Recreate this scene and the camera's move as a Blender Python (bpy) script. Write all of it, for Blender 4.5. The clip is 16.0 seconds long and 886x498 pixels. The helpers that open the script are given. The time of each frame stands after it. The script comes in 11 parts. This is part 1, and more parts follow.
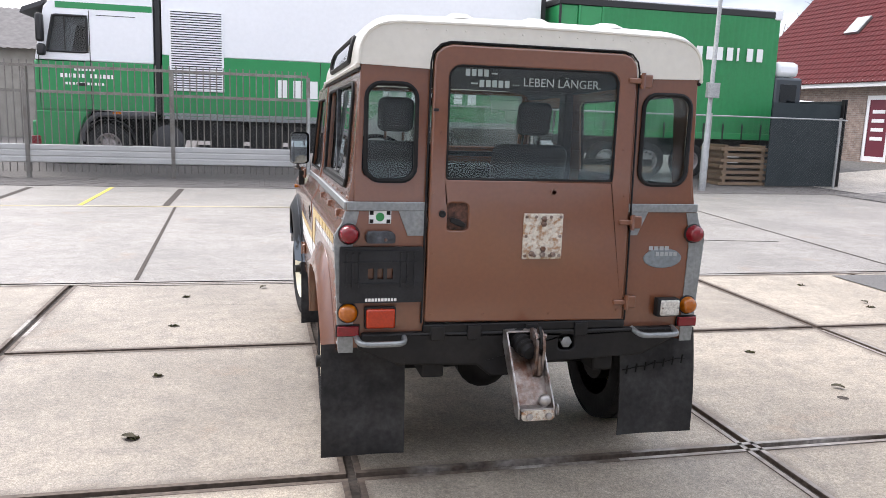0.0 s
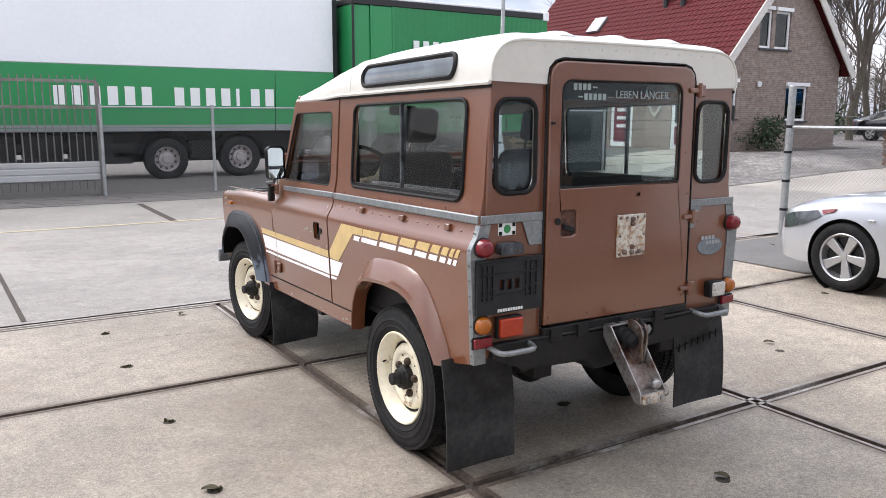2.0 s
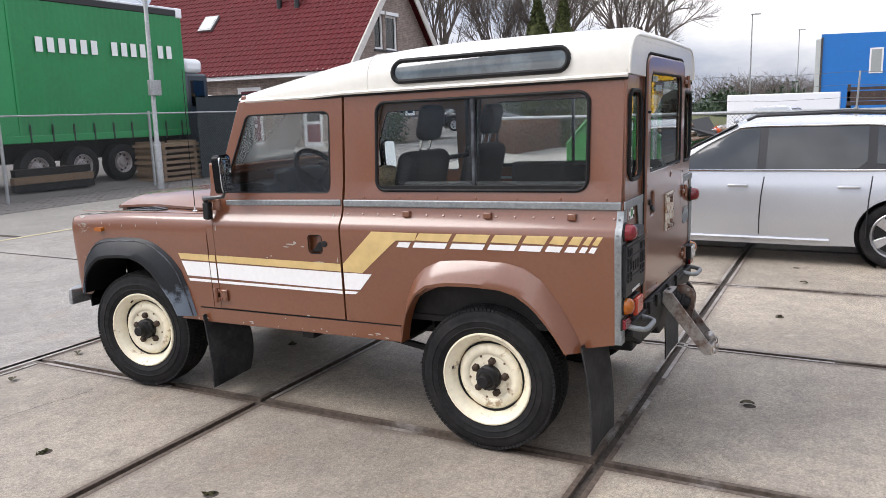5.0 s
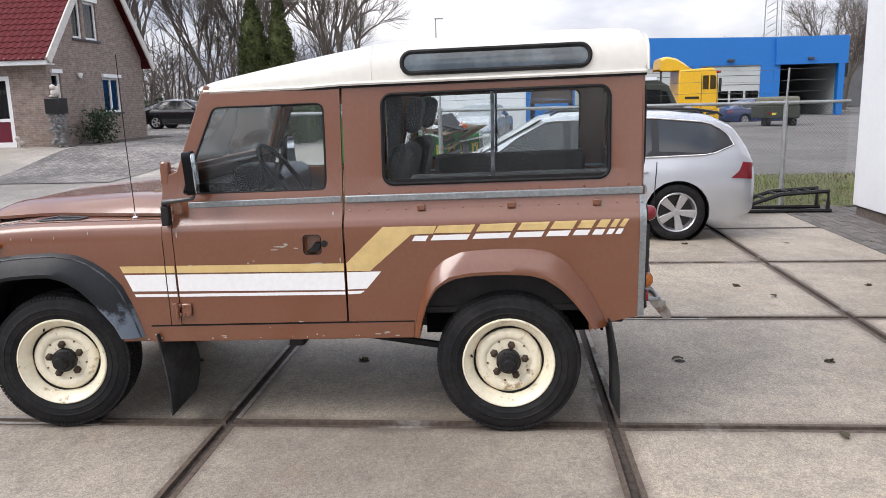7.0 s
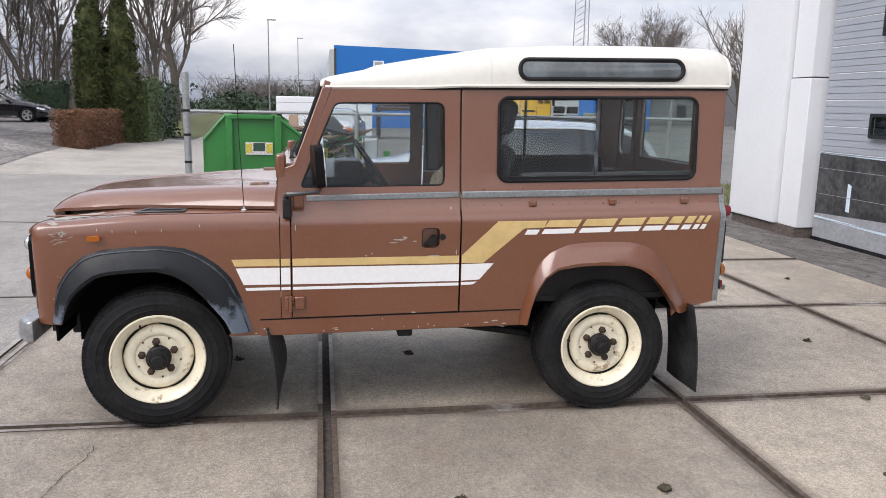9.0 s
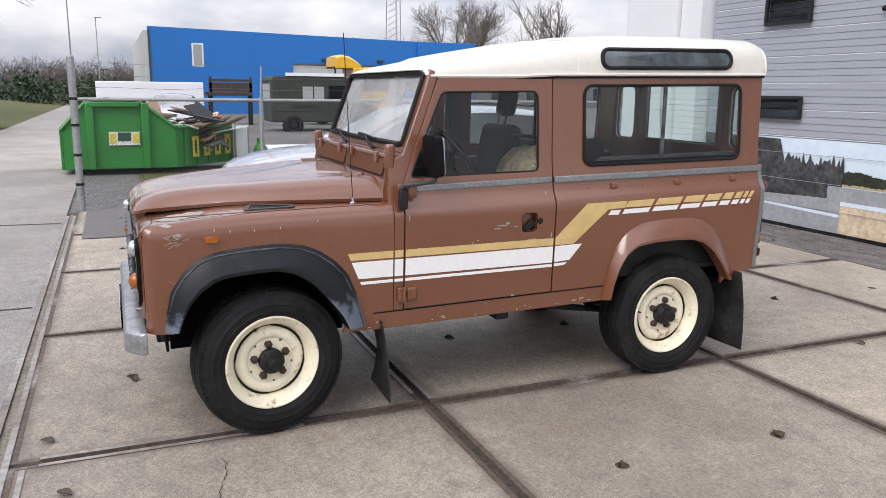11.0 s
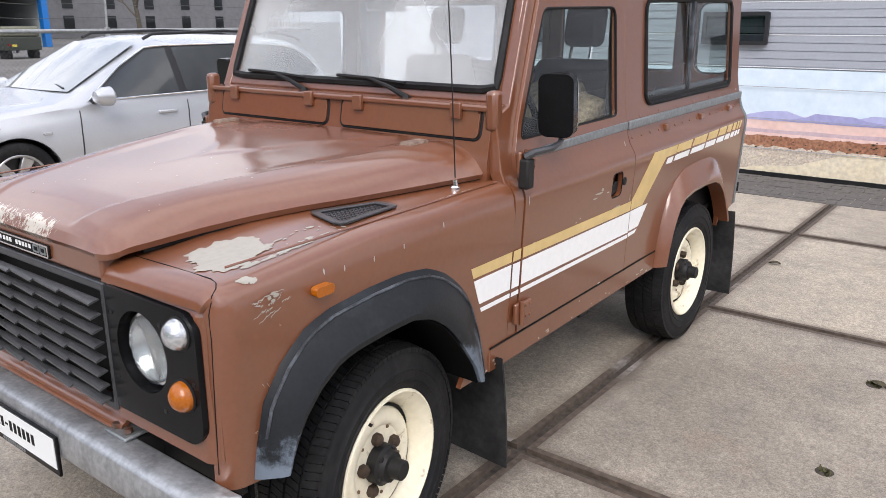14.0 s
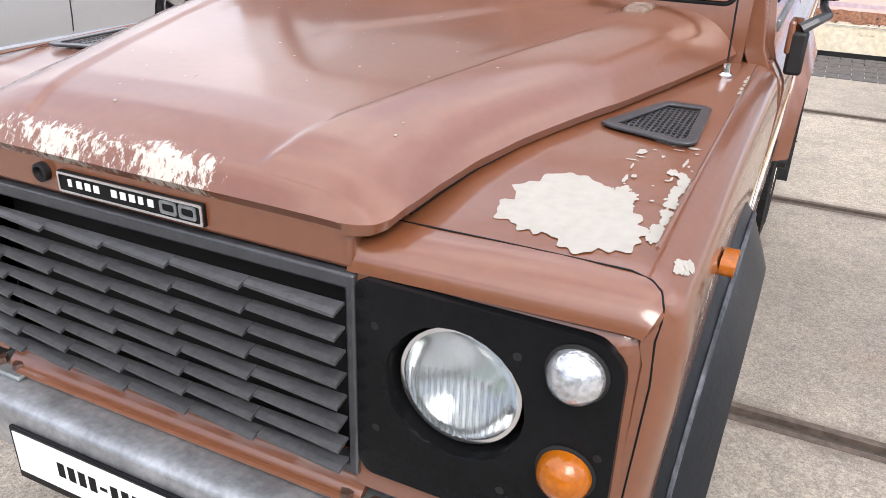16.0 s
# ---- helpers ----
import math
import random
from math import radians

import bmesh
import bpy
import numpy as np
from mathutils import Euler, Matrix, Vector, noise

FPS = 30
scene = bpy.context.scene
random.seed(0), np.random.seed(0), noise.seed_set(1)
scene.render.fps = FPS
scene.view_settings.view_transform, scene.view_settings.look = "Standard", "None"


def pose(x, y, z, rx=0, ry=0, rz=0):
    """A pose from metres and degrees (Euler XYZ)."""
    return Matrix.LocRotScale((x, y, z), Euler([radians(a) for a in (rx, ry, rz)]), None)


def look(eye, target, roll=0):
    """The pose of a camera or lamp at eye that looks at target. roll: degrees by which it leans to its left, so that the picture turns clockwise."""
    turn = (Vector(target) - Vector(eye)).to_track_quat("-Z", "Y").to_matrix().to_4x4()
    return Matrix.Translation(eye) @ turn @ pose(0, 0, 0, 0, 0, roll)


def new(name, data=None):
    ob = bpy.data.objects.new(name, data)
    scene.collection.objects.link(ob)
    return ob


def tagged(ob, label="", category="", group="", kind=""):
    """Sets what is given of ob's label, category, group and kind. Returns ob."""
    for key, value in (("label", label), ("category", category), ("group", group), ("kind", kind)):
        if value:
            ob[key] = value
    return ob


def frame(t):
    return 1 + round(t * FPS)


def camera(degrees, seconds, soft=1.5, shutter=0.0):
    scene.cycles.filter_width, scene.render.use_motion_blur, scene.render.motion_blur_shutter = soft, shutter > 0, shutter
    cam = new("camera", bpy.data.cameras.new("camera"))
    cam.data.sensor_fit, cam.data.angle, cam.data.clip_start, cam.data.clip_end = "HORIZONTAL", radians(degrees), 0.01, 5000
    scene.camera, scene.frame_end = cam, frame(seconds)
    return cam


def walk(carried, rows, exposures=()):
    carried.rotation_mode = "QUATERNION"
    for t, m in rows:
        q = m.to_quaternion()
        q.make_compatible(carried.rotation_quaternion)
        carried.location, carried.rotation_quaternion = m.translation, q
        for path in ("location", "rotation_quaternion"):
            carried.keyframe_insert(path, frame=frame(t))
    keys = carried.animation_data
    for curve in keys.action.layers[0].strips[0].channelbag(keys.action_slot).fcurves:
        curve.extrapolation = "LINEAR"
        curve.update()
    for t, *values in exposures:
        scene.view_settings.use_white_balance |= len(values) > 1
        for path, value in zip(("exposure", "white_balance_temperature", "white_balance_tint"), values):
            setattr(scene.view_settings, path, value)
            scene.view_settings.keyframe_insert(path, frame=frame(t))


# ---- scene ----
cam = camera(59.3, 16.0, soft=0.8)
PATH = [
    (0, (-1.132, -3.791, 1.61), (-0.673, -1.875, 1.268), 2.0),
    (0.5, (-1.562, -3.63, 1.609), (-0.937, -1.76, 1.274), 2.0),
    (1, (-1.98, -3.562, 1.618), (-1.213, -1.745, 1.285), 1.6),
    (1.5, (-2.279, -3.487, 1.651), (-1.381, -1.732, 1.314), 0.8),
    (2, (-2.593, -3.268, 1.656), (-1.551, -1.594, 1.317), 0.2),
    (2.5, (-2.907, -3.076, 1.642), (-1.722, -1.501, 1.3), -0.2),
    (3, (-3.214, -2.849, 1.648), (-1.881, -1.399, 1.3), -0.6),
    (3.5, (-3.444, -2.516, 1.654), (-1.992, -1.187, 1.303), -0.7),
    (3.7, (-3.53, -2.422, 1.663), (-2.04, -1.136, 1.312), -0.8),
    (5.8, (-4.361, -0.886, 1.66), (-2.486, -0.298, 1.289), -1.8),
    (6, (-4.397, -0.75, 1.671), (-2.497, -0.252, 1.292), -1.7),
    (6.5, (-4.433, -0.393, 1.677), (-2.497, -0.071, 1.296), -1.6),
    (7, (-4.563, 0.007, 1.678), (-2.606, 0.169, 1.3), -1.4),
    (7.5, (-4.658, 0.386, 1.682), (-2.694, 0.408, 1.306), -0.8),
    (8, (-4.635, 0.806, 1.677), (-2.672, 0.707, 1.304), 0.1),
    (8.5, (-4.726, 1.189, 1.659), (-2.769, 0.99, 1.295), 0.6),
    (9, (-4.765, 1.527, 1.66), (-2.822, 1.218, 1.297), 1.1),
    (9.5, (-4.692, 1.929, 1.66), (-2.771, 1.507, 1.296), 1.3),
    (10, (-4.672, 2.359, 1.661), (-2.782, 1.822, 1.289), 1.4),
    (10.2, (-4.671, 2.482, 1.675), (-2.793, 1.909, 1.3), 1.3),
    (12.3, (-3.487, 3.698, 1.646), (-1.905, 2.56, 1.197), -0.3),
    (12.5, (-3.315, 3.762, 1.657), (-1.776, 2.569, 1.2), -0.4),
    (13, (-2.914, 3.901, 1.647), (-1.493, 2.578, 1.168), -0.6),
    (13.5, (-2.583, 3.957, 1.636), (-1.286, 2.522, 1.13), -0.4),
    (14, (-2.162, 3.851, 1.619), (-0.991, 2.33, 1.058), -0.0),
    (14.5, (-1.77, 3.816, 1.594), (-0.72, 2.238, 0.955), 0.5),
    (15, (-1.431, 3.833, 1.558), (-0.49, 2.228, 0.826), 1.1),
    (15.5, (-1.131, 3.77, 1.507), (-0.277, 2.16, 0.684), 1.3),
    (16, (-0.9, 3.715, 1.489), (-0.131, 2.082, 0.626), 1.8),
]
walk(cam, [(t, look(eye, target, roll)) for t, eye, target, roll in PATH], exposures=((0.0, 1.34, 6600, 14), (1.5, 1.22, 6600, 14), (3.0, 1.05, 6600, 14), (6.0, 0.93, 6600, 14), (8.0, 0.83, 6600, 14), (10.0, 0.75, 6600, 14), (13.0, 0.84, 6600, 14), (14.0, 0.94, 6600, 14), (15.0, 1.09, 6600, 14), (16.0, 1.32, 6600, 14)))

# ---- light ----
world = bpy.data.worlds.new("overcast_sky")
scene.world = world
world.use_nodes = True
wn, wl = world.node_tree.nodes, world.node_tree.links
wn.clear()
w_out = wn.new("ShaderNodeOutputWorld")
w_bg = wn.new("ShaderNodeBackground")
w_sky = wn.new("ShaderNodeTexSky")
w_sky.sky_type, w_sky.sun_disc = "NISHITA", False
SUN_EL, SUN_AZ = radians(46), radians(-35)
w_sky.sun_elevation, w_sky.sun_rotation = SUN_EL, SUN_AZ
w_sky.air_density, w_sky.dust_density = 1.0, 2.0
w_co = wn.new("ShaderNodeTexCoord")
w_map = wn.new("ShaderNodeMapping")
w_map.inputs["Scale"].default_value = (1.0, 1.0, 2.6)
w_noise = wn.new("ShaderNodeTexNoise")
w_noise.inputs["Scale"].default_value = 2.3
w_noise.inputs["Detail"].default_value = 6.0
w_noise.inputs["Roughness"].default_value = 0.55
w_ramp = wn.new("ShaderNodeValToRGB")
w_ramp.color_ramp.elements[0].position = 0.40
w_ramp.color_ramp.elements[0].color = (2.7, 3.2, 4.2, 1)
w_ramp.color_ramp.elements[1].position = 0.62
w_ramp.color_ramp.elements[1].color = (7.4, 7.5, 7.7, 1)
w_mix = wn.new("ShaderNodeMixRGB")
w_mix.inputs["Fac"].default_value = 0.9
wl.new(w_co.outputs["Generated"], w_map.inputs["Vector"])
wl.new(w_map.outputs["Vector"], w_noise.inputs["Vector"])
wl.new(w_noise.outputs["Fac"], w_ramp.inputs["Fac"])
# an overcast sky is brighter overhead than at the horizon
w_sep = wn.new("ShaderNodeSeparateXYZ")
wl.new(w_co.outputs["Generated"], w_sep.inputs["Vector"])
w_up = wn.new("ShaderNodeMapRange")
w_up.inputs["From Min"].default_value, w_up.inputs["From Max"].default_value = 0.0, 0.42
w_up.inputs["To Min"].default_value, w_up.inputs["To Max"].default_value = 0.62, 1.42
wl.new(w_sep.outputs["Z"], w_up.inputs["Value"])
w_gain = wn.new("ShaderNodeVectorMath")
w_gain.operation = "SCALE"
wl.new(w_ramp.outputs["Color"], w_gain.inputs[0])
wl.new(w_up.outputs["Result"], w_gain.inputs["Scale"])
wl.new(w_sky.outputs["Color"], w_mix.inputs["Color1"])
wl.new(w_gain.outputs["Vector"], w_mix.inputs["Color2"])
wl.new(w_mix.outputs["Color"], w_bg.inputs["Color"])
w_bg.inputs["Strength"].default_value = 0.105
wl.new(w_bg.outputs["Background"], w_out.inputs["Surface"])

sun_data = bpy.data.lights.new("sun", "SUN")
sun_data.energy, sun_data.angle, sun_data.color = 1.20, radians(34), (1.0, 0.98, 0.95)
sun = new("sun", sun_data)
sun.matrix_basis = look((0, 0, 30), (0 - 30 * math.cos(SUN_EL) * math.sin(SUN_AZ) / math.sin(SUN_EL), -30 * math.cos(SUN_EL) * math.cos(SUN_AZ) / math.sin(SUN_EL), 0))


# ---- materials ----
def material(name, color, rough=0.6, metal=0.0, grain=0.0, grain_scale=40.0, stain=0.0, stain_scale=3.0, stain_color=None, bump=0.0, bump_scale=None, coat=0.0, random_tint=0.0, spec=0.5, cover=0.5, soft=0.15, coat_rough=0.1):
    """A surface with fine grain, larger stains and relief, in object space."""
    m = bpy.data.materials.new(name)
    m.use_nodes = True
    n, l = m.node_tree.nodes, m.node_tree.links
    b = n["Principled BSDF"]
    b.inputs["Base Color"].default_value = (*color, 1)
    b.inputs["Roughness"].default_value = rough
    b.inputs["Metallic"].default_value = metal
    b.inputs["Coat Weight"].default_value = coat
    b.inputs["Coat Roughness"].default_value = coat_rough
    b.inputs["Specular IOR Level"].default_value = spec
    geo = n.new("ShaderNodeNewGeometry")
    last = None
    if stain > 0:
        t = n.new("ShaderNodeTexNoise")
        t.inputs["Scale"].default_value, t.inputs["Detail"].default_value, t.inputs["Roughness"].default_value = stain_scale, 7.0, 0.62
        l.new(geo.outputs["Position"], t.inputs["Vector"])
        r = n.new("ShaderNodeMapRange")
        r.inputs["From Min"].default_value, r.inputs["From Max"].default_value = cover - soft, cover + soft
        r.inputs["To Max"].default_value = stain
        l.new(t.outputs["Fac"], r.inputs["Value"])
        mix = n.new("ShaderNodeMixRGB")
        mix.inputs["Color1"].default_value = (*color, 1)
        mix.inputs["Color2"].default_value = (*(stain_color or [c * 0.55 for c in color]), 1)
        l.new(r.outputs["Result"], mix.inputs["Fac"])
        last = mix.outputs["Color"]
    if grain > 0:
        t = n.new("ShaderNodeTexNoise")
        t.inputs["Scale"].default_value, t.inputs["Detail"].default_value = grain_scale, 4.0
        l.new(geo.outputs["Position"], t.inputs["Vector"])
        r = n.new("ShaderNodeMapRange")
        r.inputs["From Min"].default_value, r.inputs["From Max"].default_value = 0.3, 0.7
        r.inputs["To Min"].default_value, r.inputs["To Max"].default_value = 1 - grain, 1 + grain
        l.new(t.outputs["Fac"], r.inputs["Value"])
        mul = n.new("ShaderNodeVectorMath")
        mul.operation = "SCALE"
        if last:
            l.new(last, mul.inputs[0])
        else:
            mul.inputs[0].default_value = color
        l.new(r.outputs["Result"], mul.inputs["Scale"])
        last = mul.outputs["Vector"]
    if random_tint > 0:
        info = n.new("ShaderNodeObjectInfo")
        r = n.new("ShaderNodeMapRange")
        r.inputs["To Min"].default_value, r.inputs["To Max"].default_value = 1 - random_tint, 1 + random_tint
        l.new(info.outputs["Random"], r.inputs["Value"])
        mul = n.new("ShaderNodeVectorMath")
        mul.operation = "SCALE"
        if last:
            l.new(last, mul.inputs[0])
        else:
            mul.inputs[0].default_value = color
        l.new(r.outputs["Result"], mul.inputs["Scale"])
        last = mul.outputs["Vector"]
    if last:
        l.new(last, b.inputs["Base Color"])
    if bump > 0:
        t = n.new("ShaderNodeTexNoise")
        t.inputs["Scale"].default_value, t.inputs["Detail"].default_value = bump_scale or grain_scale, 5.0
        l.new(geo.outputs["Position"], t.inputs["Vector"])
        bp = n.new("ShaderNodeBump")
        bp.inputs["Strength"].default_value, bp.inputs["Distance"].default_value = bump, 0.01
        l.new(t.outputs["Fac"], bp.inputs["Height"])
        l.new(bp.outputs["Normal"], b.inputs["Normal"])
    return m


def glass_material(name, color, rough=0.0):
    m = bpy.data.materials.new(name)
    m.use_nodes = True
    b = m.node_tree.nodes["Principled BSDF"]
    b.inputs["Base Color"].default_value = (*color, 1)
    b.inputs["Transmission Weight"].default_value = 1.0
    b.inputs["Roughness"].default_value = rough
    b.inputs["IOR"].default_value = 1.45
    return m


def lamp_lens(name, color, rough=0.15):
    m = material(name, color, rough=rough, coat=0.3, grain=0.15, grain_scale=120, bump=0.12, bump_scale=130)
    return m


M_PAINT = material("brown_paint", (0.165, 0.0535, 0.0203), rough=0.42, spec=0.5, grain=0.06, grain_scale=55, stain=0.35, stain_scale=2.2, stain_color=(0.180, 0.064, 0.027), coat=1.0, coat_rough=0.14, bump=0.02, bump_scale=9)
M_PAINT.node_tree.nodes["Principled BSDF"].inputs["Coat IOR"].default_value = 1.60
M_CREAM = material("cream_roof_paint", (0.74, 0.72, 0.65), rough=0.32, grain=0.03, grain_scale=30, stain=0.3, stain_scale=4, stain_color=(0.62, 0.6, 0.53), coat=0.3)
M_GALV = material("galvanised_steel", (0.31, 0.33, 0.335), rough=0.5, metal=0.75, grain=0.16, grain_scale=60, stain=0.5, stain_scale=9, stain_color=(0.22, 0.24, 0.25), bump=0.05)
M_ALU = material("brushed_aluminium_bumper", (0.46, 0.47, 0.48), rough=0.40, metal=0.75, grain=0.16, grain_scale=70, stain=0.7, stain_scale=9, stain_color=(0.27, 0.275, 0.28), cover=0.55, soft=0.10, bump=0.06, bump_scale=30)
M_PLASTIC = material("black_plastic", (0.0045, 0.0047, 0.0052), rough=0.26, spec=0.13, grain=0.15, grain_scale=120, stain=0.4, stain_scale=6, stain_color=(0.012, 0.0125, 0.0135), bump=0.05, bump_scale=200)
M_FLARE = material("weathered_black_plastic", (0.013, 0.0150, 0.0175), rough=0.42, spec=0.25, grain=0.15, grain_scale=70, stain=0.4, stain_scale=7, stain_color=(0.062, 0.070, 0.080), cover=0.68, soft=0.12, bump=0.06, bump_scale=120)
M_RUBBER = material("black_rubber", (0.008, 0.008, 0.009), rough=0.62, spec=0.2, grain=0.2, grain_scale=60, stain=0.5, stain_scale=5, stain_color=(0.035, 0.034, 0.033), bump=0.08, bump_scale=80)
M_TYRE = material("tyre_rubber", (0.009, 0.009, 0.010), rough=0.7, spec=0.22, grain=0.3, grain_scale=45, stain=0.6, stain_scale=6, stain_color=(0.030, 0.029, 0.028), cover=0.54, bump=0.1, bump_scale=90)
M_RIM = material("cream_wheel_paint", (0.83, 0.765, 0.585), rough=0.38, grain=0.06, grain_scale=40, stain=0.85, stain_scale=16, stain_color=(0.34, 0.22, 0.11), cover=0.635, soft=0.045, coat=0.2)
M_BLACKSTEEL = material("black_painted_steel", (0.009, 0.009, 0.010), rough=0.55, spec=0.3, grain=0.2, grain_scale=40, stain=0.4, stain_scale=8, stain_color=(0.025, 0.023, 0.02), bump=0.08)
M_RUST = material("rusty_cream_steel", (0.62, 0.58, 0.5), rough=0.7, grain=0.2, grain_scale=80, stain=0.85, stain_scale=38, stain_color=(0.30, 0.13, 0.035), cover=0.54, soft=0.07, bump=0.2, bump_scale=60)
M_WORNSTEEL = material("worn_towbar_steel", (0.30, 0.265, 0.24), rough=0.36, metal=0.65, grain=0.2, grain_scale=50, stain=0.9, stain_scale=10, stain_color=(0.12, 0.045, 0.022), cover=0.5, soft=0.1, bump=0.15)
M_WHITE_STRIPE = material("white_vinyl", (0.87, 0.87, 0.86), rough=0.4, grain=0.03, grain_scale=40)
M_GOLD_STRIPE = material("gold_vinyl", (0.64, 0.46, 0.19), rough=0.38, grain=0.08, grain_scale=20, stain=0.4, stain_scale=8, stain_color=(0.7, 0.52, 0.25))
M_PRIMER = material("bare_cream_primer", (0.37, 0.345, 0.30), rough=0.6, grain=0.06, grain_scale=50, stain=0.3, stain_scale=20, stain_color=(0.33, 0.30, 0.25))
M_GLASS = glass_material("window_glass", (0.76, 0.87, 0.83))
# paler mottling stands in for sky reflected in and seen through the skylight
M_SKYLIGHT = material("smoked_skylight_glass", (0.030, 0.042, 0.044), rough=0.05, spec=0.7, coat=1.0, coat_rough=0.02, stain=0.75, stain_scale=5.0, stain_color=(0.10, 0.13, 0.14), cover=0.52, soft=0.1)
M_GLASS_DARK = glass_material("dark_glass", (0.12, 0.14, 0.15))
M_MIRROR = material("mirror_glass", (0.8, 0.82, 0.83), rough=0.03, metal=1.0)
M_CHROME = material("chrome", (0.82, 0.82, 0.82), rough=0.14, metal=1.0)
M_RED = lamp_lens("red_lens", (0.19, 0.006, 0.012))
M_AMBER = lamp_lens("amber_lens", (0.37, 0.098, 0.002))
M_ORANGE_RED = lamp_lens("orange_red_lens", (0.40, 0.030, 0.005))
M_CLEAR = material("clear_lens", (0.62, 0.63, 0.64), rough=0.12, metal=0.75, grain=0.3, grain_scale=120, bump=0.25, bump_scale=90)
M_SEAT = material("dark_grey_seat_cloth", (0.02, 0.022, 0.026), rough=0.85, grain=0.25, grain_scale=90, bump=0.1)
M_LINER = material("grey_interior_trim", (0.06, 0.06, 0.064), rough=0.8, grain=0.1, grain_scale=30)
M_WHITE = material("white_paint", (0.8, 0.8, 0.8), rough=0.5, grain=0.03, grain_scale=15, stain=0.25, stain_scale=2, stain_color=(0.66, 0.67, 0.68))
M_BLACKPRINT = material("black_print", (0.006, 0.006, 0.006), rough=0.6, spec=0.2)
M_WHITEPRINT = material("white_print", (0.78, 0.79, 0.78), rough=0.5)


M_FLAP = material("dusty_black_rubber", (0.016, 0.016, 0.017), rough=0.65, spec=0.3, grain=0.25, grain_scale=40, stain=0.8, stain_scale=6, stain_color=(0.055, 0.055, 0.056), cover=0.52, soft=0.16, bump=0.1, bump_scale=60)
M_GRILLE = material("charcoal_grille_plastic", (0.030, 0.031, 0.034), rough=0.30, spec=0.6, grain=0.15, grain_scale=120, stain=0.5, stain_scale=14, stain_color=(0.060, 0.063, 0.068), bump=0.05, bump_scale=200)
# near-black colour that stands in for shade inside arches and under the truck
M_CAVITY_SHADE = material("cavity_shade_black", (0.004, 0.004, 0.0042), rough=0.9, spec=0.1, grain=0.3, grain_scale=12)


def noise_node(n, l, vec, scale, detail=5.0, rough=0.6, stretch=None):
    if stretch:
        mp = n.new("ShaderNodeMapping")
        mp.inputs["Scale"].default_value = stretch
        l.new(vec, mp.inputs["Vector"])
        vec = mp.outputs["Vector"]
    t = n.new("ShaderNodeTexNoise")
    t.inputs["Scale"].default_value, t.inputs["Detail"].default_value, t.inputs["Roughness"].default_value = scale, detail, rough
    l.new(vec, t.inputs["Vector"])
    return t.outputs["Fac"]


def ramp_node(n, l, val, a, b, lo=0.0, hi=1.0):
    r = n.new("ShaderNodeMapRange")
    r.interpolation_type = "SMOOTHSTEP"
    r.inputs["From Min"].default_value, r.inputs["From Max"].default_value = a, b
    r.inputs["To Min"].default_value, r.inputs["To Max"].default_value = lo, hi
    l.new(val, r.inputs["Value"])
    return r.outputs["Result"]


def math_node(n, l, op, a, b):
    m = n.new("ShaderNodeMath")
    m.operation = op
    for k, v in enumerate((a, b)):
        if isinstance(v, (int, float)):
            m.inputs[k].default_value = v
        else:
            l.new(v, m.inputs[k])
    return m.outputs["Value"]


def mix_node(n, l, fac, c1, c2, kind="MIX"):
    m = n.new("ShaderNodeMixRGB")
    m.blend_type = kind
    if isinstance(fac, (int, float)):
        m.inputs["Fac"].default_value = fac
    else:
        l.new(fac, m.inputs["Fac"])
    for k, c in (("Color1", c1), ("Color2", c2)):
        if isinstance(c, tuple):
            m.inputs[k].default_value = (*c, 1)
        else:
            l.new(c, m.inputs[k])
    return m.outputs["Color"]


def base_socket(m):
    """The colour that feeds the surface of a material."""
    return m.node_tree.nodes["Principled BSDF"].inputs["Base Color"]


def worn_bonnet(name):
    """Brown paint rubbed through to the cream primer along the front edge of the bonnet."""
    m = M_PAINT.copy()
    m.name = name
    n, l = m.node_tree.nodes, m.node_tree.links
    geo = n.new("ShaderNodeNewGeometry")
    sep = n.new("ShaderNodeSeparateXYZ")
    l.new(geo.outputs["Position"], sep.inputs["Vector"])
    x, y = sep.outputs["X"], sep.outputs["Y"]
    band = math_node(n, l, "MULTIPLY", ramp_node(n, l, y, 2.868, 2.915), math_node(n, l, "MULTIPLY", ramp_node(n, l, x, -0.27, -0.13), ramp_node(n, l, x, 0.36, 0.24)))
    fine = noise_node(n, l, geo.outputs["Position"], 70.0, 9.0, 0.8, (1.2, 0.6, 0.6))
    wide = noise_node(n, l, geo.outputs["Position"], 9.0, 4.0, 0.6)
    v = math_node(n, l, "ADD", math_node(n, l, "ADD", math_node(n, l, "MULTIPLY", fine, 0.85), math_node(n, l, "MULTIPLY", wide, 0.45)), math_node(n, l, "MULTIPLY", band, 0.25))
    fac = math_node(n, l, "MULTIPLY", ramp_node(n, l, v, 0.885, 0.91), ramp_node(n, l, band, 0.03, 0.2))
    sock = base_socket(m)
    src = sock.links[0].from_socket
    l.new(mix_node(n, l, fac, src, (0.50, 0.45, 0.375)), sock)
    return m


M_BONNET = worn_bonnet("brown_paint_worn_front_edge")


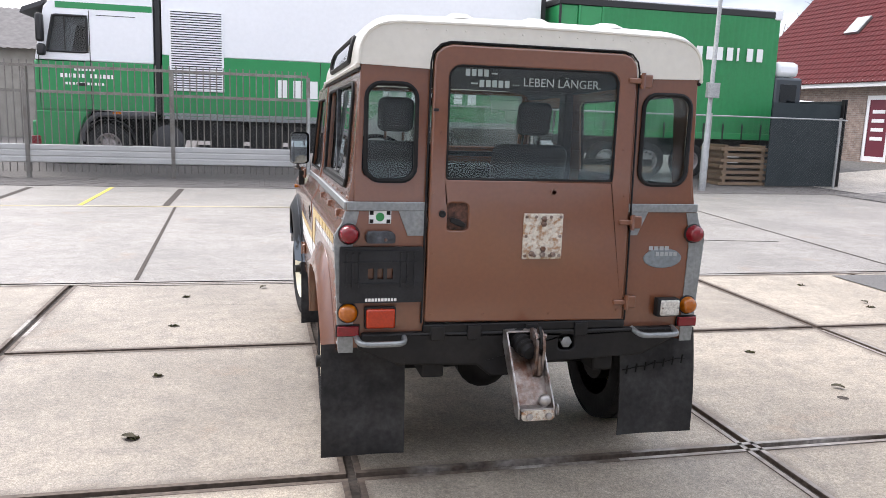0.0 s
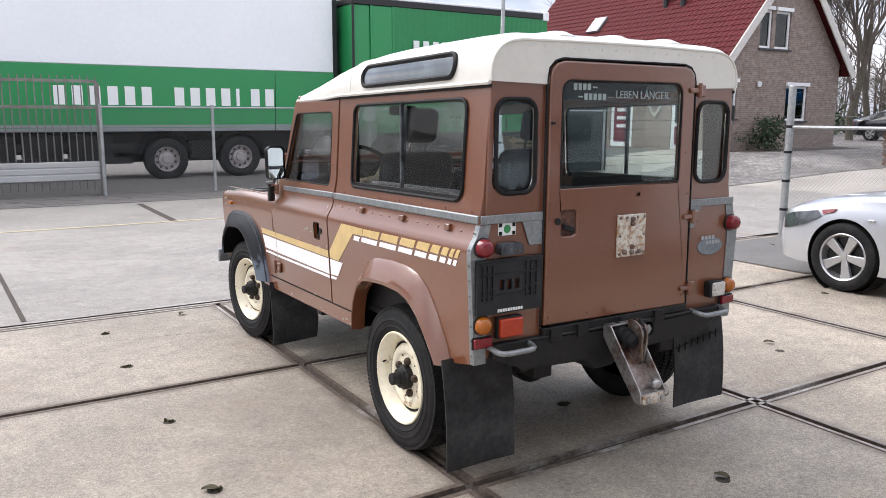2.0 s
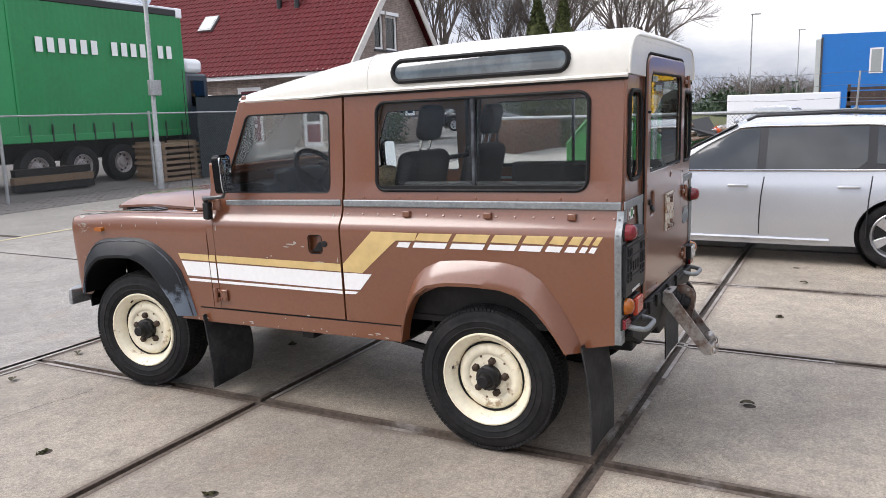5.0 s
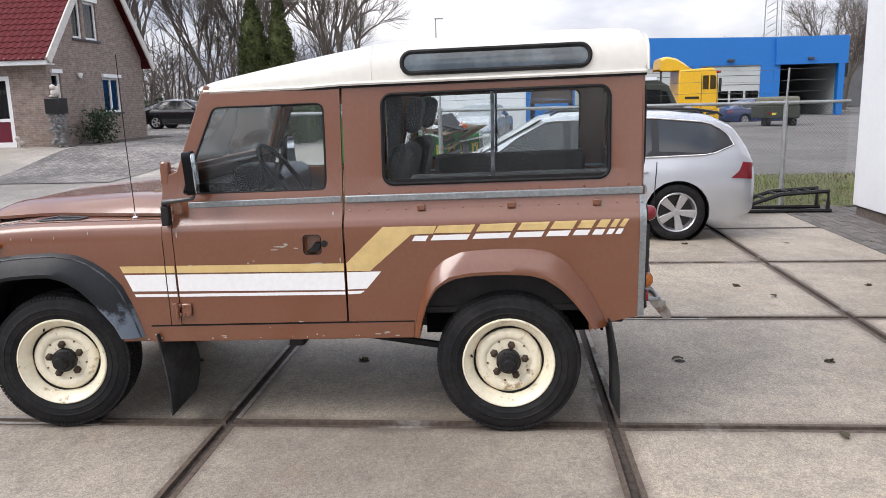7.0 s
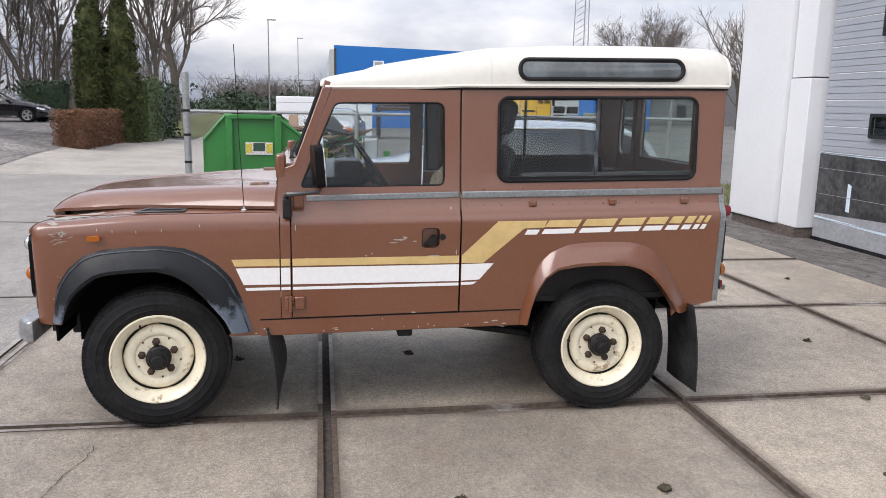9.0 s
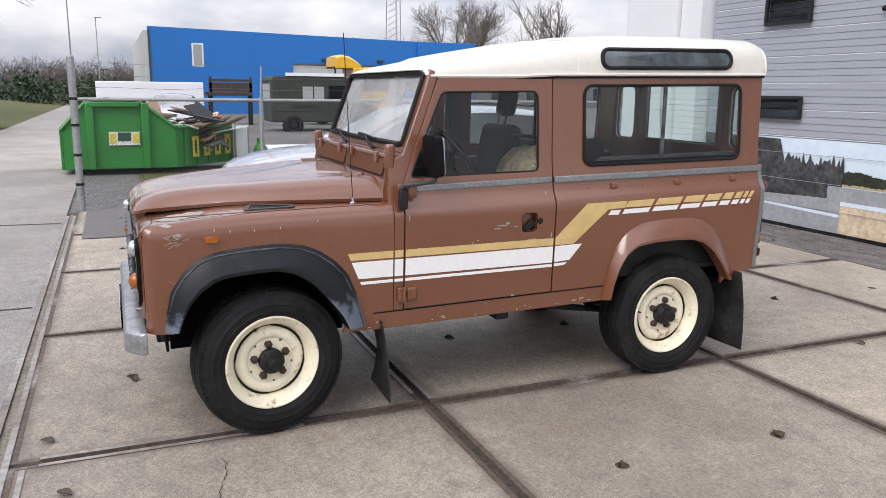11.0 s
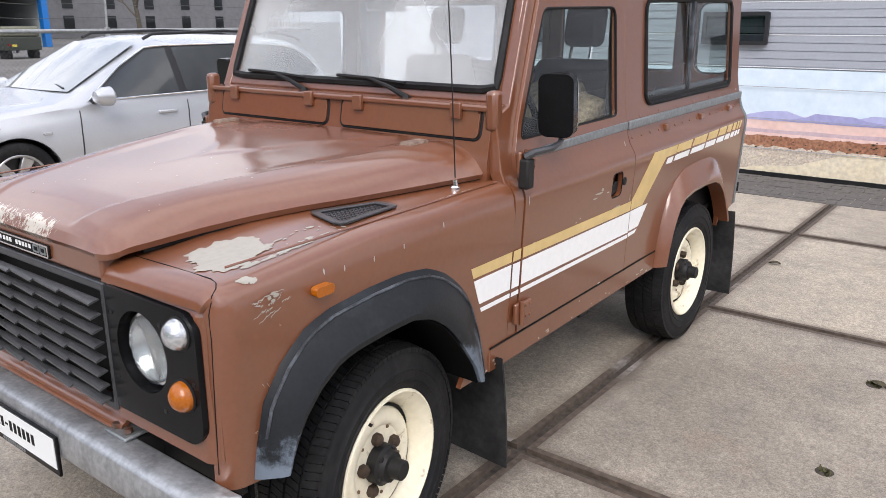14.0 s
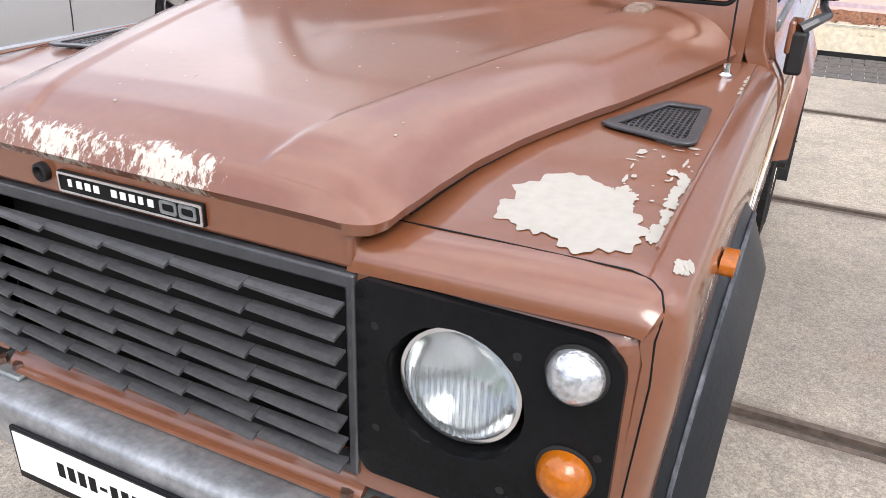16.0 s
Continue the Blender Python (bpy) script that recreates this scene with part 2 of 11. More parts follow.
def hazy_glass(name, haze, lo, hi):
    """Glass with a dirt film whose white diffuse also stands in for reflected sky."""
    m = glass_material(name, (0.86, 0.9, 0.9))
    n, l = m.node_tree.nodes, m.node_tree.links
    out, b = n["Material Output"], n["Principled BSDF"]
    geo = n.new("ShaderNodeNewGeometry")
    dirt = n.new("ShaderNodeBsdfDiffuse")
    dirt.inputs["Color"].default_value = (0.72, 0.73, 0.74, 1)
    fac = math_node(n, l, "MULTIPLY", ramp_node(n, l, noise_node(n, l, geo.outputs["Position"], 1.8, 3.0, 0.5), 0.3, 0.7, lo, hi), haze)
    mx = n.new("ShaderNodeMixShader")
    l.new(fac, mx.inputs["Fac"])
    l.new(b.outputs["BSDF"], mx.inputs[1])
    l.new(dirt.outputs["BSDF"], mx.inputs[2])
    l.new(mx.outputs["Shader"], out.inputs["Surface"])
    return m


# haze set strong enough to imitate bright sky mirrored in the windscreen
M_WINDSCREEN = hazy_glass("hazy_windscreen_glass", 0.30, 0.6, 1.2)
M_WINDSCREEN.node_tree.nodes["Principled BSDF"].inputs["Roughness"].default_value = 0.015
M_LAMPGLASS = hazy_glass("headlamp_glass", 0.10, 0.8, 1.1)
M_SIDEGLASS = hazy_glass("dusty_side_glass", 0.002, 0.3, 1.4)
M_SIDEGLASS.node_tree.nodes["Principled BSDF"].inputs["IOR"].default_value = 1.33


# the plastic flares have bleached, scuffed ends
n, l = M_FLARE.node_tree.nodes, M_FLARE.node_tree.links
bb = n["Principled BSDF"]
gp = n.new("ShaderNodeNewGeometry").outputs["Position"]
sz = n.new("ShaderNodeSeparateXYZ")
l.new(gp, sz.inputs["Vector"])
worn_d = math_node(n, l, "SUBTRACT", sz.outputs["Z"], math_node(n, l, "MULTIPLY", noise_node(n, l, gp, 11.0, 7.0, 0.7), 0.42))
old = bb.inputs["Base Color"].links[0].from_socket
l.new(mix_node(n, l, ramp_node(n, l, worn_d, 0.47, 0.38, 0.0, 0.85), old, (0.16, 0.195, 0.24)), bb.inputs["Base Color"])


# ---- mesh helpers ----
def mesh_from(bm, name, mat, smooth=35, recalc=True):
    if recalc:
        bmesh.ops.recalc_face_normals(bm, faces=bm.faces)
    me = bpy.data.meshes.new(name)
    bm.to_mesh(me)
    bm.free()
    for mm in (mat if isinstance(mat, (list, tuple)) else [mat]):
        me.materials.append(mm)
    if smooth:
        me.polygons.foreach_set("use_smooth", [True] * len(me.polygons))
        me.set_sharp_from_angle(angle=radians(smooth))
    return me


def thing(name, label, category, group="", kind="", at=(0, 0, 0), rz=0):
    ob = new(name)
    ob.empty_display_size = 0.2
    ob.matrix_basis = pose(*at, 0, 0, rz)
    return tagged(ob, label, category, group, kind)


def part(name, bm, mat, parent=None, label="", smooth=35, bevel=0.0, segs=2, recalc=True):
    ob = new(name, mesh_from(bm, name, mat, smooth, recalc))
    if parent:
        ob.parent = parent
    if label:
        ob["label"] = label
    if bevel > 0:
        mod = ob.modifiers.new("bevel", "BEVEL")
        mod.width, mod.segments, mod.limit_method, mod.angle_limit = bevel, segs, "ANGLE", radians(40)
        mod.harden_normals = False
    return ob


def solo(name, bm, mat, label, category, group="", kind="", smooth=35, bevel=0.0):
    return tagged(part(name, bm, mat, None, "", smooth, bevel), label, category, group, kind)


def box(bm, x0, x1, y0, y1, z0, z1, m=None):
    vs = [bm.verts.new(Vector((x, y, z)) if m is None else m @ Vector((x, y, z))) for x in (x0, x1) for y in (y0, y1) for z in (z0, z1)]
    for f in ((0, 1, 3, 2), (4, 6, 7, 5), (0, 4, 5, 1), (2, 3, 7, 6), (0, 2, 6, 4), (1, 5, 7, 3)):
        bm.faces.new([vs[i] for i in f])
    return bm


def boxes(*items):
    bm = bmesh.new()
    for it in items:
        box(bm, *it)
    return bm


def ring_pts(c, a, b, r, n, phase=0.0):
    return [c + a * (r * math.cos(2 * math.pi * i / n + phase)) + b * (r * math.sin(2 * math.pi * i / n + phase)) for i in range(n)]


def frame_axes(d):
    d = Vector(d).normalized()
    a = d.cross(Vector((0, 0, 1)) if abs(d.z) < 0.9 else Vector((0, 1, 0))).normalized()
    return d, a, d.cross(a)


def lathe(bm, c, axis, prof, n=24, cap=True):
    """Turns (distance along the axis, radius) pairs about the axis at c."""
    d, a, b = frame_axes(axis)
    c = Vector(c)
    rings = []
    for s, r in prof:
        if r < 1e-5:
            rings.append([bm.verts.new(c + d * s)])
        else:
            rings.append([bm.verts.new(p) for p in ring_pts(c + d * s, a, b, r, n)])
    for p, q in zip(rings, rings[1:]):
        for i in range(n):
            j = (i + 1) % n
            if len(p) == 1 and len(q) > 1:
                bm.faces.new((p[0], q[j], q[i]))
            elif len(q) == 1 and len(p) > 1:
                bm.faces.new((p[i], p[j], q[0]))
            elif len(p) > 1:
                bm.faces.new((p[i], p[j], q[j], q[i]))
    if cap:
        for r in (rings[0], rings[-1]):
            if len(r) > 2:
                bm.faces.new(r)
    return bm


def tube(bm, pts, r, n=8, cap=True):
    """A round bar along points; r is one radius or one for each point."""
    pts = [Vector(p) for p in pts]
    rs = r if isinstance(r, (list, tuple)) else [r] * len(pts)
    d0 = (pts[1] - pts[0]).normalized()
    a = d0.cross(Vector((0, 0, 1)) if abs(d0.z) < 0.9 else Vector((0, 1, 0))).normalized()
    prev = None
    first = None
    for i, p in enumerate(pts):
        d = (pts[min(i + 1, len(pts) - 1)] - pts[max(i - 1, 0)]).normalized()
        a = (a - d * a.dot(d)).normalized()
        ring = [bm.verts.new(q) for q in ring_pts(p, a, d.cross(a), rs[i], n)]
        if prev:
            for k in range(n):
                bm.faces.new((prev[k], prev[(k + 1) % n], ring[(k + 1) % n], ring[k]))
        else:
            first = ring
        prev = ring
    if cap and n > 2:
        bm.faces.new(first)
        bm.faces.new(prev)
    return bm


def rounded(u0, u1, v0, v1, r, n=5):
    """Corner-rounded rectangle, as points; r is one radius or four (from the low-low corner, anticlockwise)."""
    rs = r if isinstance(r, (list, tuple)) else [r] * 4
    out = []
    for (cu, cv, a0), rr in zip((((u0, v0, 180)), (u1, v0, 270), (u1, v1, 0), (u0, v1, 90)), rs):
        su, sv = (1 if cu == u0 else -1), (1 if cv == v0 else -1)
        for i in range(n + 1):
            a = radians(a0 + 90 * i / n)
            out.append((cu + su * rr + rr * math.cos(a), cv + sv * rr + rr * math.sin(a)))
    clean = []
    for p in out:
        if not clean or (abs(p[0] - clean[-1][0]) + abs(p[1] - clean[-1][1])) > 1e-5:
            clean.append(p)
    if (abs(clean[0][0] - clean[-1][0]) + abs(clean[0][1] - clean[-1][1])) < 1e-5:
        clean.pop()
    return clean


def sheet(outer, holes=(), put=None, thick=0.0, cuts_u=(), cuts_v=(), face=None):
    """A panel with holes: outlines in (u, v), cut along given lines, laid into space by put(u, v), then thickened."""
    bm = bmesh.new()
    edges = []
    for loop in (outer, *holes):
        vs = [bm.verts.new((u, v, 0)) for u, v in loop]
        edges += [bm.edges.new((vs[i], vs[(i + 1) % len(vs)])) for i in range(len(vs))]
    bmesh.ops.triangle_fill(bm, use_beauty=True, use_dissolve=False, edges=edges, normal=(0, 0, 1))
    for axis, cuts in ((0, cuts_u), (1, cuts_v)):
        for c in cuts:
            co, no = [0, 0, 0], [0, 0, 0]
            co[axis], no[axis] = c, 1
            bmesh.ops.bisect_plane(bm, geom=bm.verts[:] + bm.edges[:] + bm.faces[:], dist=1e-5, plane_co=co, plane_no=no)
    for v in bm.verts:
        v.co = Vector(put(v.co.x, v.co.y)) if put else v.co
    bmesh.ops.recalc_face_normals(bm, faces=bm.faces)
    if thick:
        c = sum((v.co for v in bm.verts), Vector()) / len(bm.verts)
        way = Vector(face) if face else c - Vector((0, 1.1, 1.15))
        if sum((f.normal * f.calc_area() for f in bm.faces), Vector()).dot(way) < 0:
            bmesh.ops.reverse_faces(bm, faces=bm.faces)
        bmesh.ops.solidify(bm, geom=bm.faces[:], thickness=thick)
    return bm


def rim_of(loop, put, r=0.01, n=6):
    """A round seal along a closed outline."""
    bm = bmesh.new()
    pts = [Vector(put(u, v)) for u, v in loop]
    k = len(pts)
    rings = []
    for i in range(k):
        d = (pts[(i + 1) % k] - pts[i - 1]).normalized()
        nx = (pts[(i + k // 4) % k] - pts[i]).cross(pts[(i + k // 2) % k] - pts[i]).normalized()
        rings.append([bm.verts.new(p) for p in ring_pts(pts[i], nx, d.cross(nx), r, n)])
    for i in range(k):
        p, q = rings[i], rings[(i + 1) % k]
        for j in range(n):
            bm.faces.new((p[j], p[(j + 1) % n], q[(j + 1) % n], q[j]))
    return bm


def smoothstep(a, b, x):
    t = max(0.0, min(1.0, (x - a) / (b - a)))
    return t * t * (3 - 2 * t)


def interp(x, xs, ys):
    return float(np.interp(x, xs, ys))


def merge(bm, other, m=None):
    me = bpy.data.meshes.new("tmp")
    other.to_mesh(me)
    other.free()
    if m is not None:
        me.transform(m)
    bm.from_mesh(me)
    bpy.data.meshes.remove(me)
    return bm


def ground_z(x, y):
    return 0.5 * smoothstep(13, 19, x) * smoothstep(7, 13, y) + 0.16 * smoothstep(14.6, 16, y) * (1 - smoothstep(13, 19, x))


# ---- ground ----
PX, PY = 2.02, 2.04


def concrete(name, light=(0.450, 0.390, 0.318), dark=(0.290, 0.252, 0.206), border=True, tint=0.14):
    """Weathered cast concrete: aggregate speckle, pits, brushed streaks, broad stains and a dirty border along the joints."""
    m = material(name, (0.40, 0.35, 0.30), rough=0.60, spec=0.5)
    n, l = m.node_tree.nodes, m.node_tree.links
    b = n["Principled BSDF"]
    geo, tc, info = n.new("ShaderNodeNewGeometry"), n.new("ShaderNodeTexCoord"), n.new("ShaderNodeObjectInfo")
    p = geo.outputs["Position"]
    broad = noise_node(n, l, p, 0.75, 7.0, 0.62)
    c = mix_node(n, l, ramp_node(n, l, broad, 0.36, 0.66, 0.0, 0.85), light, dark)
    mid = noise_node(n, l, p, 6.5, 8.0, 0.7)
    c = mix_node(n, l, ramp_node(n, l, mid, 0.40, 0.70, 0.0, 0.55), c, (0.225, 0.203, 0.178))
    c = mix_node(n, l, ramp_node(n, l, noise_node(n, l, p, 3.1, 8.0, 0.7), 0.58, 0.70, 0.0, 0.45), c, (0.52, 0.46, 0.39))
    rust = noise_node(n, l, p, 1.7, 6.0, 0.6)
    c = mix_node(n, l, ramp_node(n, l, rust, 0.58, 0.74, 0.0, 0.38), c, (0.39, 0.27, 0.18))
    # scraped and brushed streaks along the slabs
    streak = noise_node(n, l, p, 9.0, 6.0, 0.65, (0.8, 1.3, 1.0))
    c = mix_node(n, l, 1.0, c, mix_node(n, l, ramp_node(n, l, streak, 0.32, 0.68), (0.96, 0.96, 0.96), (1.04, 1.04, 1.035)), "MULTIPLY")
    mottle = noise_node(n, l, p, 42.0, 6.0, 0.75)
    c = mix_node(n, l, 1.0, c, mix_node(n, l, ramp_node(n, l, mottle, 0.36, 0.64), (0.80, 0.795, 0.79), (1.14, 1.14, 1.13)), "MULTIPLY")
    grit = noise_node(n, l, p, 150.0, 4.0, 0.8)
    c = mix_node(n, l, 1.0, c, mix_node(n, l, ramp_node(n, l, grit, 0.34, 0.66), (0.62, 0.62, 0.62), (1.32, 1.32, 1.31)), "MULTIPLY")
    stones = n.new("ShaderNodeTexVoronoi")
    stones.inputs["Scale"].default_value = 95.0
    l.new(p, stones.inputs["Vector"])
    c = mix_node(n, l, ramp_node(n, l, stones.outputs["Distance"], 0.20, 0.08, 0.0, 0.45), c, (0.54, 0.49, 0.43))
    pits = n.new("ShaderNodeTexVoronoi")
    pits.inputs["Scale"].default_value = 26.0
    l.new(p, pits.inputs["Vector"])
    pit = math_node(n, l, "MULTIPLY", ramp_node(n, l, pits.outputs["Distance"], 0.13, 0.05), ramp_node(n, l, mid, 0.5, 0.6))
    c = mix_node(n, l, math_node(n, l, "MULTIPLY", pit, 0.7), c, (0.11, 0.09, 0.07))
    if border:
        c = dirty_border(n, l, tc, p, c)
    c = mix_node(n, l, 1.0, c, mix_node(n, l, info.outputs["Random"], (1 - tint, 1 - tint, 1 - 0.9 * tint), (1 + tint, 1 + 0.93 * tint, 1 + 0.8 * tint)), "MULTIPLY")
    l.new(c, b.inputs["Base Color"])
    bp = n.new("ShaderNodeBump")
    bp.inputs["Strength"].default_value, bp.inputs["Distance"].default_value = 0.7, 0.004
    l.new(math_node(n, l, "SUBTRACT", math_node(n, l, "ADD", grit, math_node(n, l, "MULTIPLY", mottle, 0.8)), pit), bp.inputs["Height"])
    l.new(bp.outputs["Normal"], b.inputs["Normal"])
    return m


def dirty_border(n, l, tc, p, c):
    """Dirt gathered in an uneven band along the edges of a slab."""
    sep = n.new("ShaderNodeSeparateXYZ")
    l.new(tc.outputs["Object"], sep.inputs["Vector"])
    dx = math_node(n, l, "MINIMUM", sep.outputs["X"], math_node(n, l, "SUBTRACT", PX, sep.outputs["X"]))
    dy = math_node(n, l, "MINIMUM", sep.outputs["Y"], math_node(n, l, "SUBTRACT", PY, sep.outputs["Y"]))
    d = math_node(n, l, "SUBTRACT", math_node(n, l, "MINIMUM", dx, dy), math_node(n, l, "MULTIPLY", noise_node(n, l, p, 2.6, 7.0, 0.65), 0.20))
    return mix_node(n, l, ramp_node(n, l, d, 0.02, -0.075, 0.0, 0.8), c, (0.15, 0.12, 0.095))


M_CONC = concrete("cast_concrete")
M_ROAD = concrete("pale_concrete_road", (0.41, 0.38, 0.345), (0.29, 0.27, 0.245), False)
M_LANE = concrete("grey_concrete_lane", (0.30, 0.28, 0.26), (0.215, 0.205, 0.19), False)
M_ASPHALT = material("dark_asphalt", (0.15, 0.145, 0.14), rough=0.93, grain=0.3, grain_scale=90, stain=0.5, stain_scale=1.2, stain_color=(0.21, 0.2, 0.19), bump=0.3, spec=0.25)
M_COBBLE = material("grey_brick_paving", (0.155, 0.143, 0.134), rough=0.92, grain=0.2, grain_scale=30, stain=0.5, stain_scale=1.5, stain_color=(0.13, 0.12, 0.11), random_tint=0.2, spec=0.25)
M_JOINT = material("dirt_filled_joint", (0.07, 0.055, 0.045), rough=0.95, grain=0.4, grain_scale=35, stain=0.5, stain_scale=5, stain_color=(0.04, 0.035, 0.03))
M_EDGE = material("steel_slab_edge", (0.115, 0.087, 0.068), rough=0.7, metal=0.2, grain=0.35, grain_scale=30, stain=0.8, stain_scale=0.8, stain_color=(0.46, 0.43, 0.40), cover=0.60, soft=0.05)
M_BRIGHTSTEEL = material("pale_worn_steel", (0.37, 0.345, 0.32), rough=0.6, metal=0.2, grain=0.25, grain_scale=20, stain=0.8, stain_scale=1.3, stain_color=(0.2, 0.16, 0.13), cover=0.5, soft=0.1)
M_PALEDIRT = material("pale_sandy_dirt", (0.24, 0.21, 0.175), rough=0.95, grain=0.35, grain_scale=45, stain=0.6, stain_scale=4, stain_color=(0.12, 0.10, 0.08))
M_GRASS = material("grass_ground", (0.092, 0.112, 0.024), rough=0.95, grain=0.45, grain_scale=14, stain=0.8, stain_scale=1.3, stain_color=(0.115, 0.10, 0.05), bump=0.6, bump_scale=30)
M_GRAVEL = material("gravel_yard", (0.185, 0.178, 0.168), rough=0.95, spec=0.2, grain=0.3, grain_scale=12, stain=0.7, stain_scale=0.3, stain_color=(0.11, 0.106, 0.10), bump=0.4, bump_scale=25)
M_YELLOW_LINE = material("yellow_road_paint", (0.68, 0.55, 0.08), rough=0.8, grain=0.15, grain_scale=40)
M_PALE_LINE = material("faded_line_paint", (0.5, 0.43, 0.28), rough=0.85, grain=0.3, grain_scale=30)


def land(x0, x1, y0, y1, lift, nx, ny, skirt=0.0):
    bm = bmesh.new()
    g = [[bm.verts.new((x0 + (x1 - x0) * i / nx, y0 + (y1 - y0) * j / ny, ground_z(x0 + (x1 - x0) * i / nx, y0 + (y1 - y0) * j / ny) + lift)) for j in range(ny + 1)] for i in range(nx + 1)]
    for i in range(nx):
        for j in range(ny):
            bm.faces.new((g[i][j], g[i + 1][j], g[i + 1][j + 1], g[i][j + 1]))
    return bm


# one sheet to the horizon, finer near the yard
xs = [-1500, -400, -120, -40, -20, -10, *range(-8, 31), 34, 40, 60, 120, 400, 1500]
ys = [-1500, -400, -120, -40, -20, -10, *range(-8, 26), 30, 40, 60, 120, 400, 1500]
bm = bmesh.new()
gv = [[bm.verts.new((x, y, ground_z(x, y) - 0.03)) for y in ys] for x in xs]
for i in range(len(xs) - 1):
    for j in range(len(ys) - 1):
        bm.faces.new((gv[i][j], gv[i + 1][j], gv[i + 1][j + 1], gv[i][j + 1]))
solo("ground", bm, M_GRAVEL, "grey gravel and dirt yard around the concrete", "ground", kind="structure")

SX, SY = -0.735, -0.535


def strip_box(name, items, mat, label, cat="ground"):
    return solo(name, boxes(*items), mat, label, cat, kind="structure", smooth=0)


strip_box("joint_bed", [(-10.9, 7.2, -4.6, 3.62, -0.06, -0.022)], M_JOINT, "dark dirt bed between the concrete slabs")
solo("road", land(-40, 13.5, 3.64, 9.3, -0.004, 20, 8), M_ROAD, "pale cast concrete road past the yard", "road", kind="structure")
solo("driveway", land(13.5, 30, 3.64, 16, -0.002, 24, 24), M_ROAD, "pale concrete driveway up to the house", "road", kind="structure")
M_PAVERS = material("grey_brick_pavers", (0.2, 0.19, 0.18), rough=0.9, grain=0.25, grain_scale=25, spec=0.25)
n, l = M_PAVERS.node_tree.nodes, M_PAVERS.node_tree.links
bt = n.new("ShaderNodeTexBrick")
for key, val in (("Scale", 1.0), ("Brick Width", 0.21), ("Row Height", 0.105), ("Mortar Size", 0.007), ("Bias", 0.0)):
    bt.inputs[key].default_value = val
bt.inputs["Color1"].default_value, bt.inputs["Color2"].default_value, bt.inputs["Mortar"].default_value = (0.30, 0.28, 0.265, 1), (0.17, 0.16, 0.155, 1), (0.09, 0.085, 0.075, 1)
l.new(n.new("ShaderNodeNewGeometry").outputs["Position"], bt.inputs["Vector"])
pv = n.new("ShaderNodeNewGeometry").outputs["Position"]
wide = ramp_node(n, l, noise_node(n, l, pv, 0.5, 6.0, 0.65), 0.35, 0.65)
l.new(mix_node(n, l, 1.0, bt.outputs["Color"], mix_node(n, l, wide, (0.75, 0.75, 0.75), (1.25, 1.24, 1.22)), "MULTIPLY"), n["Principled BSDF"].inputs["Base Color"])
bm, prev = bmesh.new(), None
for k in range(65):
    x = 12.4 + 0.5 * k
    y0 = 9.0 + 0.042 * (min(x, 27.0) - 12.4) + 0.4 * max(0.0, x - 27.0)
    y1 = 12.4 + 0.14 * (min(x, 19.0) - 12.4) + max(0.0, min(x - 19.0, 1.0)) * 0.4 + (9.0 if x > 26 else 0.0)
    cur = []
    for j in range(13):
        y = y0 + (y1 - y0) * j / 12
        cur.append(bm.verts.new((x, y, ground_z(x, y) + (0.012 if x < 30 else 0.03))))
    if prev:
        for j in range(12):
            bm.faces.new((prev[j], cur[j], cur[j + 1], prev[j + 1]))
    prev = cur
solo("paved_drive", bm, M_PAVERS, "grey brick paved drive in front of the house", "pavement", kind="structure", smooth=0)
solo("side_lane", land(-40, 13.5, 9.3, 12.4, -0.008, 20, 6), M_LANE, "grey concrete lane along the fence", "road", kind="structure")
solo("cobbled_verge", land(-40, 13.5, 12.4, 40, -0.012, 40, 30), M_COBBLE, "grey brick paving under the parked trucks", "pavement", kind="structure")
solo("far_road", land(30, 120, 3.2, 7.0, -0.006, 6, 2), M_ROAD, "pale road leading away past the hedge", "road", kind="structure")
solo("lawn", land(7.3, 12.0, -14, 2.6, -0.012, 6, 12), M_GRASS, "patchy winter grass behind the chain-link fence", "grass", kind="structure")
solo("verge_grass", land(32, 120, 7.0, 12, -0.01, 6, 2), M_GRASS, "short grass verge beside the road", "grass", kind="structure")
solo("asphalt_patch", land(5.0, 7.3, 1.6, 3.4, 0.006, 3, 3), M_ASPHALT, "dark asphalt patch by the fence post", "pavement", kind="structure")


def painted(name, x0, x1, y0, y1, mat, label, z=0.0, rz=0):
    bm = bmesh.new()
    box(bm, -(x1 - x0) / 2, (x1 - x0) / 2, -(y1 - y0) / 2, (y1 - y0) / 2, 0, 0.002)
    ob = solo(name, bm, mat, label, "road marking", kind="structure", smooth=0)
    ob.matrix_basis = pose((x0 + x1) / 2, (y0 + y1) / 2, z, 0, 0, rz)


painted("edge_line", -12, 4.0, 9.22, 9.30, M_PALE_LINE, "worn pale yellow edge line on the road", 0.0)
painted("bay_line", -3.92, -3.85, 9.4, 12.2, M_YELLOW_LINE, "bright yellow parking bay line", -0.004)
for k, bx in enumerate((-5.3, -2.6, 0.25, 3.1)):
    painted("tar_strip", bx - 0.055, bx + 0.055, 9.4, 12.1, M_JOINT, "dark tar strip across the lane", -0.005)
painted("road_joint", 6.49, 6.53, 3.66, 9.2, M_JOINT, "thin dark joint across the pale road", -0.0015, -6)
painted("road_joint", 2.09, 2.12, 3.66, 9.2, M_JOINT, "thin dark joint across the pale road", -0.0015, 0)
for ya, yb in ((3.522, 3.552), (3.598, 3.636)):
    painted("yard_edge_rail", -8.0, 6.8, ya, yb, M_BRIGHTSTEEL, "pale worn steel rail along the edge of the yard", 0.0012)
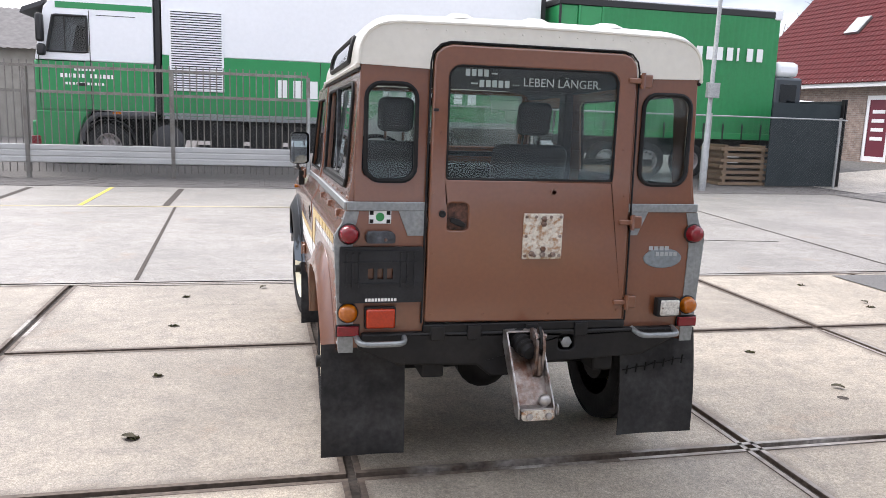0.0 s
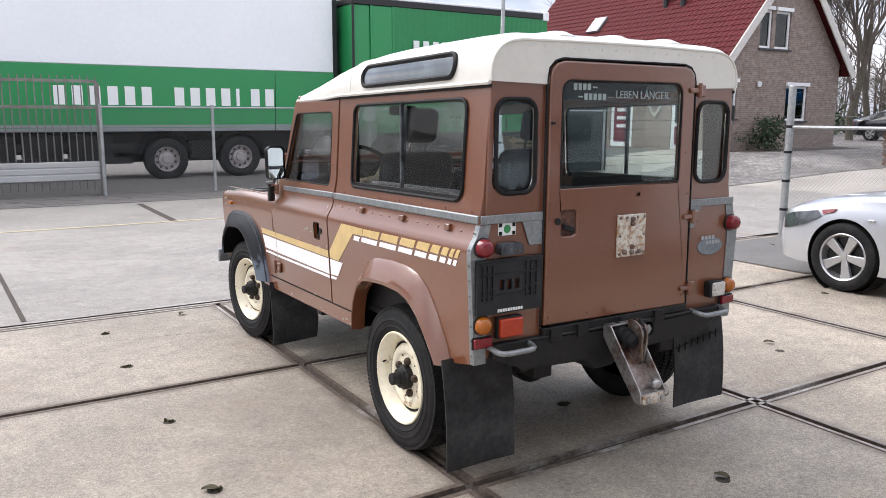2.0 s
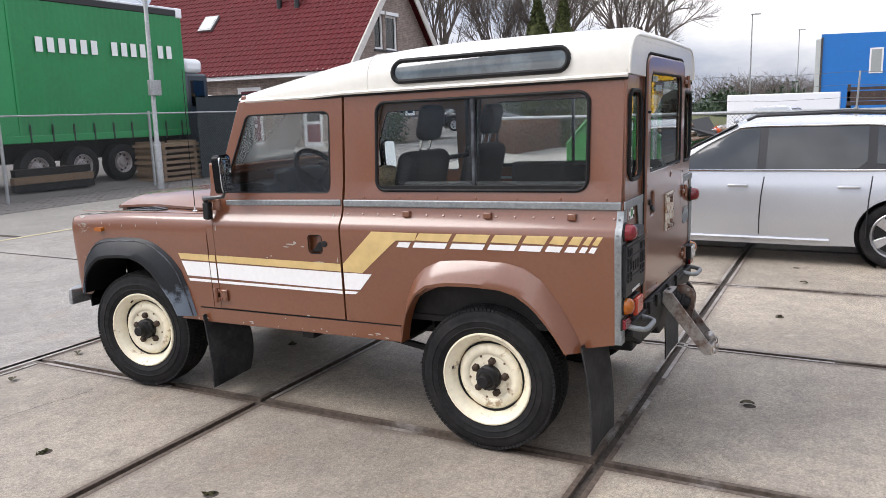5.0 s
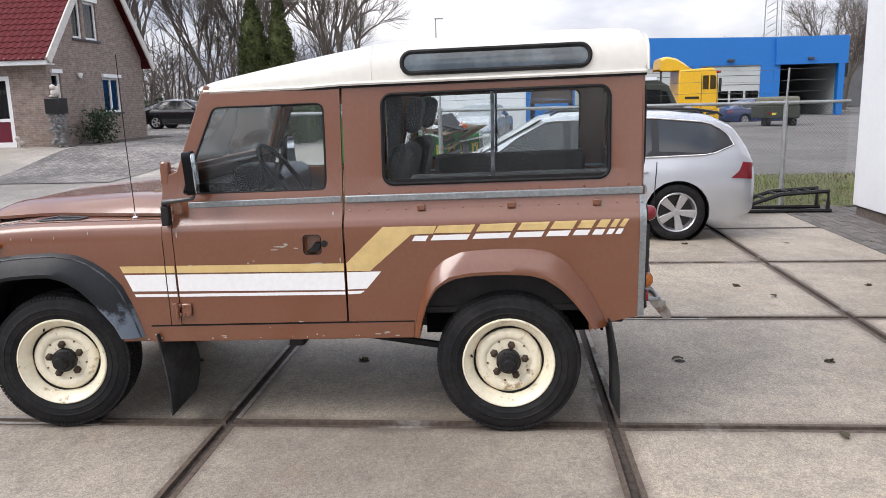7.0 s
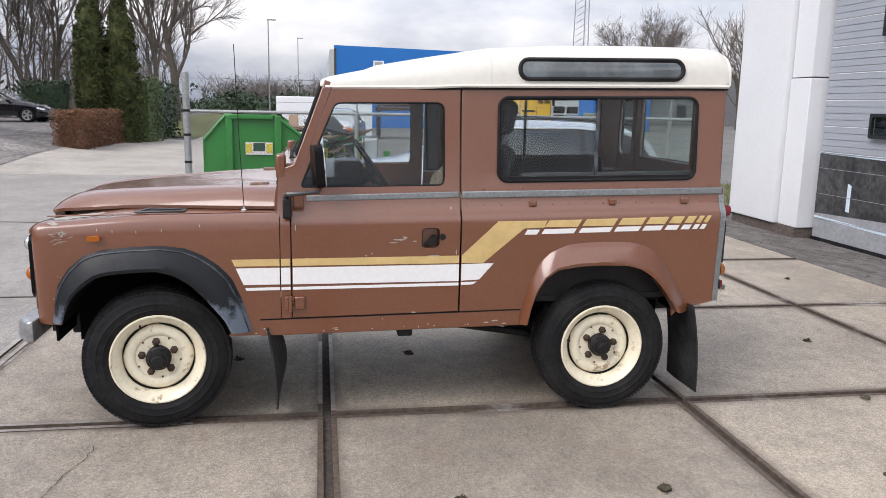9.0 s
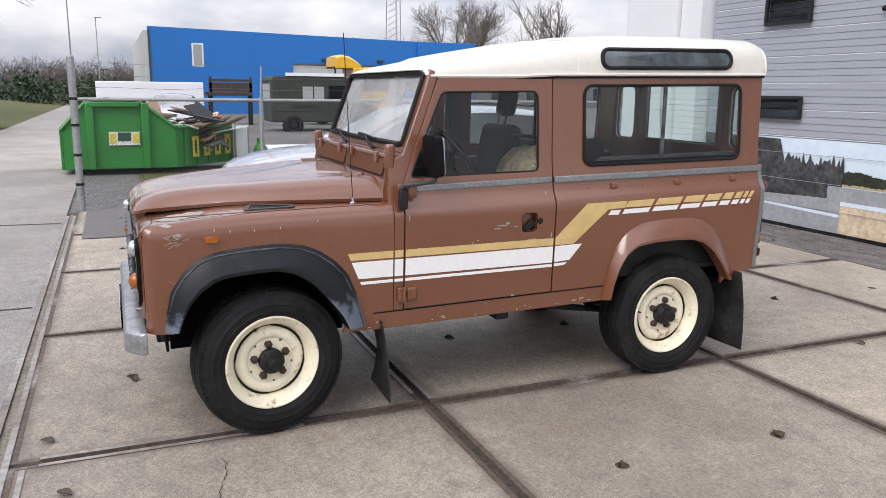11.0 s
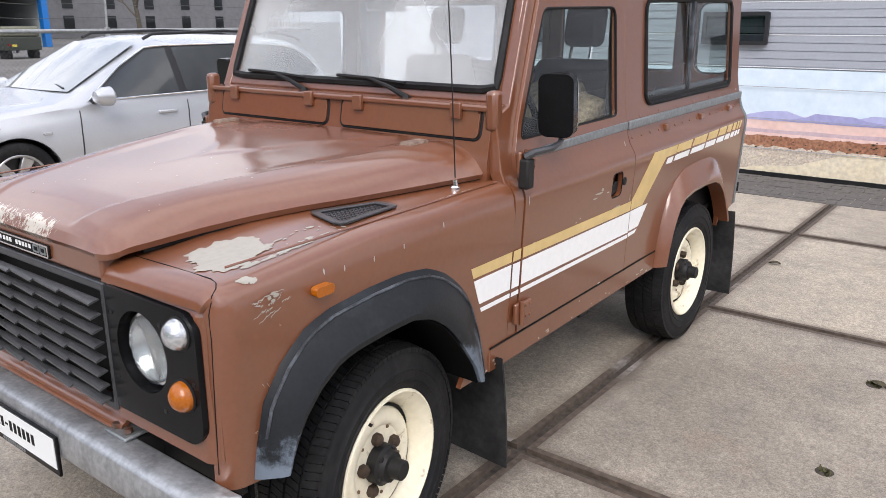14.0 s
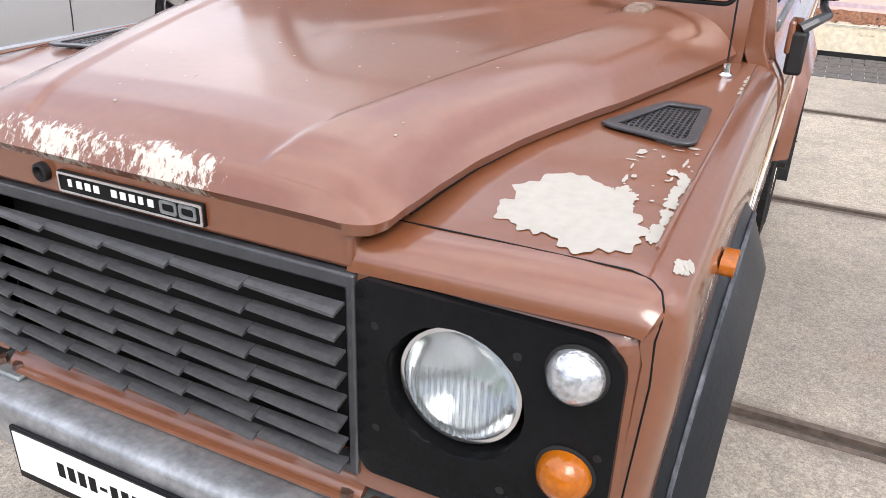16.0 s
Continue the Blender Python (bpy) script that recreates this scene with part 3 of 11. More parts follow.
painted("yard_edge_fill", -10.5, 7.0, 3.553, 3.597, M_PALEDIRT, "pale sandy dirt in the joint along the yard", -0.012)
for k, (x0, x1, jy) in enumerate(((-0.68, 0.75, 1.505), (0.55, 3.25, -0.535), (-2.6, -0.8, 3.5), (3.35, 5.2, -0.535))):
    for side in (-0.036, 0.036):
        painted("joint_rail", x0 + 0.1 * (side > 0), x1 - 0.15 * (side > 0), jy + side - 0.0125, jy + side + 0.0125, M_BRIGHTSTEEL, "bare bright steel edge rail in a slab joint", 0.0005)
for x0, y0, y1 in ((1.285, -1.5, 0.6), (-0.735, 2.2, 3.4), (3.305, -0.4, 1.4)):
    for side in (-0.036, 0.036):
        painted("joint_rail", x0 + side - 0.0125, x0 + side + 0.0125, y0, y1, M_BRIGHTSTEEL, "bare bright steel edge rail in a slab joint", 0.0005)
crack_r = random.Random(6)
crack, prev = bmesh.new(), None
CRACK = [(-0.999, 2.635), (-1.059, 2.619), (-1.194, 2.64), (-1.305, 2.683), (-1.397, 2.687), (-1.453, 2.698), (-1.573, 2.7079999999999997), (-1.753, 2.7479999999999998)]
for (ax_, ay_), (bx_, by_) in zip(CRACK, CRACK[1:]):
    for k in range(6):
        q = k / 6
        px_, py_ = ax_ + (bx_ - ax_) * q + crack_r.uniform(-0.006, 0.006), ay_ + (by_ - ay_) * q + crack_r.uniform(-0.006, 0.006)
        wd = crack_r.uniform(0.0008, 0.0028)
        cur = (crack.verts.new((px_, py_ - wd, 0.0016)), crack.verts.new((px_, py_ + wd, 0.0016)))
        if prev:
            crack.faces.new((prev[0], cur[0], cur[1], prev[1]))
        prev = cur
solo("slab_crack", crack, M_JOINT, "thin dark crack across a concrete slab", "crack", kind="structure", smooth=0)
painted("road_crack", -2.36, -2.32, 3.7, 9.2, M_JOINT, "thin dark joint across the pale road", -0.0015, 2)
painted("road_crack", 2.4, 6.0, 5.9, 5.93, M_JOINT, "thin dark joint along the pale road", -0.0015, -8)

# ---- silver-topped fence bars towards the trucks ----
M_GUARD = material("pale_galvanised_rail", (0.60, 0.60, 0.59), rough=0.6, metal=0.0, grain=0.1, grain_scale=20, stain=0.4, stain_scale=3, stain_color=(0.4, 0.4, 0.4))
M_FENCE = material("galvanised_fence_steel", (0.4, 0.41, 0.41), rough=0.55, metal=0.6, grain=0.15, grain_scale=30, stain=0.4, stain_scale=4, stain_color=(0.2, 0.2, 0.2))
M_WIRE = material("chain_link_wire", (0.12, 0.125, 0.125), rough=0.6, metal=0.5)


def chain_link(bm, p0, p1, z0, z1, pitch=0.07, r=0.0016):
    """Diamond wire mesh between two points, as thin three-sided wires."""
    a, b = Vector(p0), Vector(p1)
    d = b - a
    length, d = d.length, (b - a).normalized()
    h = z1 - z0
    up = Vector((0, 0, 1))
    k = -int(h / pitch) - 1
    while k * pitch < length:
        for s in (1, -1):
            s0, t0 = k * pitch, 0.0
            s1, t1 = k * pitch + h, h
            if s0 < 0:
                t0, s0 = -s0, 0.0
            if s1 > length:
                t1, s1 = h - (s1 - length), length
            if t1 - t0 > 0.02:
                q0 = a + d * s0 + up * ((t0 if s > 0 else h - t0) + z0)
                q1 = a + d * s1 + up * ((t1 if s > 0 else h - t1) + z0)
                tube(bm, (q0, q1), r, 3, cap=False)
        k += 1
    return bm


M_BARS = material("weathered_fence_bars", (0.25, 0.24, 0.225), rough=0.6, metal=0.4, grain=0.2, grain_scale=30, stain=0.6, stain_scale=4, stain_color=(0.13, 0.10, 0.08))
bars = thing("bar_fence", "galvanised bar fence with flat rails beside the lane", "fence", kind="structure", at=(0, 14.25, 0))
post_me = mesh_from(box(bmesh.new(), -0.04, 0.04, -0.04, 0.04, 0, 2.3), "post", M_BARS, 0)
bar_me = mesh_from(tube(bmesh.new(), ((0, 0, 0.12), (0, 0, 2.42)), 0.012, 6), "bar", M_BARS)


def hang(name, me, parent, at):
    ob = new(name, me)
    ob.parent = parent
    ob.location = at
    return ob


for k in range(6):
    hang("post", post_me, bars, (-14.55 + 2.9 * k + (0.0 if k < 5 else 0), -0.05, 0))
for k in range(112):
    hang("bar", bar_me, bars, (-15.6 + 0.14 * k, 0, 0))
bm = bmesh.new()
wv = [(-0.030, 0.31), (-0.055, 0.325), (-0.055, 0.42), (-0.040, 0.435), (-0.040, 0.45), (-0.055, 0.465), (-0.055, 0.55), (-0.040, 0.565), (-0.040, 0.58), (-0.055, 0.595), (-0.055, 0.68), (-0.030, 0.695), (-0.020, 0.695), (-0.020, 0.31)]
ends = [[bm.verts.new((x, y, z)) for y, z in wv] for x in (-15.7, -0.05)]
for i in range(len(wv)):
    bm.faces.new((ends[0][i], ends[0][(i + 1) % len(wv)], ends[1][(i + 1) % len(wv)], ends[1][i]))
bm.faces.new(ends[0]), bm.faces.new(ends[1])
part("guard_rail", bm, M_GUARD, bars, "pale galvanised crash rail", smooth=20)
for z0, z1, t in ((2.28, 2.34, 0.02), (1.76, 1.82, 0.02)):
    part("rail", boxes((-15.7, -0.05, -t - 0.03, t - 0.03, z0, z1)), M_BARS, bars)

mesh_north = thing("chain_link_fence", "grey chain-link fence on steel posts along the cobbles", "fence", kind="structure", at=(0, 13.75, 0))
part("wire_mesh", chain_link(bmesh.new(), (-15.5, 0.2, 0), (13.9, 0.2, 0), 0.02, 1.78, 0.075, 0.0022), M_WIRE, mesh_north)
part("top_rail", tube(bmesh.new(), ((-0.05, 0.2, 1.8), (13.9, 0.2, 1.8)), 0.022, 6), M_FENCE, mesh_north)
npost = mesh_from(tube(bmesh.new(), ((0, 0.2, 0), (0, 0.2, 1.86)), 0.035, 8), "post", M_FENCE)
for px in (-0.05, 2.21, 6.0, 9.9, 13.7):
    hang("post", npost, mesh_north, (px, 0, 0))

M_SCREEN = material("dark_green_screen_cloth", (0.02, 0.03, 0.034), rough=0.9, grain=0.2, grain_scale=60, stain=0.4, stain_scale=2, stain_color=(0.04, 0.05, 0.055))
screen = thing("fence_screen", "dark green screening cloth at the fence corner", "screen", at=(0, 0, 0))
part("cloth", boxes((11.9, 14.0, 14.30, 14.33, 0.03, 2.2), (13.99, 14.02, 14.2, 17.5, 0.03, 2.3)), M_SCREEN, screen)
part("post", boxes((13.96, 14.06, 14.2, 14.3, 0, 2.34)), M_BLACKSTEEL, screen)

# street lamp post that leans slightly
lp = thing("street_lamp", "galvanised street lamp post with a grey service box", "street lamp", at=(9.3, 13.1, 0))
part("pole", tube(bmesh.new(), ((0, 0, 0), (0, 0, 1.1), (0, 0, 1.15), (0.08, 0, 7.5)), [0.085, 0.085, 0.055, 0.045], 12), M_FENCE, lp)
part("service_box", boxes((-0.16, 0.16, -0.14, -0.04, 2.2, 2.55)), M_FENCE, lp, bevel=0.01)
part("arm", tube(bmesh.new(), ((0.08, 0, 7.4), (0.2, -0.5, 7.7), (0.3, -1.2, 7.8)), 0.03, 8), M_FENCE, lp)

# ---- east chain-link fence behind the estate car ----
fe = thing("chain_link_fence", "chain-link fence with a top tube and barbed wire", "fence", kind="structure", at=(7.25, 0, 0))
part("wire_mesh", chain_link(bmesh.new(), (0, -4.95, 0), (0, 3.46, 0), 0.03, 1.5, 0.055, 0.0016), M_WIRE, fe)
part("top_rail", tube(bmesh.new(), ((0, -4.95, 1.51), (0, 3.46, 1.51)), 0.024, 8), M_FENCE, fe)
epost = mesh_from(tube(bmesh.new(), ((0, 0, 0), (0, 0, 1.55)), 0.032, 10), "post", M_FENCE)
etop = mesh_from(tube(bmesh.new(), ((0, 0, 1.5), (0, -0.02, 2.0)), 0.014, 6), "post_extension", M_FENCE)
for py in (0.98, -1.55, -4.05):
    hang("post", epost, fe, (0, py, 0))
    hang("post_extension", etop, fe, (0, py, 0))
part("corner_post", lathe(bmesh.new(), (0, 3.46, 0), (0, 0, 1), [(0, 0.05), (2.06, 0.05), (2.08, 0.035), (2.085, 0.0)], 14), M_FENCE, fe)
for zc in (0.35, 0.75, 1.15, 1.5):
    part("clamp", lathe(bmesh.new(), (0, 3.46, zc), (0, 0, 1), [(0, 0.056), (0.035, 0.056)], 12), M_BLACKSTEEL, fe)
for z in (1.66, 1.82, 1.98):
    part("barbed_wire", tube(bmesh.new(), [(0, 3.4 - 0.4 * i, z + 0.012 * math.sin(i * 1.7)) for i in range(21)], 0.0028, 3), M_WIRE, fe)

# ---- workshop facade with sectional doors ----
M_FACADE = material("grey_ribbed_door_panel", (0.36, 0.385, 0.43), rough=0.5, grain=0.04, grain_scale=30, stain=0.25, stain_scale=1.5, stain_color=(0.3, 0.32, 0.36))
M_PIER = material("white_coated_steel", (0.78, 0.79, 0.81), rough=0.45, grain=0.02, grain_scale=20, stain=0.2, stain_scale=1.2, stain_color=(0.66, 0.68, 0.7))
M_BRICK_DARK = material("dark_plinth_brick", (0.1, 0.08, 0.07), rough=0.9, grain=0.3, grain_scale=30, random_tint=0.3)
hall = thing("workshop", "grey and white workshop hall with ribbed sectional doors", "building", kind="structure", at=(0, 0, 0))
part("wall", boxes((-30, 6.3, -18, -5.12, 0, 6.5)), M_PIER, hall, smooth=0)
part("corner_pier", boxes((5.12, 6.32, -5.10, -4.68, 0.14, 6.4)), M_PIER, hall, "white steel clad corner pier", bevel=0.012)
part("pier_return", boxes((4.66, 5.10, -5.10, -4.74, 0.14, 2.1), (4.66, 5.10, -5.10, -4.755, 2.115, 6.4)), M_PIER, hall, bevel=0.008)
part("plinth", boxes((4.68, 6.28, -5.08, -4.72, 0.0, 0.14)), M_BRICK_DARK, hall)
door = part("sectional_door", boxes((-7.4, 4.60, -5.11, -4.96, 0.0, 6.4)), M_FACADE, hall, "grey ribbed sectional door with small windows")
rib = mesh_from(boxes((-6.0, 6.0, 0, 0.014, 0.003, 0.0785)), "door_rib", M_FACADE, 0)
bm = bmesh.new()
vs_ = [[bm.verts.new((x, y, z)) for y, z in ((0.0, 0.0), (0.014, 0.010), (0.014, 0.0765), (0.0, 0.0765))] for x in (-6.0, 6.0)]
for k in range(4):
    bm.faces.new((vs_[0][k], vs_[0][(k + 1) % 4], vs_[1][(k + 1) % 4], vs_[1][k]))
bm.faces.new(vs_[0]), bm.faces.new(vs_[1])
rib_edge = mesh_from(bm, "door_rib", M_FACADE, 0)
for k in range(63):
    hang("door_rib", rib_edge if k % 4 == 0 else rib, door, (-1.4, -4.962, 1.16 + 0.0825 * k + (0.003 if k % 4 == 0 else 0.0)))
    if k % 4 == 0:
        # white strip painted as the highlight along each main groove
        part("panel_seam", boxes((-7.4, 4.6, -4.962, -4.945, 1.152 + 0.0825 * k, 1.160 + 0.0825 * k)), M_PIER, door, smooth=0)
M_DARKFRAME = material("black_window_frame", (0.015, 0.016, 0.018), rough=0.4)
for x0, x1, z0, z1 in ((2.9, 3.67, 1.37, 1.66), (2.88, 3.62, 2.54, 2.9), (0.29, 0.99, 1.38, 1.72), (-2.5, -1.8, 1.38, 1.72), (-2.5, -1.8, 2.54, 2.9), (0.29, 0.99, 2.54, 2.9)):
    fr = part("door_window", sheet(rounded(x0, x1, z0, z1, 0.02, 2), [rounded(x0 + 0.04, x1 - 0.04, z0 + 0.04, z1 - 0.04, 0.02, 2)], lambda u, v: (u, -4.925, v), 0.04), M_DARKFRAME, hall, "black framed door window")
    part("pane", boxes((x0 + 0.03, x1 - 0.03, -4.95, -4.943, z0 + 0.03, z1 - 0.03)), M_GLASS_DARK, fr)
part("kerb", boxes((-7.4, 4.62, -4.97, -4.93, 0, 0.05)), M_RUBBER, hall, "black rubber door seal")

# printed landscape on the lowest door panels, built from flat shapes
MU = {n: material("print_" + n, c, rough=0.45, grain=g, grain_scale=s, stain=0.5, stain_scale=5, stain_color=k) for n, c, g, s, k in (
    ("sky", (0.62, 0.74, 0.84), 0.03, 10, (0.75, 0.82, 0.88)), ("haze", (0.68, 0.72, 0.82), 0.05, 10, (0.74, 0.76, 0.84)), ("hill", (0.42, 0.43, 0.68), 0.06, 20, (0.48, 0.48, 0.70)),
    ("pink", (0.78, 0.54, 0.48), 0.08, 14, (0.80, 0.62, 0.58)), ("earth", (0.30, 0.13, 0.075), 0.45, 34, (0.44, 0.25, 0.15)), ("sand", (0.72, 0.63, 0.46), 0.14, 25, (0.78, 0.71, 0.57)),
    ("straw", (0.5, 0.38, 0.16), 0.3, 40, (0.36, 0.28, 0.12)), ("rock", (0.03, 0.03, 0.033), 0.6, 18, (0.12, 0.12, 0.12)), ("tarmac", (0.3, 0.31, 0.33), 0.1, 20, (0.4, 0.4, 0.42)), ("stone", (0.64, 0.57, 0.48), 0.3, 45, (0.42, 0.32, 0.24)), ("hilldark", (0.34, 0.34, 0.58), 0.1, 25, (0.40, 0.39, 0.62)), ("dusk", (0.58, 0.43, 0.47), 0.12, 20, (0.62, 0.48, 0.50)), ("drysand", (0.60, 0.47, 0.32), 0.22, 22, (0.72, 0.60, 0.44)), ("bush", (0.02, 0.025, 0.015), 0.5, 20, (0.05, 0.05, 0.03)))}
mural = thing("door_mural", "printed desert road landscape on the lower door panels", "mural", at=(0, -4.945, 0))


def mural_shape(name, pts, key, layer):
    part(name, sheet(pts, (), lambda u, v: (u, 0.0005 + 0.0016 * layer, v), 0.0012), MU[key], mural, smooth=0)


def wavy(x0, x1, z, amp, n, seed):
    rr = random.Random(seed)
    return [(x0 + (x1 - x0) * i / n, z + amp * (rr.random() - 0.5)) for i in range(n + 1)]


X0, X1 = -7.3, 4.58
mural_shape("printed_sky", [(X0, 0.05), (X1, 0.05), (X1, 1.14), (X0, 1.14)], "sky", 0)
mural_shape("printed_haze", [(X0, 0.05), (X1, 0.05)] + list(reversed(wavy(X0, X1, 0.66, 0.03, 30, 1))), "haze", 1)
def ragged(pts, amp, seed, step=0.03):
    """An outline with an uneven, finely broken edge."""
    rr = random.Random(seed)
    out = []
    for (a, b), (c, d) in zip(pts, pts[1:] + pts[:1]):
        n = max(1, int(math.dist((a, b), (c, d)) / step))
        out += [(a + (c - a) * i / n + (rr.uniform(-amp, amp) if i else 0), b + (d - b) * i / n + (rr.uniform(-amp, amp) * 0.5 if i else 0)) for i in range(n)]
    return out


mural_shape("printed_hill", ragged([(-2.6, 0.6), (0.55, 0.6), (0.40, 0.66), (0.22, 0.70), (0.02, 0.71), (-0.12, 0.665), (-0.3, 0.63), (-0.62, 0.66), (-0.8, 0.71), (-2.0, 0.70)], 0.004, 2), "hill", 2)
mural_shape("printed_hill", ragged([(-1.1, 0.6), (0.1, 0.6), (-0.02, 0.625), (-0.18, 0.66), (-0.26, 0.70), (-0.62, 0.69), (-0.75, 0.655), (-1.0, 0.63)], 0.004, 3), "hilldark", 2.5)
mural_shape("printed_plain", [(X0, 0.05), (1.0, 0.05)] + list(reversed(wavy(X0, 1.0, 0.6, 0.008, 60, 2))), "pink", 3)
mural_shape("printed_dusk", [(X0, 0.47), (0.75, 0.47)] + list(reversed(wavy(X0, 0.75, 0.51, 0.012, 60, 12))), "dusk", 3.4)
mural_shape("printed_earth", [(X0, 0.05), (0.6, 0.05)] + list(reversed(wavy(X0, 0.6, 0.44, 0.02, 130, 3))), "earth", 4)
mural_shape("printed_gravel", [(X0, 0.05), (0.75, 0.05)] + list(reversed(wavy(X0, 0.75, 0.325, 0.03, 190, 4))), "stone", 5)
mural_shape("printed_path", ragged([(X0, 0.05), (0.5, 0.05), (0.3, 0.10), (-0.1, 0.14), (-0.35, 0.22), (-0.55, 0.30), (-1.0, 0.315), (X0, 0.31)], 0.012, 15), "sand", 6)
mural_shape("printed_sand", ragged([(0.55, 0.05), (2.2, 0.05), (2.2, 0.40), (1.5, 0.46), (1.15, 0.45), (0.88, 0.42), (0.70, 0.33), (0.62, 0.2)], 0.02, 16), "drysand", 6.5)
mural_shape("printed_bushes", ragged([(0.92, 0.62), (2.4, 0.62), (2.4, 0.78), (2.0, 0.80), (1.75, 0.76), (1.45, 0.735), (1.25, 0.68), (1.10, 0.71), (0.98, 0.66)], 0.02, 7, 0.02), "bush", 7)
mural_shape("printed_straw", ragged([(0.74, 0.50), (0.84, 0.46), (1.1, 0.45), (1.55, 0.50), (2.2, 0.55), (2.2, 0.64), (1.6, 0.64), (1.2, 0.655), (0.95, 0.65), (0.80, 0.58)], 0.018, 6, 0.02), "straw", 8)
mural_shape("printed_asphalt_bend", [(1.50 - 0.34 * math.sin(math.pi * i / 16), 0.50 + 0.115 * math.cos(math.pi * i / 16)) for i in range(17)] + [(2.4, 0.385), (2.4, 0.615)], "sky", 8.6)
mural_shape("printed_asphalt", [(1.50 - 0.27 * math.sin(math.pi * i / 16), 0.52 + 0.085 * math.cos(math.pi * i / 16)) for i in range(17)] + [(2.4, 0.435), (2.4, 0.605)], "tarmac", 9.2)
rm = random.Random(77)
for nm, key, n, xr, zr, size in (("printed_rubble", "sand", 170, (-3.2, 0.7), (0.08, 0.31), 0.016), ("printed_scrub_growth", "bush", 90, (-3.2, 0.55), (0.31, 0.45), 0.012), ("printed_speckle", "dusk", 60, (0.45, 1.6), (0.10, 0.42), 0.03)):
    bm = bmesh.new()
    for k in range(n):
        x, z, r = rm.uniform(*xr), rm.uniform(*zr), size * rm.uniform(0.4, 1.3)
        bm.faces.new([bm.verts.new((x + r * rm.uniform(0.7, 1.2) * math.cos(a), 0.0165, z + 0.6 * r * rm.uniform(0.7, 1.2) * math.sin(a))) for a in [2 * math.pi * q / 7 for q in range(7)]])
    part(nm, bm, MU[key], mural, smooth=0)["kind"] = "stuff"
mural_shape("printed_rock_cut", [(2.2, 0.44), (4.58, 0.34), (4.58, 1.14), (3.2, 1.12)] + list(reversed(wavy(2.2, 3.1, 0.9, 0.16, 34, 8))), "rock", 9)
mural_shape("printed_road", [(2.2, 0.05), (4.58, 0.05), (4.58, 0.36), (2.2, 0.46)], "tarmac", 10)
mural_shape("printed_line", [(2.2, 0.24), (4.58, 0.3), (4.58, 0.33), (2.2, 0.275)], "sky", 11)
mural_shape("printed_marker", [(0.90, 0.58), (0.945, 0.58), (0.945, 0.80), (0.90, 0.80)], "sky", 12)
mural_shape("printed_marker_head", [(0.90, 0.70), (0.945, 0.70), (0.945, 0.86), (0.90, 0.83)], "rock", 13)
for zj in (0.30, 0.62, 0.95):
    part("panel_joint", boxes((X0, X1, 0.0235, 0.0255, zj, zj + 0.006)), MU["tarmac"], mural, smooth=0)
mural_shape("printed_marker", [(3.9, 0.45), (3.97, 0.45), (3.97, 0.8), (3.9, 0.78)], "sky", 12)
cable = solo("wall_cable", tube(bmesh.new(), [(1.9 - 0.35 * i, -4.9, 2.62 - 0.22 * math.sin(math.pi * i / 10)) for i in range(11)], 0.03, 8), M_RUBBER, "thick black cable sagging across the door", "cable")


# ---- the brown off-road car ----
M_RUSTBROWN = material("rusty_brown_bracket", (0.12, 0.07, 0.05), rough=0.75, grain=0.3, grain_scale=60, stain=0.8, stain_scale=40, stain_color=(0.3, 0.22, 0.17))
car = thing("off_road_car", "brown short off-road station wagon with cream roof and worn paint", "car", at=(0, 0, 0))


def lean(bm):
    """The body sits slightly nose-down on its springs."""
    for v in bm.verts:
        v.co.z += 0.018 * (1.2 - v.co.y)
    return bm


def cp(name, bm, mat, parent=None, label="", smooth=35, bevel=0.0, segs=2):
    return part(name, lean(bm), mat, parent or car, label, smooth, bevel, segs)


def mirrored(bm):
    for v in bm.verts:
        v.co.x = -v.co.x
    bmesh.ops.reverse_faces(bm, faces=bm.faces)
    return bm


PZ = (0.45, 0.60, 0.80, 0.95, 1.02, 1.055, 1.08, 1.10, 1.125, 1.16, 1.22, 1.30, 1.70, 1.82)
PX_ = (0.806, 0.812, 0.820, 0.828, 0.832, 0.833, 0.829, 0.818, 0.802, 0.790, 0.782, 0.768, 0.742, 0.738)


def side_x(z):
    return interp(z, PZ, PX_)


CUTZ = (0.60, 0.80, 0.95, 1.02, 1.055, 1.08, 1.10, 1.125, 1.16, 1.22, 1.30)


def side_put(off=0.0):
    return lambda y, z: (-(side_x(z) + off), y, z)


def both(name, make, mat, parent=None, label="", smooth=35, bevel=0.0):
    a = cp(name, make(), mat, parent, label, smooth, bevel)
    b = cp(name, mirrored(make()), mat, parent, label, smooth, bevel)
    return a, b


def arch(cy, r_y, z0, z_top, left, right, n=14):
    """Wheel-arch outline from the front foot over the top to the rear foot, as (y, z)."""
    pts = []
    for i in range(n + 1):
        a = math.pi * i / n
        c, s = math.cos(a), math.sin(a)
        y = cy + (right if c > 0 else left) * abs(c) ** 0.75 * (1 if c > 0 else -1)
        pts.append((y, z0 + (z_top - z0) * s ** 0.8))
    return pts


# rear quarter panel, below the waist
R_OPEN = arch(0.02, 0, 0.50, 0.815, 0.42, 0.43)


def quarter():
    out = [(-0.645, 0.58), (-0.645, 1.184), (0.803, 1.184), (0.803, 0.49), (0.46, 0.49)] + R_OPEN[:] + [(-0.43, 0.535)]
    return sheet(out, (), side_put(), 0.02, cuts_v=CUTZ, cuts_u=(-0.3, 0.0, 0.3))


both("quarter_panel", quarter, M_PAINT)


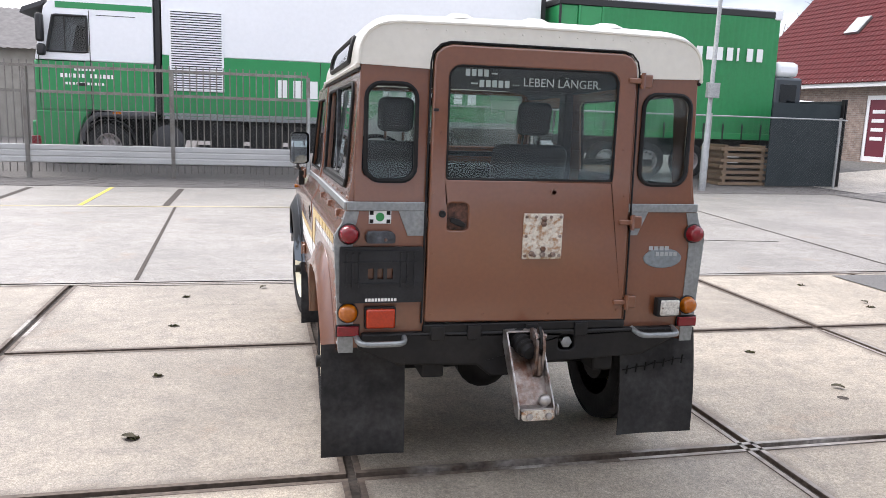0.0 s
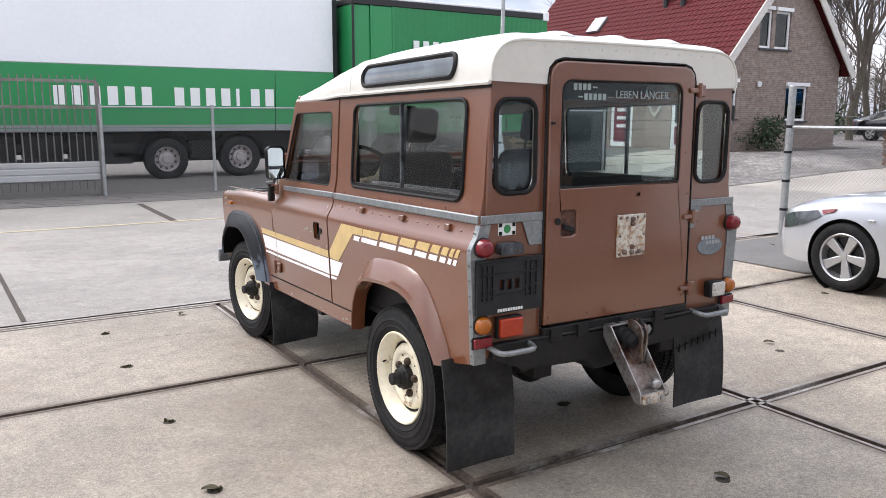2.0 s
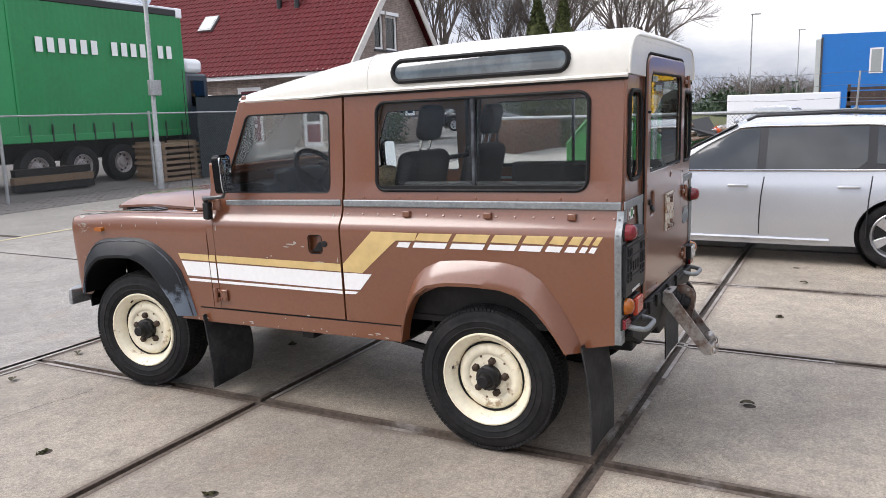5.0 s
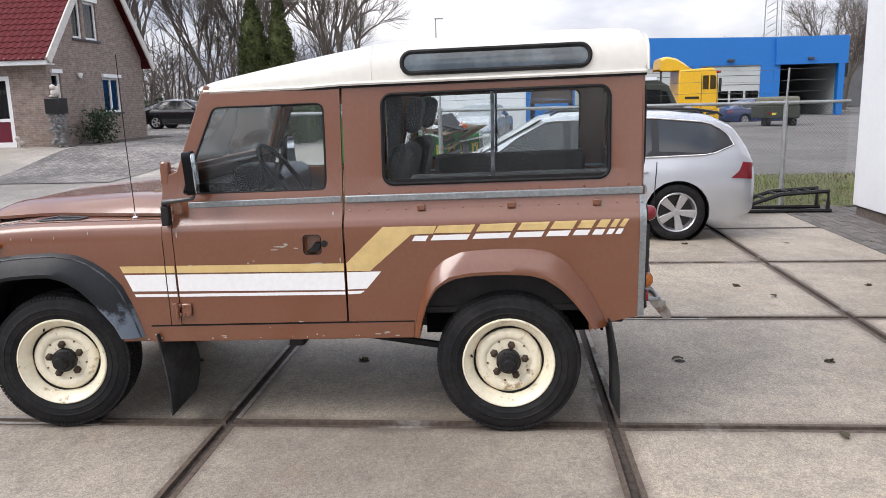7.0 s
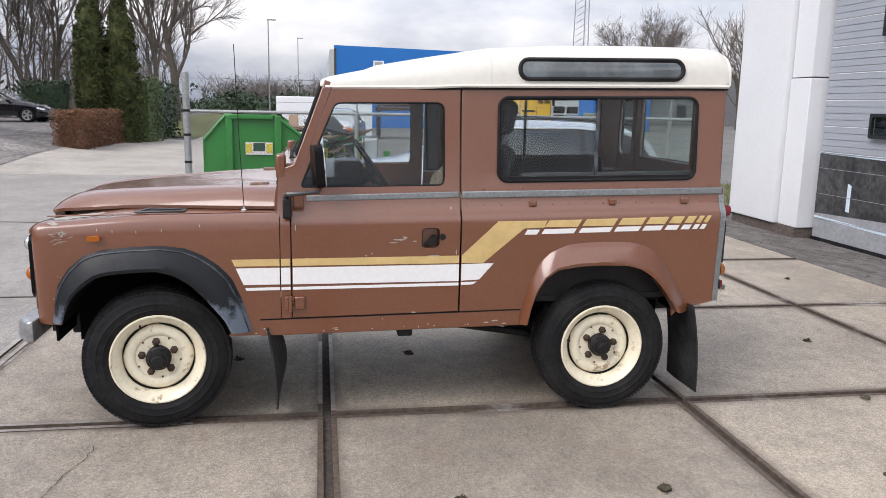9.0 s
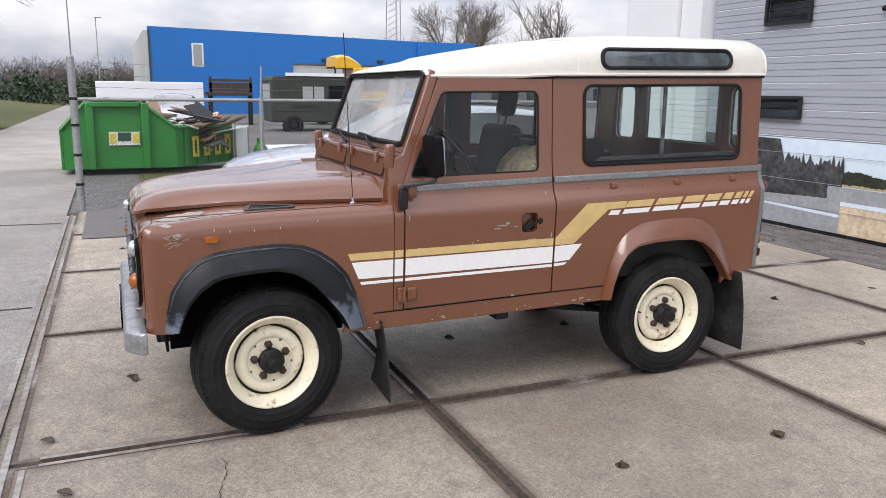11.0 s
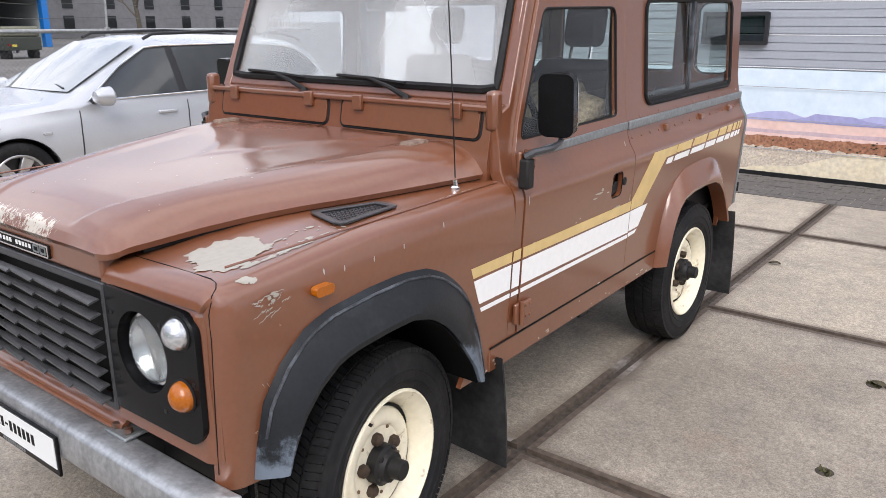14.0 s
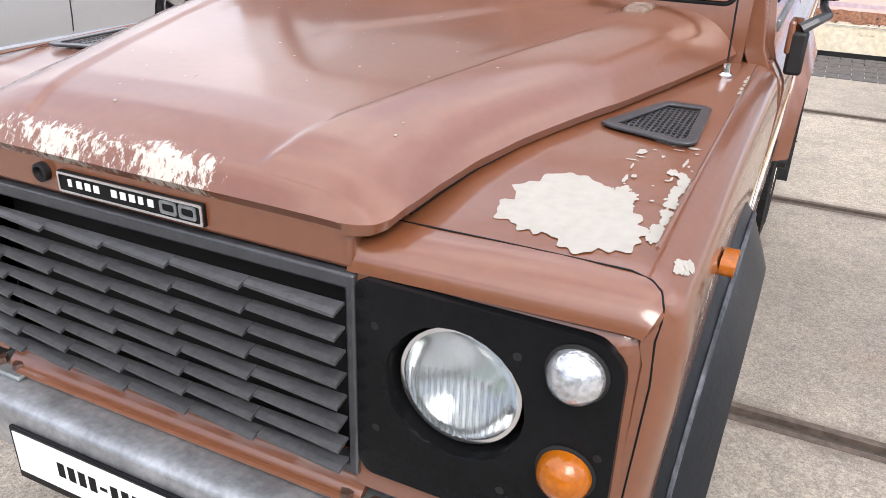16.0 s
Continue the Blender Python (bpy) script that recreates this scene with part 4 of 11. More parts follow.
# flared rear arch
def flare(inner, outer, proud, mat_edge=0.0):
    bm = bmesh.new()
    prev = None
    for (yi, zi), (yo, zo) in zip(inner, outer):
        xi, xo = side_x(zi), side_x(zo)
        ym, zm = yi * 0.62 + yo * 0.38, zi * 0.62 + zo * 0.38
        sec = [(-(xi - 0.02), yi, zi), (-(xi + proud), yi * 0.98 + yo * 0.02, zi), (-(xi + proud + 0.004), yi * 0.85 + yo * 0.15, zi * 0.85 + zo * 0.15), (-(xi + proud * 0.86), ym, zm), (-(xo + proud * 0.3), yi * 0.15 + yo * 0.85, zi * 0.15 + zo * 0.85), (-(xo + 0.002), yo, zo), (-(xo - 0.02), yo, zo)]
        ring = [bm.verts.new(p) for p in sec]
        if prev:
            for a in range(len(sec) - 1):
                bm.faces.new((prev[a], prev[a + 1], ring[a + 1], ring[a]))
        prev = ring
    return bm


def resample(pts, n):
    d = [0.0]
    for a, b in zip(pts, pts[1:]):
        d.append(d[-1] + math.dist(a, b))
    return [(interp(d[-1] * i / n, d, [p[0] for p in pts]), interp(d[-1] * i / n, d, [p[1] for p in pts])) for i in range(n + 1)]


R_OUT = [(0.475, 0.49), (0.455, 0.60), (0.42, 0.74), (0.375, 0.83), (0.31, 0.888), (0.22, 0.925), (0.05, 0.935), (-0.12, 0.93), (-0.22, 0.905), (-0.30, 0.85), (-0.38, 0.74), (-0.44, 0.64), (-0.49, 0.53)]
R_IN = [(0.438, 0.50), (0.424, 0.58), (0.398, 0.67), (0.352, 0.748), (0.285, 0.795), (0.17, 0.812), (0.04, 0.815), (-0.10, 0.808), (-0.18, 0.785), (-0.26, 0.73), (-0.33, 0.65), (-0.38, 0.58), (-0.41, 0.53)]
both("rear_wheel_arch_flare", lambda: flare(resample(R_IN, 30), resample(R_OUT, 30), 0.055), M_PAINT)
F_OUT = [(2.835, 0.60), (2.825, 0.68), (2.80, 0.79), (2.745, 0.872), (2.68, 0.93), (2.60, 0.959), (2.45, 0.972), (2.31, 0.975), (2.20, 0.96), (2.12, 0.928), (2.04, 0.87), (1.975, 0.80), (1.925, 0.68), (1.88, 0.515)]
F_IN = [(2.775, 0.61), (2.76, 0.66), (2.725, 0.73), (2.67, 0.79), (2.60, 0.836), (2.53, 0.848), (2.42, 0.855), (2.32, 0.855), (2.24, 0.83), (2.17, 0.782), (2.11, 0.72), (2.055, 0.65), (2.01, 0.59), (1.98, 0.525)]
both("front_wheel_arch_flare", lambda: flare(resample(F_IN, 30), resample(F_OUT, 30), 0.065), M_FLARE, label="weathered black plastic wheel arch flare")

M_SCUFF = material("scuffed_grey_plastic", (0.085, 0.095, 0.11), rough=0.5, grain=0.4, grain_scale=60, stain=0.9, stain_scale=12, stain_color=(0.012, 0.014, 0.018), cover=0.5, soft=0.1)
both("flare_edge", lambda: tube(bmesh.new(), [(-(side_x(zo) + 0.0195), yi * 0.14 + yo * 0.86, zi * 0.14 + zo * 0.86) for (yi, zi), (yo, zo) in list(zip(resample(F_IN, 40), resample(F_OUT, 40)))[3:]], 0.0045, 6), M_SCUFF, label="scuffed pale edge of the wheel arch flare")

# front wing: one skin from the bonnet edge over the shoulder and down the side
WING_TOP = 1.137
SEC_S = [0.0, 0.40, 0.425, 0.445, 0.462, 0.478, 0.50, 0.56, 0.66, 0.80, 1.10]
SEC_X = [-0.385, -0.768, -0.790, -0.803, -0.813, -0.820, -0.826, -0.832, -0.829, -0.820, -0.807]
SEC_Z = [1.128, 1.124, 1.119, 1.112, 1.102, 1.091, 1.072, 1.02, 0.92, 0.79, 0.49]


def wing_put(y, s):
    x, z = interp(s, SEC_S, SEC_X), interp(s, SEC_S, SEC_Z)
    t = max(0.0, (y - 2.86) / 0.065)
    drop = 0.05 * (1 - math.sqrt(max(0.0, 1 - min(1.0, t) ** 2))) + 0.026 * smoothstep(2.35, 2.9, y) + 0.016 * smoothstep(2.5, 2.86, y) * smoothstep(0.40, 0.0, s)
    k = smoothstep(0.62, 0.40, s)
    yy = y - (0.012 * min(1, t) if s > 0.45 else 0)
    xx = x + 0.045 * (1 - math.sqrt(max(0.0, 1 - min(1.0, t) ** 2))) * smoothstep(0.40, 0.5, s)
    return (xx, yy, z - drop * k)


def s_of_z(z):
    return float(np.interp(-z, [-q for q in SEC_Z], SEC_S))


def wing():
    arch_pts = [(y, s_of_z(z)) for y, z in resample(F_IN, 24)]
    out = [(1.735, 0.0), (2.925, 0.0), (2.925, s_of_z(0.60)), (2.80, s_of_z(0.585))] + arch_pts + [(2.0, 1.10), (1.735, 1.10)]
    return sheet(out, (), wing_put, 0.018, cuts_v=SEC_S[1:-1], cuts_u=(2.2, 2.35, 2.45, 2.55, 2.65, 2.75, 2.83, 2.86, 2.875, 2.888, 2.9, 2.91, 2.918, 2.922))


both("front_wing", wing, M_PAINT, smooth=28)
for sx in (1, -1):
    bm = bmesh.new()
    tube(bm, [(sx * -0.832, 1.76, 1.05), (sx * -0.829, 1.76, 0.92), (sx * -0.812, 1.76, 0.6)], 0.004, 4)
    cp("bulkhead_post", sheet([(1.681, 0.50), (1.7315, 0.50), (1.7315, 1.128), (1.681, 1.128)], (), lambda y, z, sx=sx: (sx * -(side_x(z) - 0.001), y, z), 0.03, cuts_v=CUTZ), M_PAINT, label="worn brown bulkhead post between wing and door", bevel=0.003)
# sill strips under the doors and panels
both("sill", lambda: sheet([(0.47, 0.485), (1.84, 0.485), (1.84, 0.572), (0.47, 0.572)], (), side_put(0.003), 0.03), M_PAINT, bevel=0.004)
both("sill_gap", lambda: sheet([(0.47, 0.570), (1.84, 0.570), (1.84, 0.5755), (0.47, 0.5755)], (), side_put(0.0045), 0.004), M_BLACKPRINT)
# thin seam line along the top of the wing skin
both("wing_top_seam", lambda: tube(bmesh.new(), [(-0.772, 1.76, 1.125), (-0.772, 2.3, 1.125), (-0.772, 2.84, 1.124)], 0.003, 4), M_PAINT)

# front panels beside the grille, with lamp surrounds
for sx in (1, -1):
    put = lambda u, v, sx=sx: (sx * -u, 2.924 - 0.02 * smoothstep(0.76, 0.80, u) - 0.03 * smoothstep(1.02, 1.075, v), v)
    cp("front_panel", sheet(rounded(0.392, 0.80, 0.668, 1.060, [0.01, 0.012, 0.045, 0.01]), [rounded(0.412, 0.765, 0.725, 1.025, 0.03)], put, 0.02, cuts_u=(0.76, 0.77, 0.78, 0.79), cuts_v=(1.03, 1.04, 1.05)), M_PAINT, bevel=0.006)
    sur = cp("headlamp_surround", sheet(rounded(0.402, 0.775, 0.712, 1.037, [0.02, 0.055, 0.05, 0.02]), [[(0.553 + 0.103 * math.cos(2 * math.pi * i / 28), 0.895 + 0.103 * math.sin(2 * math.pi * i / 28)) for i in range(28)]], lambda u, v, sx=sx: (sx * -u, 2.93 + 0.006 * smoothstep(0.40, 0.43, u), v), 0.016, cuts_u=(0.43,)), M_PLASTIC, label="black plastic headlamp surround", bevel=0.006)
    bm = bmesh.new()
    lathe(bm, (sx * -0.553, 2.90, 0.895), (0, 1, 0), [(-0.05, 0.112), (0.034, 0.112), (0.036, 0.104), (0.005, 0.098), (-0.01, 0.093)], 32, cap=False)
    part("headlamp_recess", lean(bm), M_PLASTIC, sur)
    for ux, uz in ((0.435, 0.97), (0.435, 0.80), (0.64, 0.985), (0.63, 0.765), (0.755, 0.87)):
        part("screw", lean(lathe(bmesh.new(), (sx * -ux, 2.934, uz), (0, 1, 0), [(0, 0.007), (0.003, 0.006), (0.0035, 0.0)], 8)), M_BLACKSTEEL, sur)
    hl = cp("headlamp", lathe(bmesh.new(), (sx * -0.553, 2.895, 0.895), (0, 1, 0), [(-0.06, 0.05), (-0.02, 0.085), (0.012, 0.091), (0.018, 0.091), (0.018, 0.085), (0.0, 0.083)], 32, cap=False), M_CHROME, label="round headlamp with chrome rim")
    bm = lathe(bmesh.new(), (sx * -0.553, 2.895, 0.895), (0, 1, 0), [(0.014, 0.0845), (0.024, 0.078), (0.034, 0.055), (0.039, 0.028), (0.041, 0.0)], 32)
    part("lens", lean(bm), M_LAMPGLASS, hl, "clear ribbed glass lens")
    bm = lathe(bmesh.new(), (sx * -0.553, 2.895, 0.895), (0, 1, 0), [(0.010, 0.083), (-0.02, 0.07), (-0.045, 0.03), (-0.05, 0.0)], 28, cap=False)
    part("reflector", lean(bm), M_CHROME, hl)
    bm = bmesh.new()
    for i in range(-8, 9):
        h = math.sqrt(max(0.0, 0.078 ** 2 - (0.0095 * i) ** 2))
        tube(bm, [(sx * -0.553 + 0.0095 * i, 2.914 + 0.010 * (h / 0.078), 0.895 - h * 0.95), (sx * -0.553 + 0.0095 * i, 2.921, 0.895), (sx * -0.553 + 0.0095 * i, 2.914 + 0.010 * (h / 0.078), 0.895 + h * 0.4)], 0.0022, 4)
    part("lens_ribs", lean(bm), M_LAMPGLASS, hl)
    for nm, uz, mt, lb in (("side_lamp", 0.985, M_CLEAR, "small round clear side lamp"), ("indicator_lamp", 0.833, M_AMBER, "round amber indicator lamp")):
        lamp = cp(nm, lathe(bmesh.new(), (sx * -0.717, 2.935, uz), (0, 1, 0), [(0, 0.037), (0.014, 0.036), (0.024, 0.031), (0.034, 0.02), (0.038, 0.008), (0.039, 0)], 24), mt, label=lb)
        bm = bmesh.new()
        for rr in (0.012, 0.021, 0.03):
            hh = 0.036 - 0.55 * rr * rr / 0.036
            bm2 = lathe(bmesh.new(), (sx * -0.717, 2.935, uz), (0, 1, 0), [(hh - 0.006, rr - 0.002), (hh - 0.001, rr), (hh - 0.008, rr + 0.002)], 24, cap=False)
            merge(bm, bm2)
        part("lens_ring", lean(bm), mt, lamp)
        part("base", lean(lathe(bmesh.new(), (sx * -0.717, 2.932, uz), (0, 1, 0), [(0, 0.041), (0.006, 0.041), (0.008, 0.037)], 24)), M_BLACKSTEEL, lamp)

# grille: a black frame with stepped slats
# slats lighter than the frame: skylight on their tops put into the colour
M_SLAT = material("lit_grille_slat", (0.066, 0.067, 0.070), rough=0.34, spec=0.6, grain=0.2, grain_scale=90, stain=0.6, stain_scale=12, stain_color=(0.040, 0.041, 0.044), bump=0.05, bump_scale=200)
gr = cp("grille", sheet([(-0.40, 0.69), (0.40, 0.69), (0.40, 1.035), (-0.40, 1.035)], [[(-0.385, 0.708), (0.385, 0.708), (0.385, 1.012), (-0.385, 1.012)]], lambda u, v: (u, 2.932, v), 0.03), M_GRILLE, label="black plastic slatted grille", bevel=0.004)
cp("radiator", boxes((-0.38, 0.38, 2.85, 2.86, 0.65, 1.04)), M_BLACKPRINT)
for r in range(8):
    z = 0.718 + 0.0384 * r
    cuts = [-0.388, -0.228, -0.09, 0.045, 0.175, 0.295, 0.388]
    for c in range(6):
        bm = bmesh.new()
        a, b = [], []
        for ring, x, dz, dy in ((a, cuts[c], -0.0015, 0.006), (b, cuts[c + 1] - 0.002, 0.0015, -0.003)):
            for y, q in ((2.937, z + 0.008), (2.950 + dy, z + 0.007 + dz), (2.959 + dy, z + 0.004 + dz), (2.959 + dy, z - 0.001 + dz), (2.937, z + 0.004)):
                ring.append(bm.verts.new((x, y, q)))
        bm.faces.new(a), bm.faces.new(list(reversed(b)))
        for i in range(5):
            bm.faces.new((a[i], b[i], b[(i + 1) % 5], a[(i + 1) % 5]))
        part("slat", lean(bm), M_SLAT, gr, smooth=0)
cp("lower_grille_panel", sheet(rounded(-0.40, 0.40, 0.628, 0.700, 0.015), [rounded(-0.085, -0.040, 0.662, 0.696, 0.006), rounded(0.26, 0.305, 0.662, 0.696, 0.006)], lambda u, v: (u, 2.905 + 0.022 * smoothstep(0.662, 0.640, v), v), 0.014, cuts_v=(0.665, 0.66, 0.655, 0.65, 0.645, 0.64)), M_PAINT, bevel=0.004)
cp("lower_panel_lip", tube(bmesh.new(), ((-0.37, 2.929, 0.632), (0.37, 2.929, 0.632)), 0.008, 8), M_PAINT)
cp("slam_panel", boxes((-0.395, 0.395, 2.87, 2.925, 1.038, 1.105)), M_PAINT, bevel=0.008)
bdg = cp("nose_badge", boxes((-0.148, 0.148, 2.924, 2.932, 1.050, 1.086)), M_BLACKPRINT, label="black and silver name badge", bevel=0.002)
part("badge_rim", lean(sheet(rounded(-0.147, 0.147, 1.051, 1.085, 0.003, 2), [rounded(-0.143, 0.143, 1.055, 1.081, 0.003, 2)], lambda u, v: (u, 2.9345, v), 0.002)), M_CHROME, bdg)
for i, w in enumerate((0.007, 0.011, 0.011, 0.011, 0.0, 0.011, 0.011, 0.011, 0.009, 0.011)):
    if w:
        part("lettering_bar", lean(boxes((0.125 - 0.0185 * i - w, 0.125 - 0.0185 * i, 2.932, 2.9335, 1.0625, 1.0745))), M_WHITEPRINT, bdg, smooth=0)
for x0 in (-0.098, -0.135):
    bm = sheet(rounded(x0, x0 + 0.033, 1.057, 1.079, 0.004, 2), [rounded(x0 + 0.005, x0 + 0.028, 1.062, 1.074, 0.003, 2)], lambda u, v: (u, 2.9338, v), 0.0015)
    part("badge_figure", lean(bm), M_GALV, bdg, smooth=0)
cp("bonnet_lock", lathe(bmesh.new(), (0.185, 2.924, 1.075), (0, 1, 0), [(0, 0.016), (0.012, 0.016), (0.014, 0.011), (0.006, 0.009), (0.006, 0)], 16), M_BLACKSTEEL)

# bonnet: crowned skin with raised centre
HY = (1.75, 1.9, 2.1, 2.3, 2.45, 2.57, 2.68, 2.78, 2.86, 2.90, 2.92, 2.93, 2.935)
HX = (0.724, 0.690, 0.642, 0.590, 0.539, 0.496, 0.466, 0.453, 0.449, 0.442, 0.428, 0.408, 0.38)
TY = (1.75, 2.0, 2.3, 2.6, 2.75, 2.83, 2.88, 2.915, 2.935)
TZ = (1.236, 1.235, 1.222, 1.204, 1.191, 1.178, 1.164, 1.143, 1.112)


def bonnet_z(x, y):
    e = interp(y, HY, HX)
    top = interp(y, TY, TZ)
    ax = abs(x)
    shoulder = min(e - 0.12, interp(y, (1.75, 2.0, 2.9, 2.95), (0.55, 0.50, 0.24, 0.235)))
    t = max(0.0, min(1.0, (ax - shoulder) / (e - shoulder)))
    edge = 1.146 - 0.024 * smoothstep(2.35, 2.88, y) - 0.012 * smoothstep(2.86, 2.935, y)
    z = top + (edge - top) * (0.22 * t + 0.78 * t ** 3.4)
    z -= 0.006 * smoothstep(shoulder + 0.002, shoulder - 0.016, ax) * smoothstep(2.905, 2.885, y) * smoothstep(1.95, 2.15, y)
    tri = max(0.0, 0.40 - 0.42 * (y - 1.75) / 0.62)
    z -= 0.004 * smoothstep(tri - 0.03, tri + 0.03, ax) * smoothstep(shoulder - 0.02, shoulder - 0.09, ax) * smoothstep(2.6, 2.2, y)
    z += 0.010 * (1 - (ax / e) ** 2) * smoothstep(2.93, 2.8, y)
    return z


bm = bmesh.new()
NX, NY = 130, 64
grid = []
for j in range(NY + 1):
    y = 1.752 + (2.935 - 1.752) * (1 - (1 - j / NY) ** 1.6)
    e = interp(y, HY, HX)
    row = []
    for i in range(NX + 1):
        x = e * (2 * i / NX - 1)
        row.append(bm.verts.new((x, y, bonnet_z(x, y))))
    grid.append(row)
for j in range(NY):
    for i in range(NX):
        bm.faces.new((grid[j][i], grid[j][i + 1], grid[j + 1][i + 1], grid[j + 1][i]))
bmesh.ops.recalc_face_normals(bm, faces=bm.faces)
# rolled lip round the skin
border = [grid[j][0] for j in range(NY + 1)] + grid[NY][1:] + [grid[j][NX] for j in range(NY - 1, -1, -1)]
lip = [bm.verts.new((v.co.x * 0.985, v.co.y - (0.012 if k >= NY and k <= NY + NX else 0), v.co.z - (0.018 if k >= NY and k <= NY + NX else 0.017))) for k, v in enumerate(border)]
for k in range(len(border) - 1):
    bm.faces.new((border[k], border[k + 1], lip[k + 1], lip[k]))
bonnet = cp("bonnet", bm, M_BONNET, label="brown bonnet with paint worn off its front edge", smooth=50)

# flaking paint: irregular primer patches laid on the skin
def flake(cx, cy, rx, ry, seed, rough=0.35, n=70, drag=0.0):
    rr = random.Random(seed)
    amp = [(k, rr.uniform(-1, 1) / k ** 0.55, rr.uniform(0, 6.28)) for k in range(2, 26)]
    out = []
    for i in range(n):
        a = 2 * math.pi * i / n
        f = 1 + rough * 0.28 * sum(w * math.sin(k * a + p) for k, w, p in amp)
        out.append((cx + rx * f * math.cos(a), cy + ry * f * math.sin(a)))
    return out


def primer_on(name, loops, put, parent, label=""):
    bm = bmesh.new()
    for lp_ in loops:
        merge(bm, sheet(lp_, (), put))
    ob = part(name, lean(bm), M_PRIMER, parent, label, smooth=0)
    ob["kind"] = "stuff"


rr = random.Random(5)
wing_l = next(o for o in car.children if o.name.startswith("front_wing"))


def s_of_x(x):
    return float(np.interp(-x, [-q for q in SEC_X[:8]], SEC_S[:8]))


def wput(x, y):
    p = wing_put(y, s_of_x(x))
    return (p[0] - 0.001 * smoothstep(-0.78, -0.81, x), p[1], p[2] + 0.0013)


spots = [flake(-0.605, 2.715, 0.078, 0.095, 3, 0.42, 260), flake(-0.675, 2.765, 0.07, 0.075, 7, 0.45, 220), flake(-0.66, 2.68, 0.05, 0.04, 9, 0.5, 120)]
for k in range(34):
    q = rr.random()
    spots.append(flake(-0.66 - 0.10 * rr.random(), 2.66 - 0.22 * q ** 1.5, 0.002 + 0.009 * rr.random() ** 2, 0.002 + 0.012 * rr.random() ** 2, 50 + k, 0.75, 20))
for k in range(9):
    spots.append(flake(-0.757 + 0.008 * rr.random(), 2.55 + 0.026 * k + 0.012 * rr.random(), 0.004 + 0.008 * rr.random(), 0.006 + 0.014 * rr.random(), 90 + k, 0.75, 30))
for k in range(5):
    spots.append(flake(-0.77 + 0.004 * rr.random(), 1.9 + 0.035 * k, 0.003 + 0.003 * rr.random(), 0.006 + 0.012 * rr.random(), 130 + k, 0.7, 20))
for k in range(7):
    spots.append(flake(-0.795 - 0.018 * rr.random(), 2.79 + 0.04 * rr.random(), 0.003 + 0.006 * rr.random(), 0.004 + 0.012 * rr.random(), 150 + k, 0.8, 26))
primer_on("bare_patch", spots, wput, wing_l, "cream primer where the brown paint flaked off")
sput = lambda y, z: (-(side_x(z) + 0.0015), y, z)
scr = []


def scratch(y, z, length, rise, seed, w=0.0016):
    """A ragged scratch along the side, as a closed outline."""
    r_ = random.Random(seed)
    top = [(y + length * i / 8, z + rise * i / 8 + r_.uniform(-0.003, 0.003)) for i in range(9)]
    return top + [(a - 0.0005, b - w * r_.uniform(0.3, 1.8)) for a, b in reversed(top)]


for k in range(12):
    scr.append(scratch(2.70 + 0.10 * rr.random(), 1.0 + 0.055 * rr.random(), 0.015 + 0.035 * rr.random(), rr.uniform(-0.02, 0.006), 200 + k, 0.0025))
for k in range(10):
    scr.append(scratch(2.72 + 0.12 * rr.random(), 0.72 + 0.25 * rr.random(), 0.004 + 0.012 * rr.random(), rr.uniform(-0.006, 0.012), 230 + k))
for y, z in ((2.30, 1.05), (2.42, 1.045), (2.12, 1.07), (2.53, 1.05), (2.60, 1.06)):
    scr.append(flake(y, z, 0.0025, 0.008, 260 + int(100 * y), 0.6, 12))
for k in range(4):
    scr.append(flake(2.745 + 0.03 * rr.random(), 1.035 + 0.025 * rr.random(), 0.003 + 0.006 * rr.random(), 0.002 + 0.004 * rr.random(), 280 + k, 0.8, 26))
primer_on("paint_chip", scr, sput, wing_l, "cream paint chips and scratches")
lipz = lambda u, v: (u, v, bonnet_z(u, v) + 0.0012)
scr = []
for k in range(34):
    scr.append(flake(-0.40 + 0.7 * rr.random(), 2.1 + 0.75 * rr.random(), 0.001 + 0.003 * rr.random() ** 2, 0.001 + 0.003 * rr.random() ** 2, 500 + k, 0.5, 8))
primer_on("paint_chip", scr, lipz, bonnet)
# dark seams round the front panel; a black tube stands in for shade under the bonnet lip
both("panel_seam", lambda: tube(bmesh.new(), [Vector(wing_put(y, s_)) for y, s_ in [(2.845, 0.03), (2.852, 0.2), (2.862, 0.38), (2.870, 0.41), (2.882, 0.428), (2.90, 0.445), (2.914, 0.462), (2.921, 0.50), (2.922, 0.6), (2.922, 0.8), (2.922, 0.95)]], 0.0015, 6), M_BLACKPRINT)
both("bonnet_seal", lambda: tube(bmesh.new(), [(-(interp(y, HY, HX) - 0.022), y, 1.122 - 0.024 * smoothstep(2.35, 2.88, y)) for y in (1.76, 1.9, 2.1, 2.33, 2.5, 2.65, 2.75, 2.83)], 0.008, 6), M_RUBBER)

